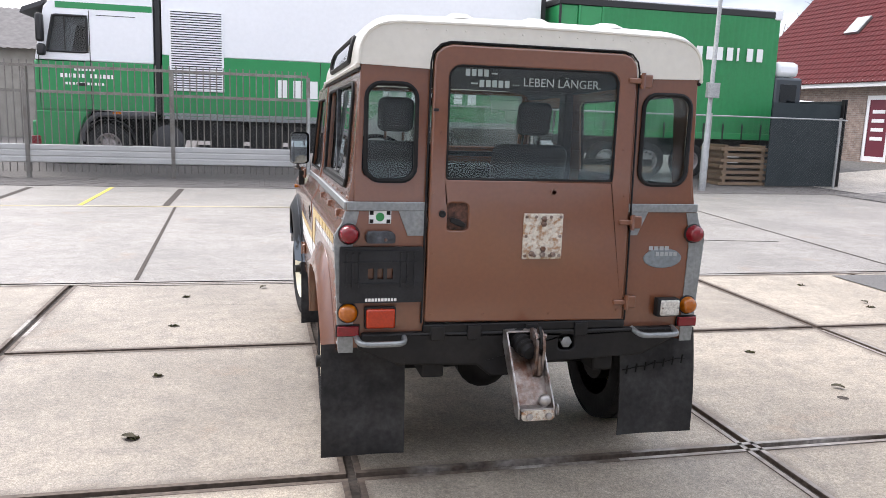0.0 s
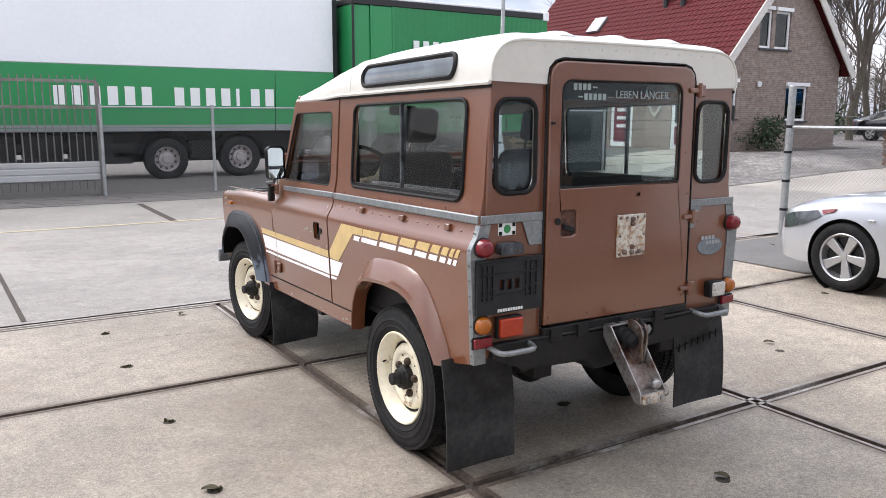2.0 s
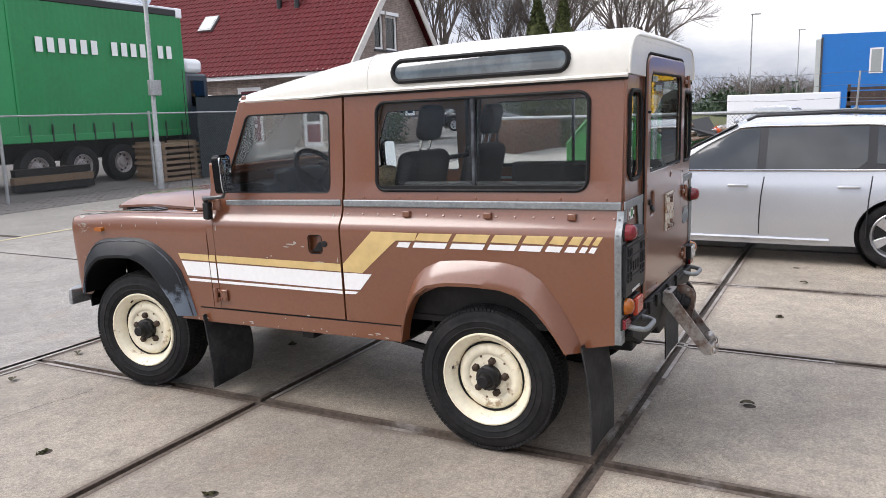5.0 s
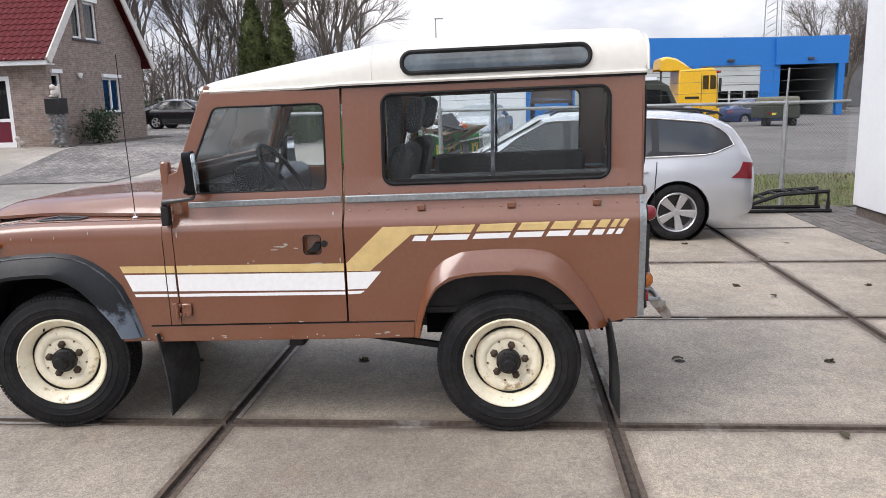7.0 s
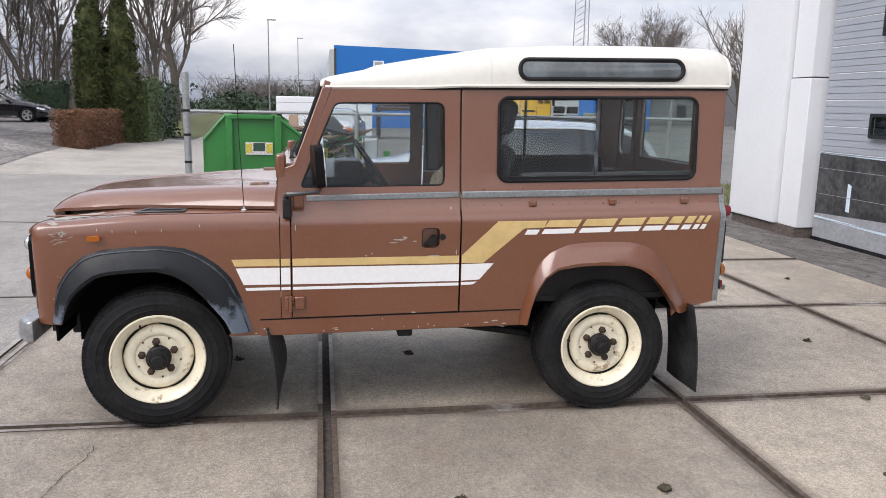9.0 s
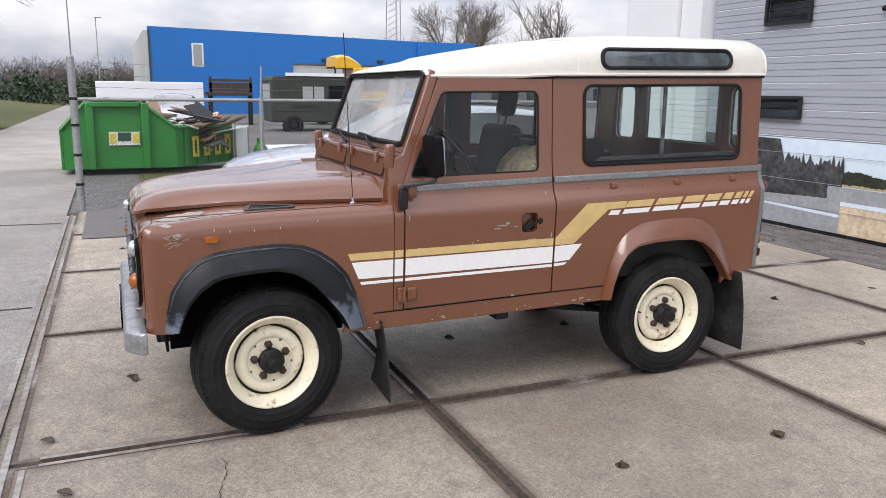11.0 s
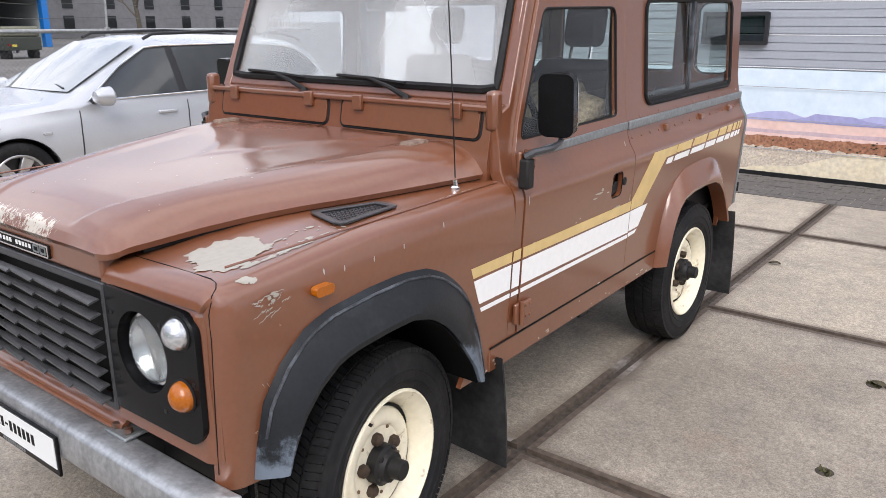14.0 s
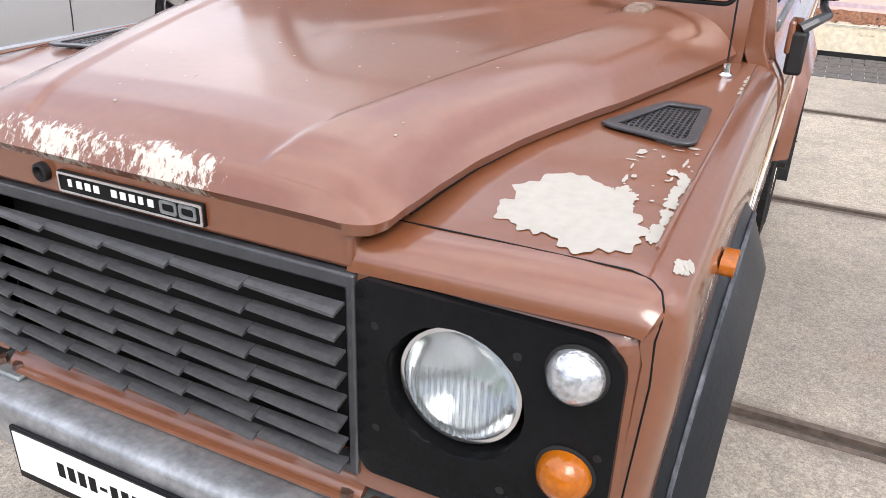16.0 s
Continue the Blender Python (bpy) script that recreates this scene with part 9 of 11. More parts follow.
# near-black block fills the cab's wheel arch as its shade
part("arch_liner", boxes((-5.2, -3.55, 0.32, 2.2, 0.5, 1.28)), M_CAVITY_SHADE, t1)
part("rear_fender", boxes((-4.3, -3.56, 0.0, 0.3, 1.14, 1.30)), M_LINER, t1, bevel=0.03)
part("cab_upper", sheet([(-6.08, 2.424), (-3.52, 2.424), (-3.52, 4.2), (-5.3, 4.2), (-5.85, 3.6)], [[(-5.82, 2.62), (-4.95, 2.62), (-4.95, 3.42), (-5.66, 3.42)]], lambda u, v: (u, 0.002, v), 2.44, face=(0, -1, 0)), M_TRUCKWHITE, t1, "white upper half of the cab", bevel=0.02)
part("window_frame", rim_of(resample([(-5.82, 2.62), (-4.95, 2.62), (-4.95, 3.42), (-5.66, 3.42), (-5.82, 2.62)], 40)[:-1], lambda u, v: (u, 0.002, v), 0.03), M_TRIM, t1)
part("cab_window", sheet([(-5.82, 2.62), (-4.95, 2.62), (-4.95, 3.42), (-5.66, 3.42)], (), lambda u, v: (u, 0.03, v), 0.01, face=(0, -1, 0)), M_GLASS_DARK, t1)
part("window_bar", boxes((-5.44, -5.41, 0.0, 0.03, 2.62, 3.42)), M_TRIM, t1)
for u0, z0, z1 in ((-4.90, 1.32, 3.55), (-5.99, 1.35, 2.62)):
    part("door_seam", boxes((u0 - 0.008, u0 + 0.008, -0.010, 0.0, z0, z1)), M_TRIM, t1)
part("door_handle", boxes((-5.20, -5.0, -0.02, 0.0, 1.86, 1.93)), M_TRIM, t1, bevel=0.01)
part("locker_seam", boxes((-4.75, -3.9, -0.003, 0.001, 3.45, 3.465)), M_LINER, t1)
part("side_marker", boxes((-4.45, -4.25, -0.075, -0.05, 1.24, 1.29)), M_AMBER, t1)
part("cab_stripe", boxes((-5.6, -3.53, -0.004, 0.0, 3.58, 3.72)), M_GREEN, t1)
part("sun_visor", sheet([(-6.35, 3.42), (-5.85, 3.62), (-5.80, 3.75), (-6.30, 3.55)], (), lambda u, v: (u, 0.0, v), 2.4, face=(0, -1, 0)), M_LINER, t1, bevel=0.02)
part("cab_mirror", boxes((-5.98, -5.82, -0.28, -0.08, 2.80, 3.42)), M_TRIM, t1, bevel=0.05)
part("wide_mirror", boxes((-5.97, -5.80, -0.28, -0.08, 2.50, 2.76)), M_TRIM, t1, bevel=0.05)
part("cab_fairing", boxes((-3.50, -3.36, 0.05, 2.3, 1.25, 4.2)), M_TRIM, t1, bevel=0.03)
part("cab_step", boxes((-6.14, -5.2, -0.02, 0.3, 0.32, 0.43)), M_TRIM, t1, bevel=0.02)
part("cab_lamp", boxes((-6.22, -6.02, -0.03, 0.3, 0.46, 0.70)), M_RED, t1, bevel=0.02)
for k, (x0, x1, z0) in enumerate(((-2.25, -1.5, 0.5), (-1.35, -0.55, 0.55), (-0.4, 0.5, 0.5))):
    part("underframe_box", boxes((x0, x1, 0.12, 0.8, z0, 1.08)), M_BLACKSTEEL, t1, bevel=0.02)
# underframe block; its near-black also stands in for shade under the truck
part("axle_frame", boxes((0.7, 5.4, 0.62, 1.9, 0.42, 1.15)), M_CAVITY_SHADE, t1, "dark axle frame under the box")
part("brake_gear", boxes((2.25, 2.85, 0.25, 0.62, 0.45, 0.95)), M_BLACKSTEEL, t1, bevel=0.05)
part("body_edge_trim", boxes((-3.33, 6.0, -0.015, 0.0, 1.25, 1.31)), M_GALV, t1)
for i, (n_, z, h, w) in enumerate(((6, 2.30, 0.05, 0.06), (13, 2.14, 0.09, 0.07), (11, 1.98, 0.06, 0.06))):
    for k in range(n_):
        if not (n_ == 13 and k == 6):
            x0 = -5.55 + k * w * 1.3 + (0.3 if n_ == 6 else 0.1 if n_ == 11 else 0.0)
            part("lettering_bar", boxes((x0, x0 + w * 0.8, -0.012, -0.007, z - 0.1, z - 0.1 + h)), M_WHITEPRINT, t1, smooth=0)


def truck_wheel(parent, x, y, z, rim_mat):
    w = new("wheel")
    w.parent = parent
    w.matrix_basis = pose(x, y, z, 0, 0, 90)
    part("tyre", lathe(bmesh.new(), (0, 0, 0), (1, 0, 0), [(-0.14, 0.29), (-0.16, 0.36), (-0.155, 0.45), (-0.12, 0.50), (0.14, 0.50), (0.14, 0.28)], 36, cap=False), M_TYRE, w)
    part("rim", lathe(bmesh.new(), (0, 0, 0), (1, 0, 0), [(-0.14, 0.295), (-0.15, 0.285), (-0.12, 0.27), (-0.02, 0.25), (-0.02, 0.20), (-0.07, 0.17), (-0.08, 0.11), (-0.12, 0.09), (-0.12, 0)], 30, cap=False), rim_mat, w)
    for k in range(10):
        a = 2 * math.pi * k / 10
        part("nut", lathe(bmesh.new(), (-0.02, 0.225 * math.sin(a), 0.225 * math.cos(a)), (-1, 0, 0), [(0, 0.03), (0.01, 0.03), (0.012, 0)], 8), M_TRIM, w)


M_TRUCKRIM = material("grey_truck_rim", (0.42, 0.4, 0.4), rough=0.5, metal=0.4, grain=0.15, grain_scale=20, stain=0.5, stain_scale=4, stain_color=(0.2, 0.12, 0.1))
for x, y, z in ((-4.58, 0.16, 0.5), (1.67, 0.16, 0.5), (3.45, 0.16, 0.52)):
    truck_wheel(t1, x, y, z, M_TRUCKRIM)
    bm = bmesh.new()
    pr = [(x + 0.60 * math.cos(radians(a)), 0.52 + 0.60 * math.sin(radians(a))) for a in range(10, 171, 16)]
    for (xa, za), (xb, zb) in zip(pr, pr[1:]):
        vs = [bm.verts.new(p) for p in ((xa, -0.02, za), (xb, -0.02, zb), (xb, 0.6, zb), (xa, 0.6, za))]
        bm.faces.new(vs)
    part("mudguard", bm, M_TRIM, t1)
part("mud_flap", boxes((4.45, 4.49, 0.05, 0.6, 0.15, 0.75), (5.4, 5.44, 0.1, 2.2, 0.12, 0.6)), M_RUBBER, t1)
part("rear_guard", boxes((4.9, 6.1, 0.15, 0.3, 0.35, 0.5)), M_TRIM, t1)

t2 = thing("curtain_trailer", "green curtain-sided trailer with white lettering bars", "truck", at=(0, 16.6, 0.1))
part("rear_panel", boxes((6.75, 7.28, 0.02, 2.5, 1.3, 4.62), (7.34, 7.98, 0.0, 2.5, 1.3, 4.62)), M_GREEN, t2, bevel=0.02)
bm = bmesh.new()
cols = 90
prev = None
for i in range(cols + 1):
    x = 8.0 + 5.5 * i / cols
    yo = 0.012 * math.sin(i * 2.1) + 0.01 * noise.noise((x * 2, 0, 0)) - 0.01
    row = [bm.verts.new((x, yo + 0.02 * noise.noise((x * 0.8, z, 3)), z)) for z in (1.34, 1.8, 2.4, 3.0, 3.6, 4.2, 4.62)]
    if prev:
        for k in range(6):
            bm.faces.new((prev[k], prev[k + 1], row[k + 1], row[k]))
    prev = row
part("curtain", bm, M_TARP, t2, "green tarpaulin curtain side")
part("load_box", boxes((6.8, 13.48, 0.05, 2.5, 1.2, 4.62)), M_GREEN, t2)
part("roof_rail", boxes((6.72, 13.5, -0.03, 2.53, 4.62, 4.80)), M_TRIM, t2, bevel=0.02)
part("roof_corner", boxes((13.3, 13.54, -0.05, 2.55, 4.58, 4.86)), M_TRUCKWHITE, t2, bevel=0.03)
part("roof_skin", boxes((6.75, 13.5, 0.02, 2.5, 4.80, 4.87)), M_TRUCKWHITE, t2, bevel=0.02)
for k in range(14):
    if k != 6:
        part("lettering_bar", boxes((8.62 + 0.322 * k, 8.62 + 0.322 * k + (0.07 if k == 11 else 0.19), -0.055, -0.048, 3.38, 3.74)), M_WHITEPRINT, t2, smooth=0)
for x in (6.76, 7.31, 7.99):
    part("pillar", boxes((x - 0.03, x + 0.03, -0.02, 0.02, 1.2, 4.62)), M_GREEN if x > 7 else M_TRIM, t2)
part("lower_rail", boxes((6.75, 13.5, -0.04, 0.05, 1.16, 1.34)), M_GREEN, t2, bevel=0.01)
for k in range(9):
    part("strap", boxes((8.2 + 0.62 * k, 8.24 + 0.62 * k, -0.05, -0.03, 1.1, 1.6)), M_TRIM, t2)
part("chassis", boxes((6.9, 15.2, 0.5, 2.0, 0.65, 1.15)), M_BLACKSTEEL, t2)
part("cab", boxes((13.55, 14.5, 0.05, 2.45, 0.6, 3.0)), material("dark_cab_paint", (0.02, 0.03, 0.04), rough=0.3, coat=0.4), t2, "dark tractor cab", bevel=0.08)
part("cab_roof", boxes((13.6, 14.4, 0.1, 2.4, 3.0, 3.45)), M_TRUCKWHITE, t2, bevel=0.15)
part("cab_window", boxes((13.75, 14.3, 0.03, 0.06, 2.0, 2.8)), M_GLASS_DARK, t2, bevel=0.02)
for x in (8.4, 9.7, 11.0, 14.6):
    truck_wheel(t2, x, 0.2, 0.5, M_TRUCKRIM)

k_ = 0.94
t2.matrix_basis = Matrix.Translation((-1.132 * (1 - k_), -3.79 * (1 - k_), 0.006)) @ Matrix.Diagonal((k_, k_, k_, 1)) @ t2.matrix_basis
# pallets and timber behind the fence
M_TIMBER = material("weathered_timber", (0.20, 0.135, 0.085), rough=0.85, grain=0.25, grain_scale=25, random_tint=0.25)
pal = thing("timber_stack", "stack of weathered pallets and beams behind the fence", "timber", at=(11.3, 14.95, 0.0))
for k in range(7):
    part("board", boxes((-0.7 + 0.03 * (k % 3), 0.75 + 0.05 * (k % 2), -0.5, 0.5, 0.02 + 0.15 * k, 0.10 + 0.15 * k)), M_TIMBER, pal)
    for bx in (-0.6, 0.5):
        part("bearer", boxes((bx, bx + 0.1, -0.5, 0.5, 0.10 + 0.15 * k, 0.168 + 0.15 * k)), M_TIMBER, pal)
junk = thing("timber_stack", "dark pile of beams below the trailer", "timber", at=(8.0, 15.3, 0.08))
for k in range(6):
    bm = boxes((-1.0, 1.0, -0.08, 0.08, 0, 0.16))
    ob = part("beam", bm, M_TIMBER if k % 2 else M_BLACKSTEEL, junk)
    ob.matrix_basis = pose(0.1 * (k % 3), -0.12 + 0.16 * (k % 3), 0.02 + 0.17 * (k // 2), 0, 0, 4 * (k % 3) - 4)
white_box = solo("parked_van", sheet([(14.7, 0.4), (16.3, 0.4), (16.3, 1.5), (15.9, 2.35), (14.7, 2.4)], (), lambda u, v: (u, 17.2, v), 1.8, face=(0, -1, 0)), M_TRUCKWHITE, "small white van body behind the screened fence", "van", bevel=0.08)
shed = thing("farm_shed", "low grey shed with corrugated roof beyond the trucks", "shed", at=(-16, 30, 0))
part("wall", boxes((-9, 7, 0, 8, 0, 3.6)), material("grey_block_wall", (0.3, 0.28, 0.25), rough=0.9, grain=0.15, grain_scale=3), shed)
bm = bmesh.new()
prev = None
for i in range(120):
    x = -9.3 + 16.6 * i / 119
    row = [bm.verts.new((x, -0.4, 3.5 + 0.04 * (i % 2))), bm.verts.new((x, 4, 5.4 + 0.04 * (i % 2))), bm.verts.new((x, 8.4, 3.5 + 0.04 * (i % 2)))]
    if prev:
        bm.faces.new((prev[0], prev[1], row[1], row[0])), bm.faces.new((prev[1], prev[2], row[2], row[1]))
    prev = row
part("roof", bm, material("grey_corrugated_roof", (0.16, 0.15, 0.145), rough=0.9, grain=0.2, grain_scale=4), shed)


# ---- brick house ----
def brick_material(name, c1, c2, mortar, scale_w=0.22, scale_h=0.065):
    m = bpy.data.materials.new(name)
    m.use_nodes = True
    n, l = m.node_tree.nodes, m.node_tree.links
    b = n["Principled BSDF"]
    b.inputs["Roughness"].default_value = 0.9
    geo = n.new("ShaderNodeNewGeometry")
    sep = n.new("ShaderNodeSeparateXYZ")
    add = n.new("ShaderNodeMath")
    comb = n.new("ShaderNodeCombineXYZ")
    l.new(geo.outputs["Position"], sep.inputs[0])
    l.new(sep.outputs["X"], add.inputs[0]), l.new(sep.outputs["Y"], add.inputs[1])
    l.new(add.outputs[0], comb.inputs["X"]), l.new(sep.outputs["Z"], comb.inputs["Y"])
    br = n.new("ShaderNodeTexBrick")
    br.inputs["Scale"].default_value = 1.0
    br.inputs["Brick Width"].default_value, br.inputs["Row Height"].default_value = scale_w, scale_h
    br.inputs["Mortar Size"].default_value = 0.006
    br.inputs["Color1"].default_value, br.inputs["Color2"].default_value, br.inputs["Mortar"].default_value = (*c1, 1), (*c2, 1), (*mortar, 1)
    l.new(comb.outputs[0], br.inputs["Vector"])
    t = n.new("ShaderNodeTexNoise")
    t.inputs["Scale"].default_value = 6
    mix = n.new("ShaderNodeMixRGB")
    mix.blend_type, mix.inputs["Fac"].default_value = "OVERLAY", 0.5
    l.new(geo.outputs["Position"], t.inputs["Vector"])
    l.new(br.outputs["Color"], mix.inputs["Color1"]), l.new(t.outputs["Fac"], mix.inputs["Color2"])
    l.new(mix.outputs["Color"], b.inputs["Base Color"])
    bp = n.new("ShaderNodeBump")
    bp.inputs["Strength"].default_value, bp.inputs["Distance"].default_value, bp.invert = 0.5, 0.01, True
    l.new(br.outputs["Fac"], bp.inputs["Height"]), l.new(bp.outputs["Normal"], b.inputs["Normal"])
    return m


M_HBRICK = brick_material("brown_grey_brick", (0.2, 0.145, 0.12), (0.27, 0.205, 0.17), (0.28, 0.26, 0.24))
M_TILE = material("red_roof_tile", (0.105, 0.0115, 0.014), rough=0.65, spec=0.2, grain=0.12, grain_scale=8, stain=0.5, stain_scale=1.2, stain_color=(0.085, 0.014, 0.016))
M_BURGUNDY = material("burgundy_door_paint", (0.13, 0.01, 0.025), rough=0.4)
M_CURTAIN = material("pale_net_curtain", (0.34, 0.36, 0.35), rough=0.9, grain=0.1, grain_scale=30)
HX0, HX1, HY0, HY1, HB, EAVE, RIDGE = 19.1, 25.6, 14.15, 26.0, 0.42, 3.1, 7.3
house = thing("brick_house", "brown brick house with red tiled roof and white trim", "house", at=(0, 0, 0))
gab = [(HX0, HB), (HX1, HB), (HX1, EAVE + 0.45), ((HX0 + HX1) / 2, RIDGE - 0.12), (HX0, EAVE + 0.45)]
gwins = [(19.33, 19.86, 1.58, 2.78), (22.5, 23.75, 1.5, 2.72), (20.85, 21.48, 3.95, 5.22), (21.66, 22.5, 3.95, 5.22)]
part("gable_wall", sheet(gab, [[(a, c), (b, c), (b, d), (a, d)] for a, b, c, d in gwins], lambda u, v: (u, HY0, v), 0.25, face=(0, -1, 0)), M_HBRICK, house, smooth=0)
doors = [(15.40, 16.28, 0.50, 2.70), (18.15, 19.30, 0.52, 2.72)]
fwins = []
part("eave_wall", sheet([(HY0 + 0.25, HB), (HY1, HB), (HY1, EAVE + 0.4), (HY0 + 0.25, EAVE + 0.4)], [[(a, c), (b, c), (b, d), (a, d)] for a, b, c, d in doors], lambda u, v: (HX0, u, v), 0.25, face=(-1, 0, 0)), M_HBRICK, house, smooth=0)
part("back_wall", boxes((HX1 - 0.25, HX1, HY0 + 0.25, HY1, HB, EAVE), (HX0 + 0.25, HX1 - 0.25, HY1 - 0.25, HY1, HB, EAVE)), M_HBRICK, house, smooth=0)
part("inner_dark", boxes((HX0 + 0.9, HX1 - 0.3, HY0 + 0.9, HY1 - 0.3, HB, EAVE)), M_LINER, house)


def hwindow(a, b, c, d, wall):
    put = (lambda u, v: (u, HY0 + 0.06, v)) if wall == "gable" else (lambda u, v: (HX0 + 0.06, u, v))
    fc = (0, -1, 0) if wall == "gable" else (-1, 0, 0)
    w = part("window", sheet([(a, c), (b, c), (b, d), (a, d)], [[(a + 0.08, c + 0.08), (b - 0.08, c + 0.08), (b - 0.08, d - 0.08), (a + 0.08, d - 0.08)]], put, 0.08, face=fc), M_WHITE, house, "white framed window")
    p2 = (lambda u, v: (u, HY0 + 0.10, v)) if wall == "gable" else (lambda u, v: (HX0 + 0.10, u, v))
    part("pane", sheet([(a + 0.07, c + 0.07), (b - 0.07, c + 0.07), (b - 0.07, d - 0.07), (a + 0.07, d - 0.07)], (), p2, 0.01, face=fc), M_GLASS_DARK, w)
    m = (a + b) / 2
    if b - a > 0.9:
        part("mullion", sheet([(m - 0.04, c), (m + 0.04, c), (m + 0.04, d), (m - 0.04, d)], (), (lambda u, v: (u, HY0 + 0.055, v)) if wall == "gable" else put, 0.07, face=fc), M_WHITE, w)
    part("sill", sheet([(a - 0.06, c - 0.07), (b + 0.06, c - 0.07), (b + 0.06, c - 0.003), (a - 0.06, c - 0.003)], (), (lambda u, v: (u, HY0 - 0.06, v)), 0.1, face=fc), M_LINER, w)
    part("blind", sheet([(a + 0.1, c + (d - c) * 0.25), (a + (b - a) * 0.45, c + (d - c) * 0.25), (a + (b - a) * 0.45, d - 0.1), (a + 0.1, d - 0.1)], (), (lambda u, v: (u, HY0 + 0.16, v)), 0.01, face=fc), M_CURTAIN, w)
    part("shutter_box", sheet([(a - 0.03, d), (b + 0.03, d), (b + 0.03, d + 0.12), (a - 0.03, d + 0.12)], (), (lambda u, v: (u, HY0 - 0.07, v)), 0.07, face=fc), M_WHITE, w)


for q in gwins:
    hwindow(*q, "gable")
for (a, b, c, d), kind in zip(doors, ("plain", "front")):
    dd = part("door", sheet([(a, c), (b, c), (b, d), (a, d)], [[(a + 0.14, c + 0.16), (b - 0.14, c + 0.16), (b - 0.14, d - 0.14), (a + 0.14, d - 0.14)]], lambda u, v: (HX0 + 0.03, u, v), 0.07, face=(-1, 0, 0)), M_WHITE, house, "white framed door with burgundy panel")
    mid = c + 0.85
    top = d - 0.13
    if kind == "plain":
        part("glass", boxes((HX0 + 0.06, HX0 + 0.075, a + 0.13, b - 0.13, mid + 0.05, top)), M_GLASS_DARK, dd)
        part("panel", boxes((HX0 + 0.05, HX0 + 0.08, a + 0.13, b - 0.13, c + 0.15, mid - 0.05)), M_BURGUNDY, dd)
        part("rail", boxes((HX0 + 0.02, HX0 + 0.09, a + 0.13, b - 0.13, mid - 0.05, mid + 0.05)), M_WHITE, dd)
    else:
        part("panel", boxes((HX0 + 0.05, HX0 + 0.08, a + 0.13, b - 0.13, c + 0.15, top)), M_BURGUNDY, dd)
        for k in range(4):
            part("bar", boxes((HX0 + 0.035, HX0 + 0.05, a + 0.3, b - 0.3, c + 0.7 + 0.3 * k, c + 0.82 + 0.3 * k)), M_WHITE, dd, bevel=0.01)
part("fascia", boxes((HX0 - 0.45, HX0 - 0.38, HY0 - 0.3, HY1 + 0.3, EAVE - 0.10, EAVE + 0.12)), M_WHITE, house, "white eave fascia board")
part("soffit", boxes((HX0 - 0.38, HX0, HY0 - 0.3, HY1 + 0.3, EAVE - 0.09, EAVE - 0.06)), M_WHITE, house)
mx = (HX0 + HX1) / 2
pitch = math.atan2(RIDGE - EAVE - 0.06, (HX1 - HX0) / 2 + 0.45)
for sx, nm in ((-1, "roof"), (1, "roof")):
    bm = bmesh.new()
    L = ((HX1 - HX0) / 2 + 0.47) / math.cos(pitch)
    nrow, ncol = 22, 54
    width = HY1 - HY0 + 0.6
    for r in range(nrow):
        s0, s1 = L * r / nrow, L * (r + 1) / nrow + 0.02
        prev = None
        for i in range(ncol * 4 + 1):
            y = HY0 - 0.3 + width * i / (ncol * 4)
            w = 0.028 * math.sin(2 * math.pi * i / 4)
            row = []
            for s, up in ((s0, 0.03 + w + 0.012), (s1, 0.065 + w)):
                row.append(bm.verts.new((mx + sx * (s * math.cos(pitch) - up * math.sin(pitch) * -1), y, RIDGE - s * math.sin(pitch) + up * math.cos(pitch))))
            row.append(bm.verts.new((mx + sx * (s1 * math.cos(pitch) + 0.03 * math.sin(pitch)), y, RIDGE - s1 * math.sin(pitch) + 0.02 * math.cos(pitch))))
            if prev:
                bm.faces.new((prev[0], prev[1], row[1], row[0])), bm.faces.new((prev[1], prev[2], row[2], row[1]))
            prev = row
    ob = part(nm, bm, M_TILE, house, "red pantile roof slope", smooth=60)
    ob["kind"] = "stuff"
part("ridge", tube(bmesh.new(), ((mx, HY0 - 0.3, RIDGE + 0.05), (mx, HY1 + 0.3, RIDGE + 0.05)), 0.11, 10), M_TILE, house)
M_BARGE = material("grey_barge_board", (0.58, 0.55, 0.51), rough=0.7, grain=0.1, grain_scale=8)
for sx in (-1, 1):
    m_ = Matrix.Translation((mx, HY0 - 0.34, RIDGE + 0.05)) @ Matrix.Rotation(pitch if sx > 0 else math.pi - pitch, 4, "Y")
    zb = (-0.24, 0.03) if sx > 0 else (-0.03, 0.24)
    part("barge_board", box(bmesh.new(), 0.0, ((HX1 - HX0) / 2 + 0.47) / math.cos(pitch), -0.025, 0.025, zb[0], zb[1], m_), M_BARGE, house)


def roof_at(y, s, up=0.0):
    return Vector((mx - s * math.cos(pitch) - up * math.sin(pitch), y, RIDGE - s * math.sin(pitch) + up * math.cos(pitch)))


bm = bmesh.new()
for y0, s0, y1, s1 in ((21.4, 2.3, 22.1, 3.1),):
    lo = [bm.verts.new(roof_at(y, s, 0.06)) for y, s in ((y0, s0), (y1, s0), (y1, s1), (y0, s1))]
    hi = [bm.verts.new(roof_at(y, s, 0.16)) for y, s in ((y0, s0), (y1, s0), (y1, s1), (y0, s1))]
    bm.faces.new(hi)
    for i in range(4):
        bm.faces.new((lo[i], lo[(i + 1) % 4], hi[(i + 1) % 4], hi[i]))
skl = part("roof_window", bm, M_GALV, house, "grey framed roof window")
bm = bmesh.new()
vs = [bm.verts.new(roof_at(y, s, 0.17)) for y, s in ((21.48, 2.38), (22.02, 2.38), (22.02, 3.02), (21.48, 3.02))]
bm.faces.new(vs)
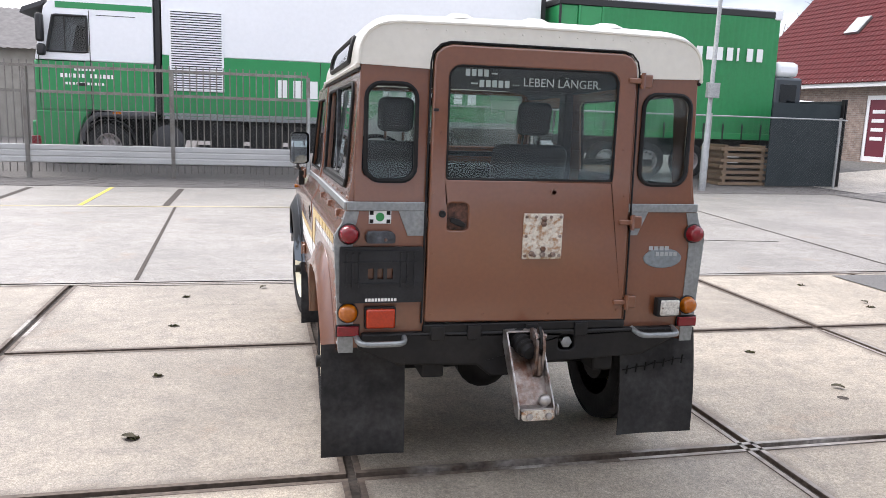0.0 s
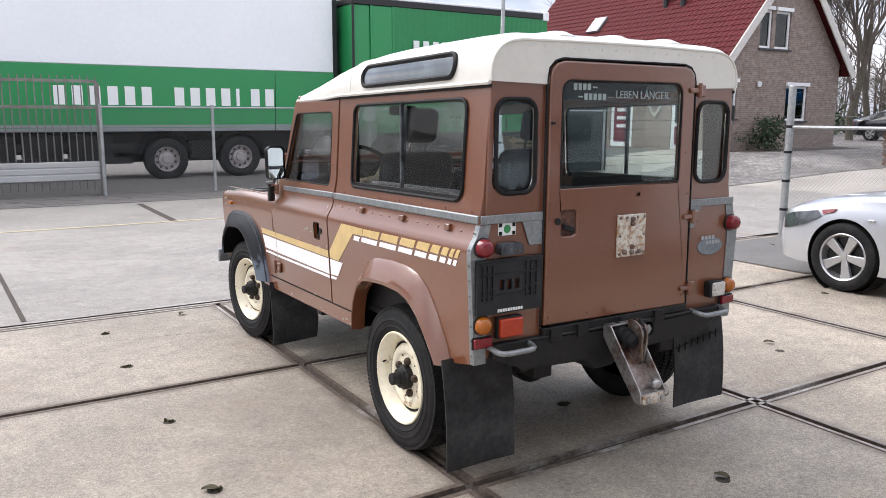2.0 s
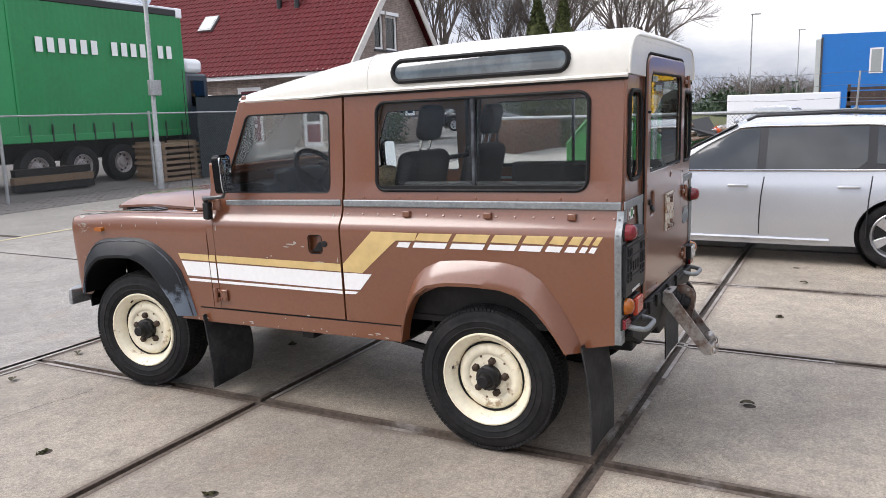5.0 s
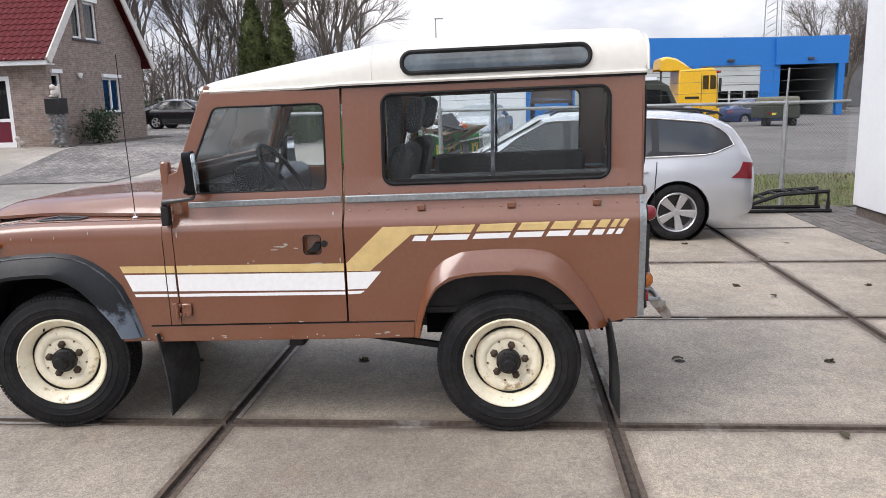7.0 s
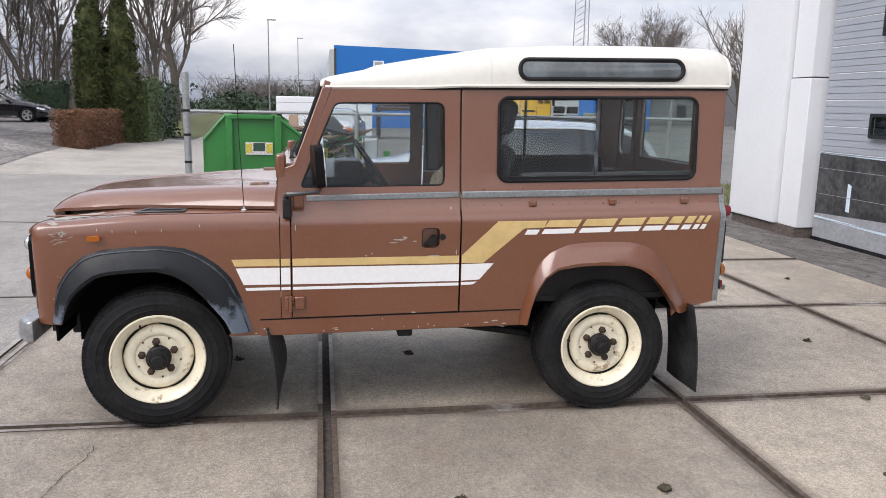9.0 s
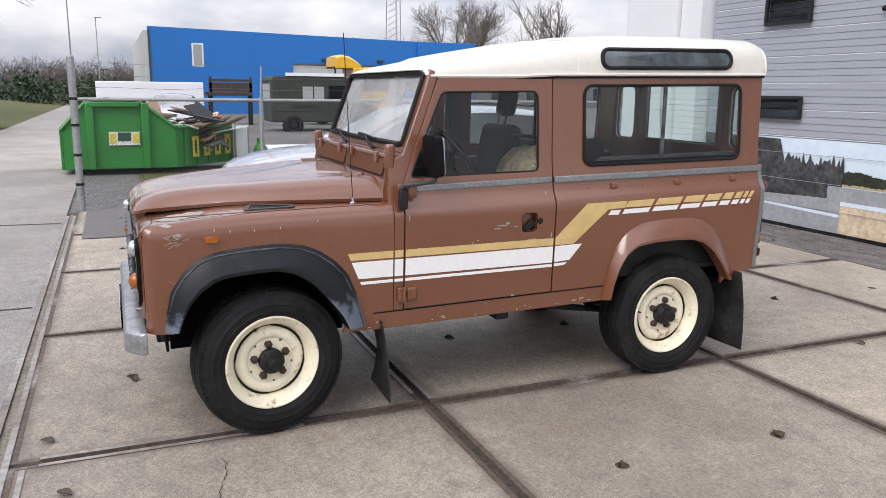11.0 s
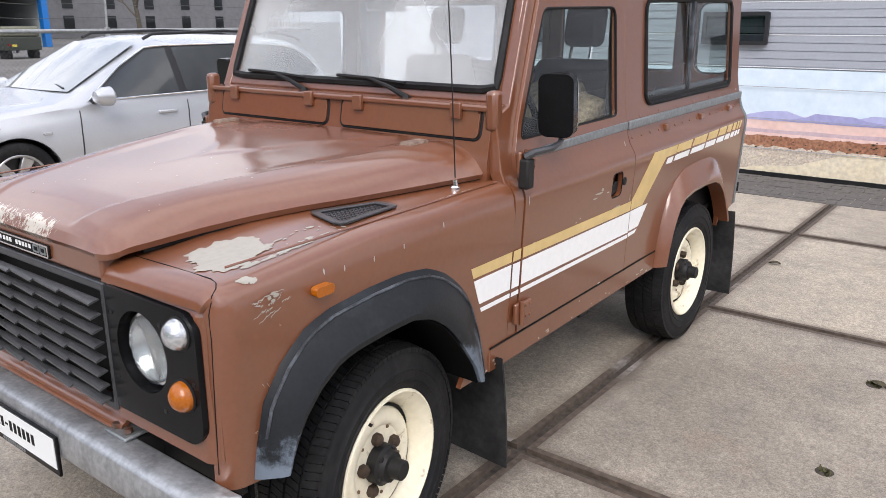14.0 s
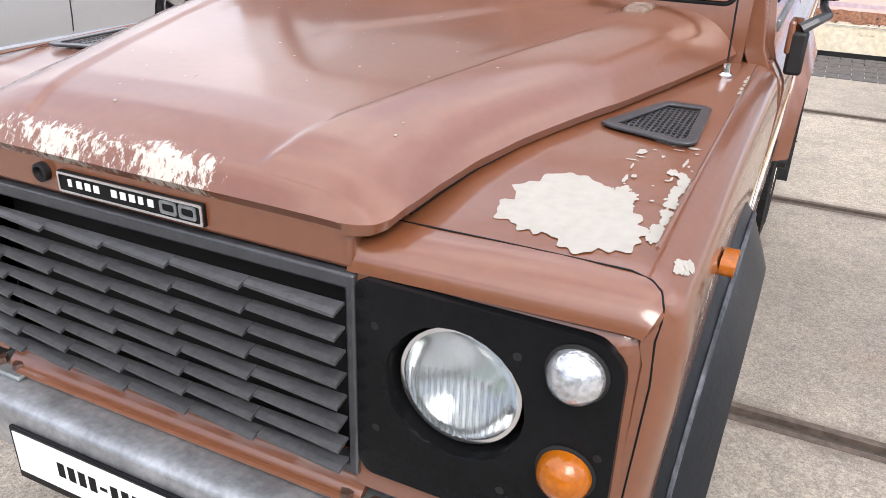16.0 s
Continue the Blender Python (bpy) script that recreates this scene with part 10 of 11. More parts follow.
part("pane", bm, M_MIRROR, skl)
for y, s in ((18.5, 2.1), (17.6, 2.2)):
    p = roof_at(y, s, 0.0)
    part("flue", lathe(bmesh.new(), (p.x, p.y, p.z - 0.1), (0, 0, 1), [(0, 0.10), (0.55, 0.10), (0.55, 0.16), (0.75, 0.16), (0.78, 0.0)], 12), M_TRIM, house)
part("wall_lamp", lathe(bmesh.new(), (20.9, HY0 - 0.08, 2.65), (0, 0, 1), [(0, 0.06), (0.16, 0.09), (0.18, 0)], 10), M_WHITE, house)
heart = thing("heart_wreath", "pale woven heart wreath hung on the brick wall", "wreath", at=(HX0 - 0.05, 17.0, 1.92))
bm = bmesh.new()
pts = []
for i in range(33):
    t = 2 * math.pi * i / 32
    pts.append((0.0, 0.26 * math.sin(t) ** 3, 0.02 + 0.018 * (13 * math.cos(t) - 5 * math.cos(2 * t) - 2 * math.cos(3 * t) - math.cos(4 * t))))
tube(bm, pts, 0.05, 8, cap=False)
part("ring", bm, material("bleached_wicker", (0.5, 0.47, 0.42), rough=0.9, grain=0.4, grain_scale=30, bump=0.6, bump_scale=40), heart)
# planter pillar, statue, small ornaments
M_STONE = material("grey_cast_stone", (0.3, 0.3, 0.3), rough=0.9, grain=0.2, grain_scale=20, bump=0.3)
pil = thing("gabion_pillar", "wire basket pillar of grey stones with a square planter", "planter", at=(18.75, 13.75, 0.45))
rs = random.Random(4)
bm = bmesh.new()
for k in range(90):
    c = Vector((rs.uniform(-0.17, 0.17), rs.uniform(-0.17, 0.17), rs.uniform(0.05, 1.05)))
    bmesh.ops.create_icosphere(bm, subdivisions=1, radius=rs.uniform(0.045, 0.075), matrix=Matrix.Translation(c) @ Matrix.Diagonal((1, 1, rs.uniform(0.6, 0.9), 1)))
part("stones", bm, M_STONE, pil, smooth=60)
part("planter", boxes((-0.24, 0.24, -0.24, 0.24, 1.08, 1.55)), M_TRIM, pil, "dark square planter", bevel=0.02)
part("basket", chain_link(chain_link(bmesh.new(), (-0.22, -0.22, 0), (0.22, -0.22, 0), 0.0, 1.08, 0.08, 0.003), (-0.22, 0.22, 0), (-0.22, -0.22, 0), 0.0, 1.08, 0.08, 0.003), M_WIRE, pil)
bm = bmesh.new()
for c, r, s in (((0, 0, 0.15), 0.15, (1.1, 0.8, 1)), ((-0.1, 0, 0.32), 0.09, (1, 1, 1)), ((0.14, 0, 0.25), 0.10, (1.2, 0.6, 1.1)), ((0.0, 0.05, 0.05), 0.12, (1.3, 1, 0.5)), ((0.22, 0, 0.34), 0.06, (0.8, 0.6, 1.3))):
    bmesh.ops.create_icosphere(bm, subdivisions=2, radius=r, matrix=Matrix.Translation(c) @ Matrix.Diagonal((*s, 1)))
st_ = solo("garden_statue", bm, material("pale_stone", (0.55, 0.5, 0.45), rough=0.9, grain=0.2, grain_scale=25), "pale stone garden figure on the planter", "statue", smooth=60)
st_.location = (18.75, 13.75, 2.0)
bm = bmesh.new()
for c, r, s in (((0, 0, 0.14), 0.12, (1.5, 0.7, 0.7)), ((-0.18, 0, 0.3), 0.09, (1, 0.8, 0.9)), ((-0.12, 0, 0.05), 0.05, (0.6, 0.6, 1.5)), ((0.12, 0, 0.05), 0.05, (0.6, 0.6, 1.5))):
    bmesh.ops.create_icosphere(bm, subdivisions=2, radius=r, matrix=Matrix.Translation(c) @ Matrix.Diagonal((*s, 1)))
st2 = solo("garden_statue", bm, bpy.data.materials["pale_stone"], "small pale stone garden animal by the door", "statue", smooth=60)
st2.location = (18.8, 15.05, 0.5)
solo("flower_bed", boxes((18.9, 25.4, 12.9, 14.1, 0.3, 0.52)), material("dark_bed_soil", (0.07, 0.055, 0.045), rough=0.95, grain=0.4, grain_scale=12), "raised flower bed along the gable", "flower bed", bevel=0.04)


# ---- plants ----
M_BARK = material("grey_brown_bark", (0.11, 0.09, 0.075), rough=0.95, grain=0.3, grain_scale=14, stain=0.5, stain_scale=2, stain_color=(0.09, 0.1, 0.06), bump=0.5)
M_TWIG = material("bare_twigs", (0.125, 0.105, 0.09), rough=0.95, grain=0.2, grain_scale=3)
M_THUJA = material("dark_conifer_green", (0.040, 0.052, 0.013), rough=0.9, grain=0.5, grain_scale=7, stain=0.6, stain_scale=1.5, stain_color=(0.075, 0.085, 0.02))
M_EVERGREEN = material("evergreen_leaves", (0.02, 0.045, 0.018), rough=0.6, grain=0.4, grain_scale=10, stain=0.4, stain_scale=3, stain_color=(0.05, 0.075, 0.03))
M_BEECH = material("brown_beech_hedge_leaves", (0.19, 0.09, 0.045), rough=0.85, grain=0.45, grain_scale=9, stain=0.5, stain_scale=2, stain_color=(0.1, 0.06, 0.04))
M_LAUREL = material("fresh_green_leaves", (0.07, 0.10, 0.03), rough=0.7, grain=0.4, grain_scale=8)


def bare_tree(at, height, seed, spread=0.5, trunk=0.2, levels=5, label="tall bare deciduous tree in winter", lean_=0.0):
    rt = random.Random(seed)
    root = thing("bare_tree", label, "tree", at=(at[0], at[1], at[2] if len(at) > 2 else 0))
    bt, bb = bmesh.new(), bmesh.new()

    def grow(p, d, length, r, level):
        n = 4 if level < 2 else 3
        pts, rs_ = [p.copy()], [r]
        q = p.copy()
        dd = d.copy()
        for i in range(n):
            dd = (dd + Vector((rt.gauss(0, 0.12), rt.gauss(0, 0.12), rt.gauss(0.05, 0.08)))).normalized()
            q = q + dd * length / n
            pts.append(q.copy())
            rs_.append(max(0.006, r * (1 - 0.5 * (i + 1) / n)))
        tube(bt if level == 0 else bb, pts, rs_, 8 if level == 0 else (5 if level < 3 else 3), cap=False)
        if level >= levels:
            return
        kids = (5, 4, 4, 4, 3, 3)[level] + (1 if rt.random() < 0.4 else 0)
        for k in range(kids):
            t = 0.45 + 0.55 * (k + rt.random() * 0.6) / kids if level else 0.35 + 0.65 * (k + rt.random() * 0.5) / kids
            t = min(0.99, t)
            i = min(n - 1, int(t * n))
            base = pts[i].lerp(pts[i + 1], t * n - i)
            a = rt.uniform(0, 2 * math.pi)
            ax = dd.cross(Vector((math.cos(a), math.sin(a), 0.3))).normalized()
            nd = (dd * math.cos(spread * rt.uniform(0.6, 1.35)) + ax * math.sin(spread * rt.uniform(0.6, 1.35)) + Vector((0, 0, 0.12))).normalized()
            grow(base, nd, length * rt.uniform(0.52, 0.72), r * (0.5 if level else 0.45), level + 1)
        if level:
            grow(q, dd, length * 0.6, rs_[-1], level + 1)

    grow(Vector((0, 0, -0.1)), Vector((lean_, 0, 1)), height * 0.42, trunk, 0)
    part("trunk", bt, M_BARK, root, smooth=60)
    part("crown", bb, M_TWIG, root, smooth=60)
    return root


def leafy(bm, centres, size, n, seed, flat=1.0):
    """Small leaf clumps as crossed quads scattered round given centres."""
    rt = random.Random(seed)
    for c, r in centres:
        for k in range(n):
            v = Vector((rt.gauss(0, 1), rt.gauss(0, 1), rt.gauss(0, 1))).normalized() * r * rt.uniform(0.55, 1.05)
            p = Vector(c) + Vector((v.x, v.y, v.z * flat))
            a = Vector((rt.gauss(0, 1), rt.gauss(0, 1), rt.gauss(0, 1))).normalized()
            b = a.cross(Vector((rt.gauss(0, 1), rt.gauss(0, 1), rt.gauss(0, 1)))).normalized()
            s = size * rt.uniform(0.6, 1.4)
            vs = [bm.verts.new(p + a * s), bm.verts.new(p + b * s * 0.5), bm.verts.new(p - a * s), bm.verts.new(p - b * s * 0.5)]
            bm.faces.new(vs)
    return bm


def thuja(at, h, w, seed):
    rt = random.Random(seed)
    root = thing("conifer", "tall narrow dark green columnar conifer", "tree", at=at)
    cs = []
    for k in range(420):
        t = rt.random()
        r = w * (0.55 + 0.45 * math.sin(math.pi * min(1, t * 0.75 + 0.2))) * (1 - t ** 5) * rt.uniform(0.7, 1.0)
        a = rt.uniform(0, 2 * math.pi)
        cs.append(((r * math.cos(a), r * math.sin(a), h * t), 0.16))
    part("crown", leafy(bmesh.new(), cs, 0.048, 48, seed), M_THUJA, root, smooth=0)
    part("core", lathe(bmesh.new(), (0, 0, 0), (0, 0, 1), [(0, w * 0.5), (h * 0.4, w * 0.85), (h * 0.8, w * 0.6), (h * 0.97, 0.0)], 12), M_THUJA, root)


thuja((26.0, 9.75, 0), 5.8, 0.62, 1)
thuja((26.1, 8.72, 0), 5.7, 0.58, 2)


def hedge(name, label, x0, x1, y0, y1, h, mat, seed, size=0.05, n=16, step=0.16, cat="hedge"):
    rt = random.Random(seed)
    root = thing(name, label, cat, at=((x0 + x1) / 2, (y0 + y1) / 2, 0))
    cs = []
    nx, ny, nz = max(2, int((x1 - x0) / step)), max(2, int((y1 - y0) / step)), max(2, int(h / step))
    for i in range(nx + 1):
        for j in range(ny + 1):
            for k in range(nz + 1):
                if 0 < i < nx and 0 < j < ny and k < nz:
                    continue
                cs.append(((-(x1 - x0) / 2 + (x1 - x0) * i / nx + rt.gauss(0, 0.03), -(y1 - y0) / 2 + (y1 - y0) * j / ny + rt.gauss(0, 0.03), 0.08 + (h - 0.08) * k / nz + rt.gauss(0, 0.02)), step * 0.75))
    part("leaves", leafy(bmesh.new(), cs, size, n, seed), mat, root, smooth=0)
    part("core", boxes((-(x1 - x0) / 2 + 0.1, (x1 - x0) / 2 - 0.1, -(y1 - y0) / 2 + 0.1, (y1 - y0) / 2 - 0.1, 0.0, h - 0.1)), mat, root)


hedge("beech_hedge", "clipped brown beech hedge along the driveway", 21.0, 26.6, 8.75, 9.6, 1.2, M_BEECH, 11, 0.034, 30)
hedge("laurel_shrub", "dense dark evergreen shrub behind the hedge", 38.0, 40.6, 14.2, 16.4, 2.35, M_EVERGREEN, 12, 0.09, 10, 0.32, "shrub")
hedge("conifer_shrub", "green conifer shrub beside the columns", 26.9, 28.6, 7.95, 8.6, 2.4, M_LAUREL, 13, 0.06, 12, 0.25, "shrub")
hedge("ivy_hedge", "dark hedge along the far side of the road", 29.2, 33, 8.05, 8.8, 2.2, M_EVERGREEN, 14, 0.09, 8, 0.35)
rb = thing("garden_shrub", "round dark green shrub with pink buds by the house", "shrub", at=(20.7, 13.5, 0.5))
rs = random.Random(21)
part("leaves", leafy(bmesh.new(), [((rs.gauss(0, 0.3), rs.gauss(0, 0.25), 0.1 + 0.95 * rs.random()), 0.22) for _ in range(60)], 0.05, 28, 22), M_EVERGREEN, rb, smooth=0)
part("stems", tube(bmesh.new(), ((0, 0, 0), (0, 0, 0.7)), 0.05, 6), M_BARK, rb)

bare_tree((50, 11.0), 17, 31, 0.62, 0.34)
for k, (x, y, h) in enumerate(((43, 17.5, 12), (34, 18.5, 14), (31, 21.5, 13), (38, 14.0, 13), (40, 21, 15), (36, 26, 14), (45, 17, 14), (28, 30, 12), (47, 11.5, 12))):
    bare_tree((x, y, 0.2), h, 40 + k, 0.42, 0.2, 4 if k > 3 else 5)
bare_tree((66, -29.0), 12, 61, 0.8, 0.25)
bare_tree((71, -29.0), 12.5, 62, 0.78, 0.25)
bare_tree((62, -36), 12, 63, 0.75, 0.25, 4)
bare_tree((20, 33, 0), 9, 64, 0.45, 0.18, 4)

# far woods as one stuff object: many thin stems and twigs
rs = random.Random(77)
bm = bmesh.new()
for k in range(1450):
    a = rs.choice((0, 1, 2, 2, 2, 2, 3, 4, 4))
    if a == 0:
        x, y = rs.uniform(44, 75), rs.uniform(14.5, 44)
    elif a == 1:
        x, y = rs.uniform(95, 130), rs.uniform(0, 16)
    elif a == 2:
        x, y = rs.uniform(90, 125), rs.uniform(-85, -25)
    elif a == 3:
        x, y = rs.uniform(20, 60), rs.uniform(40, 60)
    else:
        # unseen western band, added so the car's windows reflect trees instead of sky
        x, y = rs.uniform(-58, -34), rs.uniform(-45, 45)
    h = rs.uniform(5, 9) if a != 1 else rs.uniform(3, 5)
    tube(bm, ((x, y, 0), (x + rs.gauss(0, 0.4), y + rs.gauss(0, 0.4), h * 0.6), (x + rs.gauss(0, 0.9), y + rs.gauss(0, 0.9), h)), [0.10, 0.06, 0.02], 3, cap=False)
    for j in range(9):
        z = h * rs.uniform(0.25, 0.9)
        q = Vector((x, y, z))
        d = Vector((rs.gauss(0, 1), rs.gauss(0, 1), rs.uniform(0.2, 1.3))).normalized()
        e = q + d * rs.uniform(0.8, 2.2)
        tube(bm, (q, e), [0.035, 0.008], 3, cap=False)
        for m_ in range(3):
            d2 = (d + Vector((rs.gauss(0, 0.5), rs.gauss(0, 0.5), rs.gauss(0.2, 0.4)))).normalized()
            s = q.lerp(e, rs.uniform(0.3, 1))
            tube(bm, (s, s + d2 * rs.uniform(0.5, 1.2)), [0.016, 0.006], 3, cap=False)
solo("far_woods", bm, M_TWIG, "bare winter woodland far beyond the yard", "woodland", kind="stuff", smooth=0)
rs = random.Random(78)
bm = bmesh.new()
cs = []
for k in range(340):
    a = rs.random()
    if a < 0.6:
        c = (rs.uniform(75, 120), rs.uniform(3, 15), rs.uniform(0.3, 2.6) * rs.random())
    elif a < 0.8:
        c = (rs.uniform(45, 80), rs.uniform(12, 45), rs.uniform(0.3, 1.8))
    else:
        # out of view to the west, added to fill low window reflections
        c = (rs.uniform(-50, -36), rs.uniform(-40, 40), rs.uniform(0.3, 3.2))
    cs.append((c, rs.uniform(0.8, 1.6)))
leafy(bm, cs, 0.22, 60, 79)
solo("far_scrub", bm, M_EVERGREEN, "dark evergreen scrub along the far road", "scrub", kind="stuff", smooth=0)

# ---- skip container behind the fence ----
M_SKIP = material("green_skip_paint", (0.02, 0.23, 0.035), rough=0.45, grain=0.1, grain_scale=15, stain=0.5, stain_scale=2, stain_color=(0.03, 0.15, 0.03))
M_DARKGREEN_MARK = material("dark_green_print", (0.02, 0.07, 0.04), rough=0.6)
skip = thing("skip_container", "green steel skip heaped with scrap timber", "skip", at=(0, 0, 0))
END = [(3.92, 0.10), (3.92, 0.87), (3.47, 1.38), (2.47, 1.38), (1.84, 0.90), (1.84, 0.10)]
part("end_wall", sheet(END, (), lambda u, v: (12.2, u, v), 0.05, face=(-1, 0, 0)), M_SKIP, skip, bevel=0.008)
SA, SD = Vector((12.2, 1.84, 0)), Vector((0.697, -0.717, 0))
along = lambda u, v, off=0.0: SA + SD * u + Vector((-0.717 * off, -0.697 * off, v))
part("side_wall", sheet([(0.0, 0.10), (1.85, 0.10), (1.85, 0.86), (0.0, 0.90)], (), along, 0.05, face=(-0.7, -0.7, 0)), M_SKIP, skip, bevel=0.006)
part("back_wall", sheet([(1.85, 0.10), (3.4, 0.10), (3.4, 0.88), (1.85, 0.86)], (), lambda u, v: (13.49 + (u - 1.85) * 0.6, 0.51 + (u - 1.85) * 0.8, v), 0.05, face=(0.7, -0.7, 0)), M_SKIP, skip)
part("far_wall", sheet([(1.75, 0.10), (3.92, 0.10), (3.92, 0.87), (3.47, 1.38), (2.47, 1.38), (1.75, 0.88)], (), lambda u, v: (14.42, u, v), 0.05, face=(1, 0, 0)), M_SKIP, skip)
part("sloped_end", boxes((12.2, 14.45, 3.90, 3.95, 0.10, 0.87)), M_SKIP, skip)
part("floor", boxes((12.4, 14.3, 1.9, 3.9, 0.08, 0.14)), M_SKIP, skip)
part("rim", tube(bmesh.new(), [(12.19, y, z) for y, z in END[1:5]], 0.045, 6), M_SKIP, skip)
part("rim", tube(bmesh.new(), [along(0.0, 0.90, 0.02), along(1.85, 0.87, 0.02)], 0.05, 6), M_SKIP, skip)
for y in (3.40, 2.40):
    part("rib", boxes((12.10, 12.20, y - 0.07, y + 0.07, 0.10, 1.38)), M_SKIP, skip, bevel=0.02)
part("top_flange", boxes((12.08, 12.22, 2.5, 3.4, 1.30, 1.40)), M_SKIP, skip, bevel=0.02)
for u in (0.25, 0.62, 0.97, 1.31, 1.70):
    part("rib", sheet([(u - 0.03, 0.10), (u + 0.03, 0.10), (u + 0.03, 0.84), (u - 0.03, 0.84)], (), lambda a, b: along(a, b, 0.04), 0.04, face=(-0.7, -0.7, 0)), M_SKIP, skip, bevel=0.01)
part("label", boxes((12.165, 12.18, 2.52, 3.08, 0.56, 0.82)), M_WHITEPRINT, skip, "white and yellow company label")
for y in (2.95, 2.53):
    part("label_band", boxes((12.155, 12.166, y, y + 0.12, 0.60, 0.79)), M_YELLOW_LINE, skip)
part("label_mark", boxes((12.155, 12.166, 2.68, 2.92, 0.64, 0.81)), M_DARKGREEN_MARK, skip)
# four yellow painted marks, as plain bars
for i in range(4):
    u = 0.42 + 0.343 * i
    part("lettering_bar", sheet([(u, 0.28), (u + 0.19, 0.28), (u + 0.19, 0.70), (u, 0.70)], [[(u + 0.06, 0.36), (u + 0.13, 0.36), (u + 0.13, 0.62), (u + 0.06, 0.62)]], lambda a, b: along(a, b, 0.055 if True else 0), 0.006, face=(-0.7, -0.7, 0)), M_YELLOW_LINE, skip, smooth=0)
part("hook", tube(bmesh.new(), ((12.15, 3.35, 1.40), (12.12, 3.1, 1.46), (12.12, 2.8, 1.44), (12.15, 2.55, 1.40)), 0.03, 6), M_BLACKSTEEL, skip)
rs = random.Random(9)
scrap = thing("scrap_heap", "heap of scrap boards and panels filling the skip", "scrap", at=(13.35, 1.75, 0.45))
for k in range(60):
    bm = boxes((-0.05 - 0.15 * rs.random(), 0.05 + 0.15 * rs.random(), -0.3 - 0.5 * rs.random(), 0.3 + 0.5 * rs.random(), -0.015, 0.015))
    mt = rs.choice((M_TIMBER, M_TIMBER, M_WHITE, M_LINER, M_BLACKSTEEL))
    ob = part("board", bm, mt, scrap, smooth=0)
    ob.matrix_basis = pose(rs.uniform(-0.6, 0.6), rs.uniform(-0.9, 0.9), rs.uniform(0.0, 0.75), rs.uniform(-20, 20), rs.uniform(-25, 25), rs.uniform(0, 180))
part("orange_lump", leafy(bmesh.new(), [((-0.5, -0.75, 0.62), 0.10)], 0.06, 30, 3), material("orange_plastic", (0.8, 0.12, 0.02), rough=0.5), scrap)
pw = thing("old_door", "white door panel leaning on the skip", "panel", at=(13.33, 0.40, 0), rz=44)
part("panel", boxes((-0.03, 0.03, -0.24, 0.24, 0.03, 0.92)), M_WHITE, pw, bevel=0.01)
part("frame", sheet(rounded(-0.25, 0.25, 0.02, 0.94, 0.01), [rounded(-0.20, 0.20, 0.07, 0.89, 0.01)], lambda u, v: (-0.035, u, v), 0.02, face=(-1, 0, 0)), M_GALV, pw)
gb_ = thing("gas_bottle", "green steel gas bottle standing in the grass", "gas bottle", at=(13.0, 0.03, 0))
part("body", lathe(bmesh.new(), (0, 0, 0), (0, 0, 1), [(0, 0.12), (0.05, 0.15), (0.40, 0.15), (0.50, 0.08), (0.52, 0.04)], 18), M_SKIP, gb_)
part("collar", lathe(bmesh.new(), (0, 0, 0.5), (0, 0, 1), [(0, 0.08), (0.12, 0.08), (0.12, 0.07), (0.0, 0.07)], 14), M_SKIP, gb_)
crate = solo("scrap_crate", boxes((13.6, 14.8, -1.9, -0.2, 0.0, 0.35)), M_WHITE, "pale flat crate of scrap beside the bottle", "crate", bevel=0.03)

# steel trailer jack stand by the fence
jk = thing("ramp_frame", "dark green steel loading ramp frame on the paving", "ramp", at=(6.75, -3.9, 0))
for x in (-0.2, 0.2):
    part("side_bar", tube(bmesh.new(), [(x, 0.75, 0.04), (x, 0.1, 0.26), (x, -0.55, 0.30), (x, -0.55, 0.03)], 0.03, 6), M_BLACKSTEEL, jk)
    part("base_bar", tube(bmesh.new(), [(x, 0.75, 0.03), (x, -0.6, 0.03)], 0.028, 6), M_BLACKSTEEL, jk)
for k in range(8):
    part("rung", tube(bmesh.new(), [(-0.2, 0.6 - 0.16 * k, min(0.28, 0.09 + 0.055 * k)), (0.2, 0.6 - 0.16 * k, min(0.28, 0.09 + 0.055 * k))], 0.02, 6), M_BLACKSTEEL, jk)

# ---- blue workshop and vehicles on the far yard ----
M_BLUE = material("blue_steel_cladding", (0.009, 0.16, 0.50), rough=0.45, grain=0.03, grain_scale=5, stain=0.2, stain_scale=0.5, stain_color=(0.010, 0.135, 0.42))
M_DOORGREY = material("pale_grey_door", (0.5, 0.52, 0.5), rough=0.5, grain=0.03, grain_scale=6)
bw = thing("blue_workshop", "long blue steel workshop with pale roller doors", "building", at=(52.3, 0, -0.3))
BY0, BY1 = -23.3, 0.5
openings = [(-22.8, -19.0, 0.0, 3.75), (-17.7, -13.6, 0.0, 3.8), (-13.05, -9.15, 0.0, 3.8), (-3.02, -2.26, 3.45, 5.0)]
part("front_wall", sheet([(BY0, 0), (BY1, 0), (BY1, 6.0), (-18.6, 5.62), (BY0, 5.45)], [[(a, c + 0.01), (b, c + 0.01), (b, d), (a, d)] for a, b, c, d in openings], lambda u, v: (0, u, v), 0.3, face=(-1, 0, 0)), M_BLUE, bw, smooth=0)
part("side_wall", boxes((0, 26, BY1 + 0.002, BY1 + 0.3, 0, 5.7)), M_DOORGREY, bw)
part("back_wall", boxes((25.7, 26, BY0, BY1, 0, 5.7), (0.3, 26, BY0, BY0 + 0.3, 0, 5.4)), M_DOORGREY, bw)
part("roof", boxes((0.3, 26, BY0 + 0.3, BY1, 5.2, 5.4)), M_LINER, bw)
part("bay_floor", boxes((0.3, 25, BY0 + 0.3, BY1, 0.0, 0.02)), M_LINER, bw)
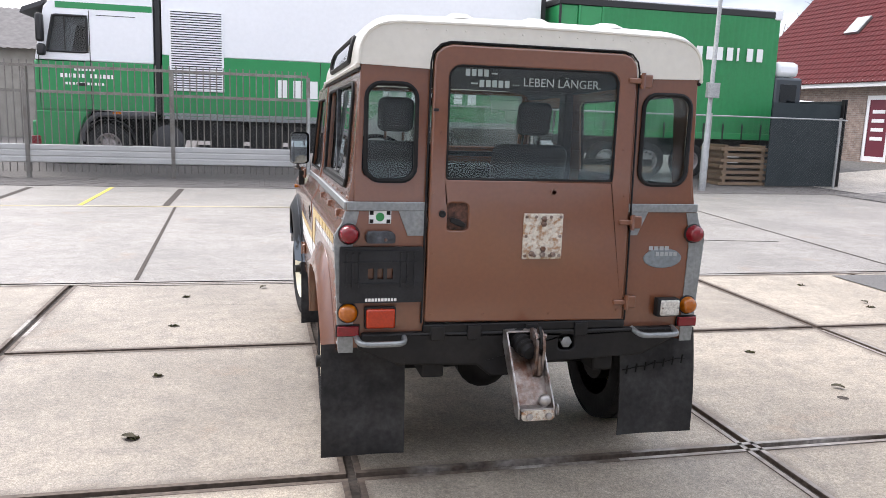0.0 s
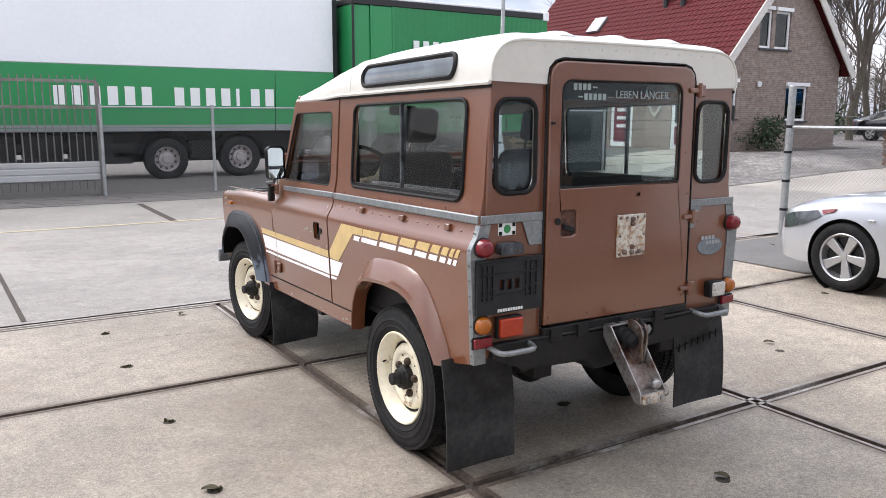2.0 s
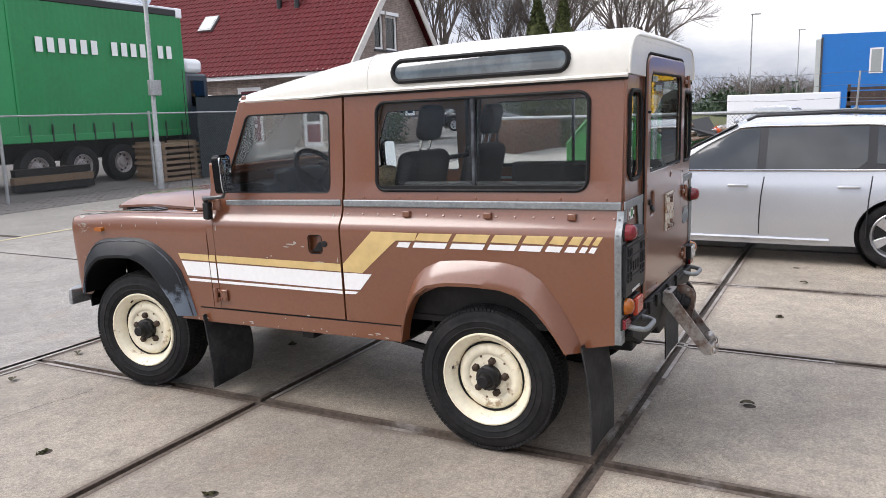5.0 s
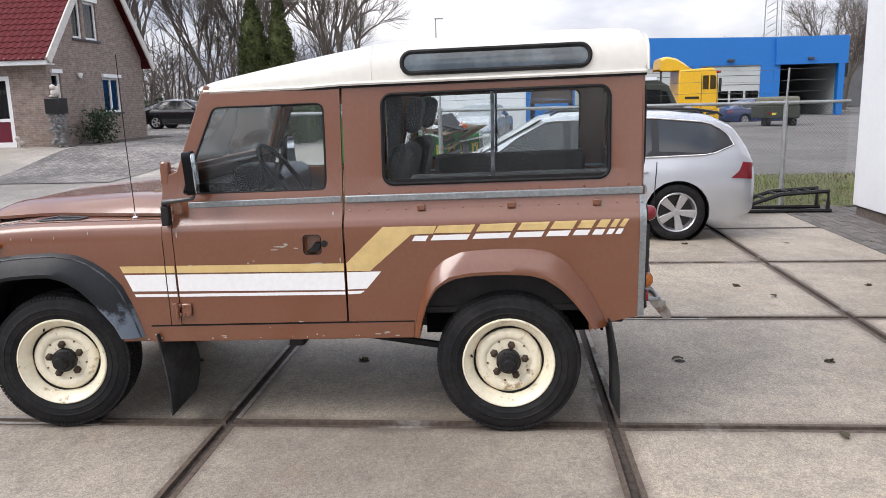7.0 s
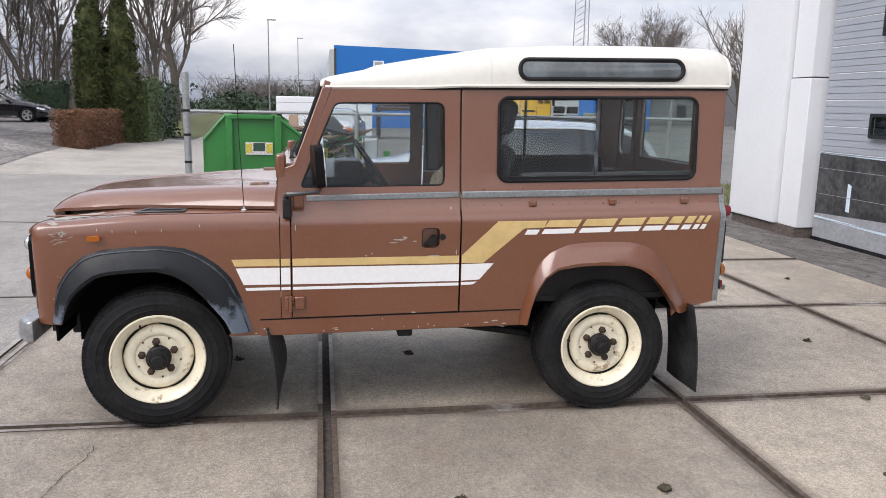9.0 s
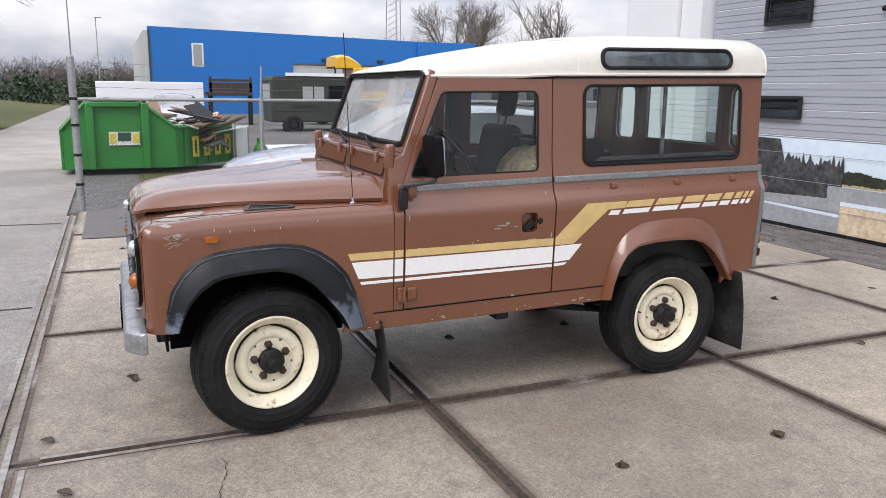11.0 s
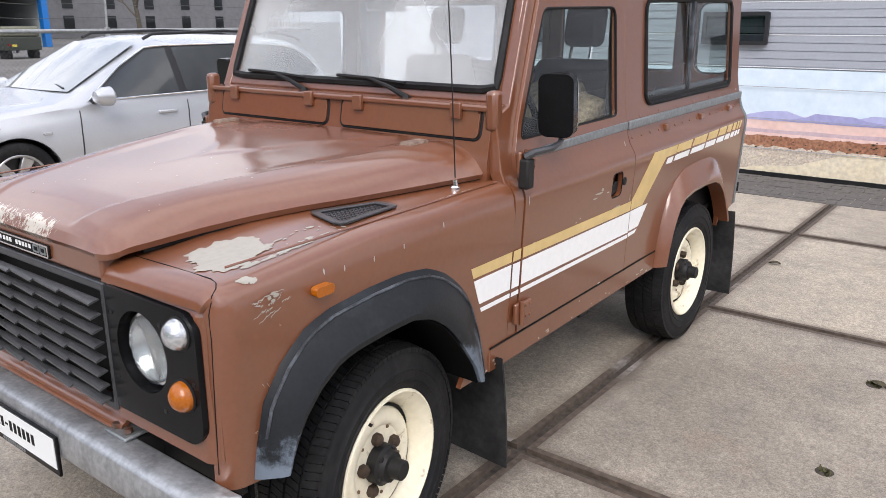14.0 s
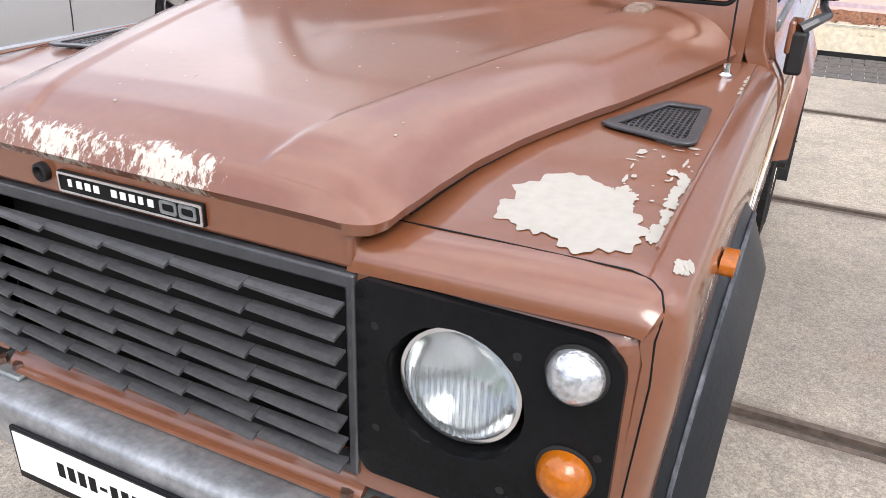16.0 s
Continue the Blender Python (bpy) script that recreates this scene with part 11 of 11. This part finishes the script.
part("fascia", boxes((-0.25, 0.0, BY0 - 0.1, -18.6, 3.75, 5.62)), M_BLUE, bw, bevel=0.02)
part("pillar", boxes((-0.25, 0.05, -22.95 - 0.25, -22.8, 0, 3.75)), M_BLUE, bw)
part("cornice", boxes((-0.03, 0.0, -18.8, -18.55, 0.0, 5.6)), M_BLUE, bw)
for a, b, c, d in openings[1:3]:
    rd = part("roller_door", boxes((0.12, 0.2, a, b, 0.0, d)), M_DOORGREY, bw, "pale sectional door with a window row")
    for k in range(6):
        part("door_seam", boxes((0.105, 0.122, a, b, 0.62 * k + 0.6, 0.62 * k + 0.63)), M_LINER, rd)
    n_ = 4
    for k in range(n_):
        w = (b - a) / n_
        for z in (0.95, 1.55):
            part("door_pane", boxes((0.10, 0.12, a + w * k + 0.08, a + w * (k + 1) - 0.08, z, z + 0.5)), M_GLASS_DARK, rd)
wn_ = part("window", boxes((-0.03, 0.05, -3.02, -2.26, 3.45, 5.0)), M_WHITE, bw, "white framed upper window")
part("pane", boxes((-0.05, -0.03, -2.92, -2.36, 3.55, 4.9)), M_CURTAIN, wn_, "pale blind behind glass")
for y in (-20.9, -15.6, -11.4):
    part("wall_light", boxes((-0.45, -0.25 if y < -18 else 0, y - 0.2, y + 0.2, 4.05, 4.2)), M_LINER, bw, bevel=0.02)
part("gutter", boxes((-0.06, 0.0, BY1 - 0.12, BY1, 0, 5.8)), M_LINER, bw)
gh = thing("grey_office", "low grey office building with dark windows far off", "building", at=(78, -34, 0))
part("wall", boxes((0, 10, -30, 8, 0, 5.0)), material("dark_grey_render", (0.17, 0.17, 0.175), rough=0.85, grain=0.1, grain_scale=2, stain=0.4, stain_scale=0.4, stain_color=(0.12, 0.12, 0.125)), gh)
for k in range(7):
    for z in (0.8, 2.9):
        part("window", boxes((-0.05, 0.02, 4.5 - 4.6 * k, 5.6 - 4.6 * k, z, z + 1.4)), M_GLASS_DARK, gh)
part("yellow_sign", boxes((-0.6, -0.1, 1.5, 6.0, 2.4, 3.2)), M_YELLOW_LINE, gh)

# old army-green van
M_ARMY = material("matt_army_green", (0.03, 0.037, 0.028), rough=0.75, grain=0.1, grain_scale=10, stain=0.4, stain_scale=1.5, stain_color=(0.06, 0.065, 0.05))
vn = thing("panel_van", "old matt dark green panel van with a pale roof bar", "van", at=(28, -5.35, -0.2))
part("body", sheet([(2.55, 0.55), (2.6, 2.25), (2.45, 2.42), (-0.9, 2.42), (-1.35, 2.2), (-1.75, 1.45), (-2.35, 1.25), (-2.55, 1.0), (-2.55, 0.55)], (), lambda u, v: (0, u, v), 2.0, face=(-1, 0, 0)), M_ARMY, vn, bevel=0.06)
part("side_window", boxes((-0.012, 0.0, -1.0, -0.1, 1.45, 2.05)), M_GLASS_DARK, vn, bevel=0.005)
part("side_window", boxes((-0.012, 0.0, 0.15, 0.62, 1.5, 2.0)), M_CURTAIN, vn, bevel=0.005)
part("side_window", boxes((-0.012, 0.0, 0.68, 1.15, 1.5, 2.0)), M_CURTAIN, vn, bevel=0.005)
part("roof_bar", boxes((-0.03, 0.1, -0.8, 1.9, 2.42, 2.55)), M_TRUCKWHITE, vn)
part("bumper", boxes((-0.02, 2.02, -2.68, -2.5, 0.45, 0.7)), M_TRIM, vn, bevel=0.03)
part("rear_window", boxes((0.2, 1.8, 2.59, 2.62, 1.5, 2.1)), M_CURTAIN, vn)
for y in (1.6, -1.6):
    truck_wheel(vn, 0.12, y, 0.42, M_TRIM)
for o in vn.children:
    if o.name.startswith("wheel"):
        o.matrix_basis = pose(o.matrix_basis.translation.x, o.matrix_basis.translation.y, 0.42, 0, 0, 0) @ Matrix.Diagonal((1, 0.84, 0.84, 1))
for o in vn.children:
    if o.name.startswith("wheel"):
        o.location.y *= 0.9
    else:
        for v in o.data.vertices:
            v.co.y *= 0.9
part("side_window", sheet([(-0.95, 1.45), (-1.35, 1.45), (-1.12, 1.98), (-0.95, 1.98)], (), lambda u, v: (-0.014, u, v), 0.014, face=(-1, 0, 0)), M_GLASS_DARK, vn)
part("name_bar", boxes((-0.012, -0.004, 0.45, 1.5, 1.12, 1.24)), M_TRIM, vn)
for y in (-0.05, -0.92):
    part("door_seam", boxes((-0.008, 0.0, y - 0.008, y + 0.008, 0.6, 2.15)), M_TRIM, vn)
part("body_rail", boxes((-0.02, 0.0, -1.5, 2.3, 1.0, 1.05)), M_ARMY, vn)
# yellow tractor unit
M_YELLOWT = material("yellow_truck_paint", (0.8, 0.45, 0.015), rough=0.35, coat=0.3, grain=0.05, grain_scale=8)
yt = thing("tractor_truck", "bright yellow tractor unit with a raised roof spoiler", "truck", at=(34, -8.98, 0))
cab_y = part("cab", sheet([(0.85, 1.0), (0.85, 3.18), (-0.9, 3.26), (-1.12, 3.15), (-1.26, 2.2), (-1.28, 0.95), (-0.6, 0.95)], (), lambda u, v: (0, u, v), 2.4, face=(-1, 0, 0)), M_YELLOWT, yt, "yellow cab shell", bevel=0.07)
bm = bmesh.new()
prof_ = [(0.15, 3.22), (0.55, 3.55), (1.0, 3.82), (1.5, 3.92), (1.82, 3.80), (1.86, 3.25)]
rows = [[bm.verts.new((x, u, v - (0.12 if x in (0.05, 2.35) else 0.0))) for u, v in prof_] for x in (0.05, 0.3, 2.1, 2.35)]
for p, q in zip(rows, rows[1:]):
    for k in range(len(prof_) - 1):
        bm.faces.new((p[k], p[k + 1], q[k + 1], q[k]))
for row, x in ((rows[0], 0.05), (rows[3], 2.35)):
    low = [bm.verts.new((x, u, 3.16)) for u, v in prof_]
    for k in range(len(prof_) - 1):
        bm.faces.new((row[k], row[k + 1], low[k + 1], low[k]))
part("roof_spoiler", bm, M_YELLOWT, yt, "curved yellow roof spoiler, open at the back", smooth=50)
part("spoiler_stay", tube(bmesh.new(), ((1.2, 1.6, 1.0), (1.2, 1.6, 3.7)), 0.05, 6), M_TRIM, yt)
part("side_window", sheet(rounded(-1.12, -0.42, 2.12, 2.86, [0.05, 0.05, 0.05, 0.12]), (), lambda u, v: (-0.015, u, v), 0.02, face=(-1, 0, 0)), M_GLASS_DARK, yt)
part("window_post", boxes((-0.03, -0.012, -0.80, -0.74, 2.1, 2.88)), M_YELLOWT, yt)
for u0 in (-0.36, -1.2):
    part("door_seam", boxes((-0.008, 0.0, u0 - 0.012, u0 + 0.012, 1.1, 2.95)), M_TRIM, yt)
part("mirror", boxes((-0.28, -0.06, -1.36, -1.24, 2.0, 2.7)), M_TRIM, yt, bevel=0.03)
part("sun_visor", boxes((0.1, 2.3, -1.42, -1.1, 2.98, 3.1)), M_ORANGE_RED, yt, bevel=0.03)
part("name_bar", boxes((-0.02, -0.005, -0.25, 0.5, 1.62, 1.74)), M_TRIM, yt)
part("step_box", boxes((0.0, 0.5, -1.24, -0.55, 0.45, 1.0)), M_YELLOWT, yt, bevel=0.03)
for z in (0.5, 0.75):
    part("step", boxes((-0.02, 0.2, -1.15, -0.65, z, z + 0.1)), M_TRIM, yt)
part("front_corner", boxes((0.0, 2.4, -1.36, -1.2, 0.4, 1.1)), M_YELLOWT, yt, bevel=0.05)
part("chassis", boxes((0.3, 2.1, -1.0, 3.6, 0.55, 0.95)), M_BLACKSTEEL, yt)
part("fuel_tank", boxes((0.05, 0.7, 0.9, 1.9, 0.5, 1.05)), M_GALV, yt, bevel=0.08)
for y in (0.15, 2.7):
    truck_wheel(yt, 0.15, y, 0.5, M_YELLOWT)
for o in yt.children:
    if o.name.startswith("wheel"):
        o.matrix_basis = pose(0.15, o.matrix_basis.translation.y, 0.5, 0, 0, 0)
yt.matrix_basis = yt.matrix_basis @ Matrix.Diagonal((0.87, 0.87, 0.87, 1))
# old brown flatbed body behind the van
M_OLDBED = material("dark_brown_painted_steel", (0.045, 0.03, 0.026), rough=0.7, grain=0.25, grain_scale=12, stain=0.6, stain_scale=3, stain_color=(0.09, 0.055, 0.04))
fb = thing("flatbed_body", "old brown steel flatbed body standing on the far yard", "flatbed", at=(34, -2.25, 0))
part("bed", boxes((0, 2.0, -1.0, 1.0, 1.35, 1.52)), M_OLDBED, fb, bevel=0.01)
part("side_board", boxes((0, 0.05, -1.0, 1.0, 1.54, 1.95)), M_OLDBED, fb)
for u in (-0.92, 0.92):
    part("stake", boxes((0.0, 0.08, u - 0.06, u + 0.06, 1.5, 2.25)), M_OLDBED, fb)
    part("leg", boxes((0.2, 0.4, u - 0.1, u + 0.1, -0.05, 1.36)), M_BLACKSTEEL, fb)
part("head_board", boxes((0.02, 0.08, -1.0, 1.0, 2.0, 2.12)), M_OLDBED, fb)
# green pickup with canvas top
pk = thing("canvas_truck", "small dark green military truck with a canvas load cover", "truck", at=(35.5, -13.6, -0.2))
part("body", boxes((0.0, 2.2, -0.85, 0.85, 0.55, 1.15)), M_ARMY, pk, bevel=0.04)
part("canvas", boxes((0.02, 1.6, -0.84, 0.84, 1.15, 1.6)), material("faded_canvas", (0.16, 0.16, 0.12), rough=0.9, grain=0.15, grain_scale=10), pk, bevel=0.1)
part("lamp", boxes((-0.03, 0.0, 0.55, 0.7, 0.75, 0.85)), M_RED, pk)
part("plate_bar", boxes((-0.03, 0.0, 0.3, 0.5, 0.72, 0.82)), M_YELLOW_LINE, pk)
for y in (-0.62, 0.62):
    part("wheel", lathe(bmesh.new(), (0.45, y, 0.38), (0, 1, 0), [(-0.12, 0.0), (-0.12, 0.36), (-0.08, 0.4), (0.08, 0.4), (0.12, 0.36), (0.12, 0.0)], 20), M_TYRE, pk)
blue_car, _, _ = road_car("hatchback_car", "dark blue small car parked by the workshop", (44.0, -16.2, -0.25), 200, material("dark_blue_paint", (0.01, 0.025, 0.09), rough=0.25, coat=0.6), SED)
# parked cars glimpsed past the skip
far_car, _, _ = road_car("saloon_car", "pale grey car parked beyond the skip", (24.0, 1.2, 0), 80, M_SILVER, SED)
wall_w = solo("site_container", boxes((34, 36.4, -1.0, 3.6, 0, 1.95)), M_TRUCKWHITE, "long white site container beyond the skip", "container", bevel=0.03)
# lattice mast and slim poles far off
mast = thing("lattice_mast", "tall grey lattice mast far behind the yard", "mast", at=(120, -40, 0))
for dx, dy in ((-0.8, -0.8), (0.8, -0.8), (0, 0.8)):
    part("leg", tube(bmesh.new(), ((dx * 1.5, dy * 1.5, 0), (dx, dy, 30)), 0.09, 5), M_FENCE, mast)
for k in range(28):
    z = 1.0 + k
    part("brace", tube(bmesh.new(), ((-0.9, -0.8, z), (0.9, -0.8, z + 1), (0, 0.8, z), (-0.9, -0.8, z + 1)), 0.035, 4), M_FENCE, mast)
for x, y, h in ((60, 5.5, 8), (90, 4, 9)):
    p = thing("street_lamp", "slim grey street lamp along the far road", "street lamp", at=(x, y, 0))
    part("pole", tube(bmesh.new(), ((0, 0, 0), (0, 0, h)), [0.07, 0.04], 8), M_FENCE, p)
    part("head", boxes((-0.1, 0.1, -0.6, 0.1, h - 0.02, h + 0.06)), M_FENCE, p)


# ---- slabs and paving, piece by piece ----
yard = thing("concrete_yard", "yard of steel-edged square concrete slabs with dirty joints", "pavement", kind="structure", at=(0, 0, 0))
GAP = 0.022


def slab_mesh(w, d):
    bm = bmesh.new()
    box(bm, GAP + 0.028, w - GAP - 0.028, GAP + 0.028, d - GAP - 0.028, -0.05, 0.0)
    return mesh_from(bm, "slab", M_CONC, 0)


def edge_mesh(w, d):
    bm = bmesh.new()
    a, b = GAP, GAP + 0.0275
    for x0, x1, y0, y1 in ((a, w - a, a, b), (a, w - a, d - b, d - a), (a, b, b, d - b), (w - b, w - a, b, d - b)):
        box(bm, x0, x1, y0, y1, -0.05, 0.0015)
    return mesh_from(bm, "slab_edge", M_EDGE, 0)


M_MOSS = material("moss_and_dead_leaf", (0.07, 0.075, 0.03), rough=0.95, grain=0.4, grain_scale=40, stain=0.7, stain_scale=9, stain_color=(0.09, 0.06, 0.035))
SLAB, SEDGE = slab_mesh(PX, PY), edge_mesh(PX, PY)
hole = lathe(bmesh.new(), (0, 0, 0), (0, 0, 1), [(0.0005, 0.034), (0.002, 0.026), (0.0022, 0.0)], 12)
HOLE = mesh_from(hole, "lifting_hole", M_JOINT, 0)
tufts = []
rs = random.Random(14)
for v in range(5):
    cs = [((rs.gauss(0, 0.016), rs.gauss(0, 0.012), 0.004), 0.014) for _ in range(5)]
    tufts.append(mesh_from(leafy(bmesh.new(), cs, 0.013, 7, 30 + v, 0.35), "moss_tuft", M_MOSS, 0))
for i in range(-5, 4):
    for j in range(-2, 2):
        x, y = SX + PX * i, SY + PY * j
        if y < -4.7:
            continue
        drop = rs.uniform(-0.004, 0.0)
        hang("slab", SLAB, yard, (x, y, drop))
        hang("slab_edge", SEDGE, yard, (x, y, drop))
        for k in (-0.46, 0.46):
            hang("lifting_hole", HOLE, yard, (x + PX / 2 + rs.gauss(0, 0.01), y + PY / 2 + k, drop))
            if rs.random() < 0.75:
                o = hang("moss_tuft", rs.choice(tufts), yard, (x + PX / 2 + rs.gauss(0, 0.012), y + PY / 2 + k, drop))
                o.rotation_euler = (0, 0, rs.uniform(0, 6.28))
# brick strip along the doors
strip = thing("brick_paving", "strip of worn grey-brown paving bricks along the doors", "pavement", kind="structure", at=(0, 0, 0))
bm = bmesh.new()
box(bm, 0.004, 0.206, 0.004, 0.101, -0.06, 0.0)
PBRICK = mesh_from(bm, "brick", M_COBBLE, 0)
part("sand_bed", boxes((-8, 7.2, -4.93, -4.615, -0.05, -0.012)), M_JOINT, strip)
rest = bmesh.new()
for r in range(10):
    for c in range(72):
        x, y = -8.0 + 0.21 * c + (0.105 if r % 2 else 0.0), -4.93 + 0.105 * r
        z = 0.004 + rs.uniform(-0.003, 0.003)
        if 0.4 < x < 6.4:
            o = hang("brick", PBRICK, strip, (x, y, z))
        else:
            box(rest, x + 0.004, x + 0.206, y + 0.004, y + 0.101, z - 0.06, z)
part("brick_rest", rest, M_COBBLE, strip, smooth=0)["kind"] = "stuff"
# bricks of the verge under the fence: far, joined
bm = bmesh.new()
for r in range(24):
    for c in range(110):
        x, y = -9.0 + 0.21 * c + (0.105 if r % 2 else 0.0), 12.42 + 0.105 * r
        if x > 13.2:
            continue
        z = ground_z(x, y) + rs.uniform(-0.004, 0.004)
        box(bm, x + 0.006, x + 0.204, y + 0.006, y + 0.099, z - 0.05, z)
solo("verge_bricks", bm, M_COBBLE, "weathered brick setts along the fence", "pavement", kind="stuff", smooth=0)
# a few dead leaves
M_LEAF = material("dead_leaf", (0.065, 0.055, 0.03), rough=0.8, grain=0.3, grain_scale=60)
for k, (x, y) in enumerate(((0.2, 2.98), (-1.1, 3.28), (4.39, 2.22), (2.40, 0.18), (-0.84, -1.64), (-0.53, 3.38), (0.3, -1.08), (-1.76, 0.03), (1.9, -2.2), (3.6, -1.2))):
    bm = bmesh.new()
    n = 7
    prev = None
    for i in range(n):
        t = i / (n - 1)
        w = 0.022 * math.sin(math.pi * min(1, t * 0.95 + 0.02)) + 0.001
        row = [bm.verts.new((-0.035 + 0.07 * t, w * s, 0.004 + 0.008 * abs(s) + 0.006 * math.sin(3 * t))) for s in (-1, 0, 1)]
        if prev:
            for j in range(2):
                bm.faces.new((prev[j], prev[j + 1], row[j + 1], row[j]))
        prev = row
    ob = solo("dead_leaf", bm, M_LEAF, "curled dead leaf lying on the concrete", "leaf", group="dead leaves")
    ob.matrix_basis = pose(x, y, 0.001, 0, 0, 47 * k) @ Matrix.Diagonal((1.1, 1.1, 1.1, 1))
# grass tufts in the lawn
rs = random.Random(71)
bm = bmesh.new()
for k in range(9000):
    x, y = rs.uniform(7.3, 12.0), rs.uniform(-9, 2.6)
    h, a = rs.uniform(0.03, 0.10), rs.uniform(0, 6.28)
    p = Vector((x, y, -0.012))
    s = Vector((math.cos(a), math.sin(a), 0)) * 0.006
    vs = [bm.verts.new(p + s), bm.verts.new(p - s), bm.verts.new(p + Vector((rs.gauss(0, 0.03), rs.gauss(0, 0.03), h)))]
    bm.faces.new(vs)
solo("grass_blades", bm, M_GRASS, "short tufts of winter grass", "grass", kind="stuff", smooth=0)
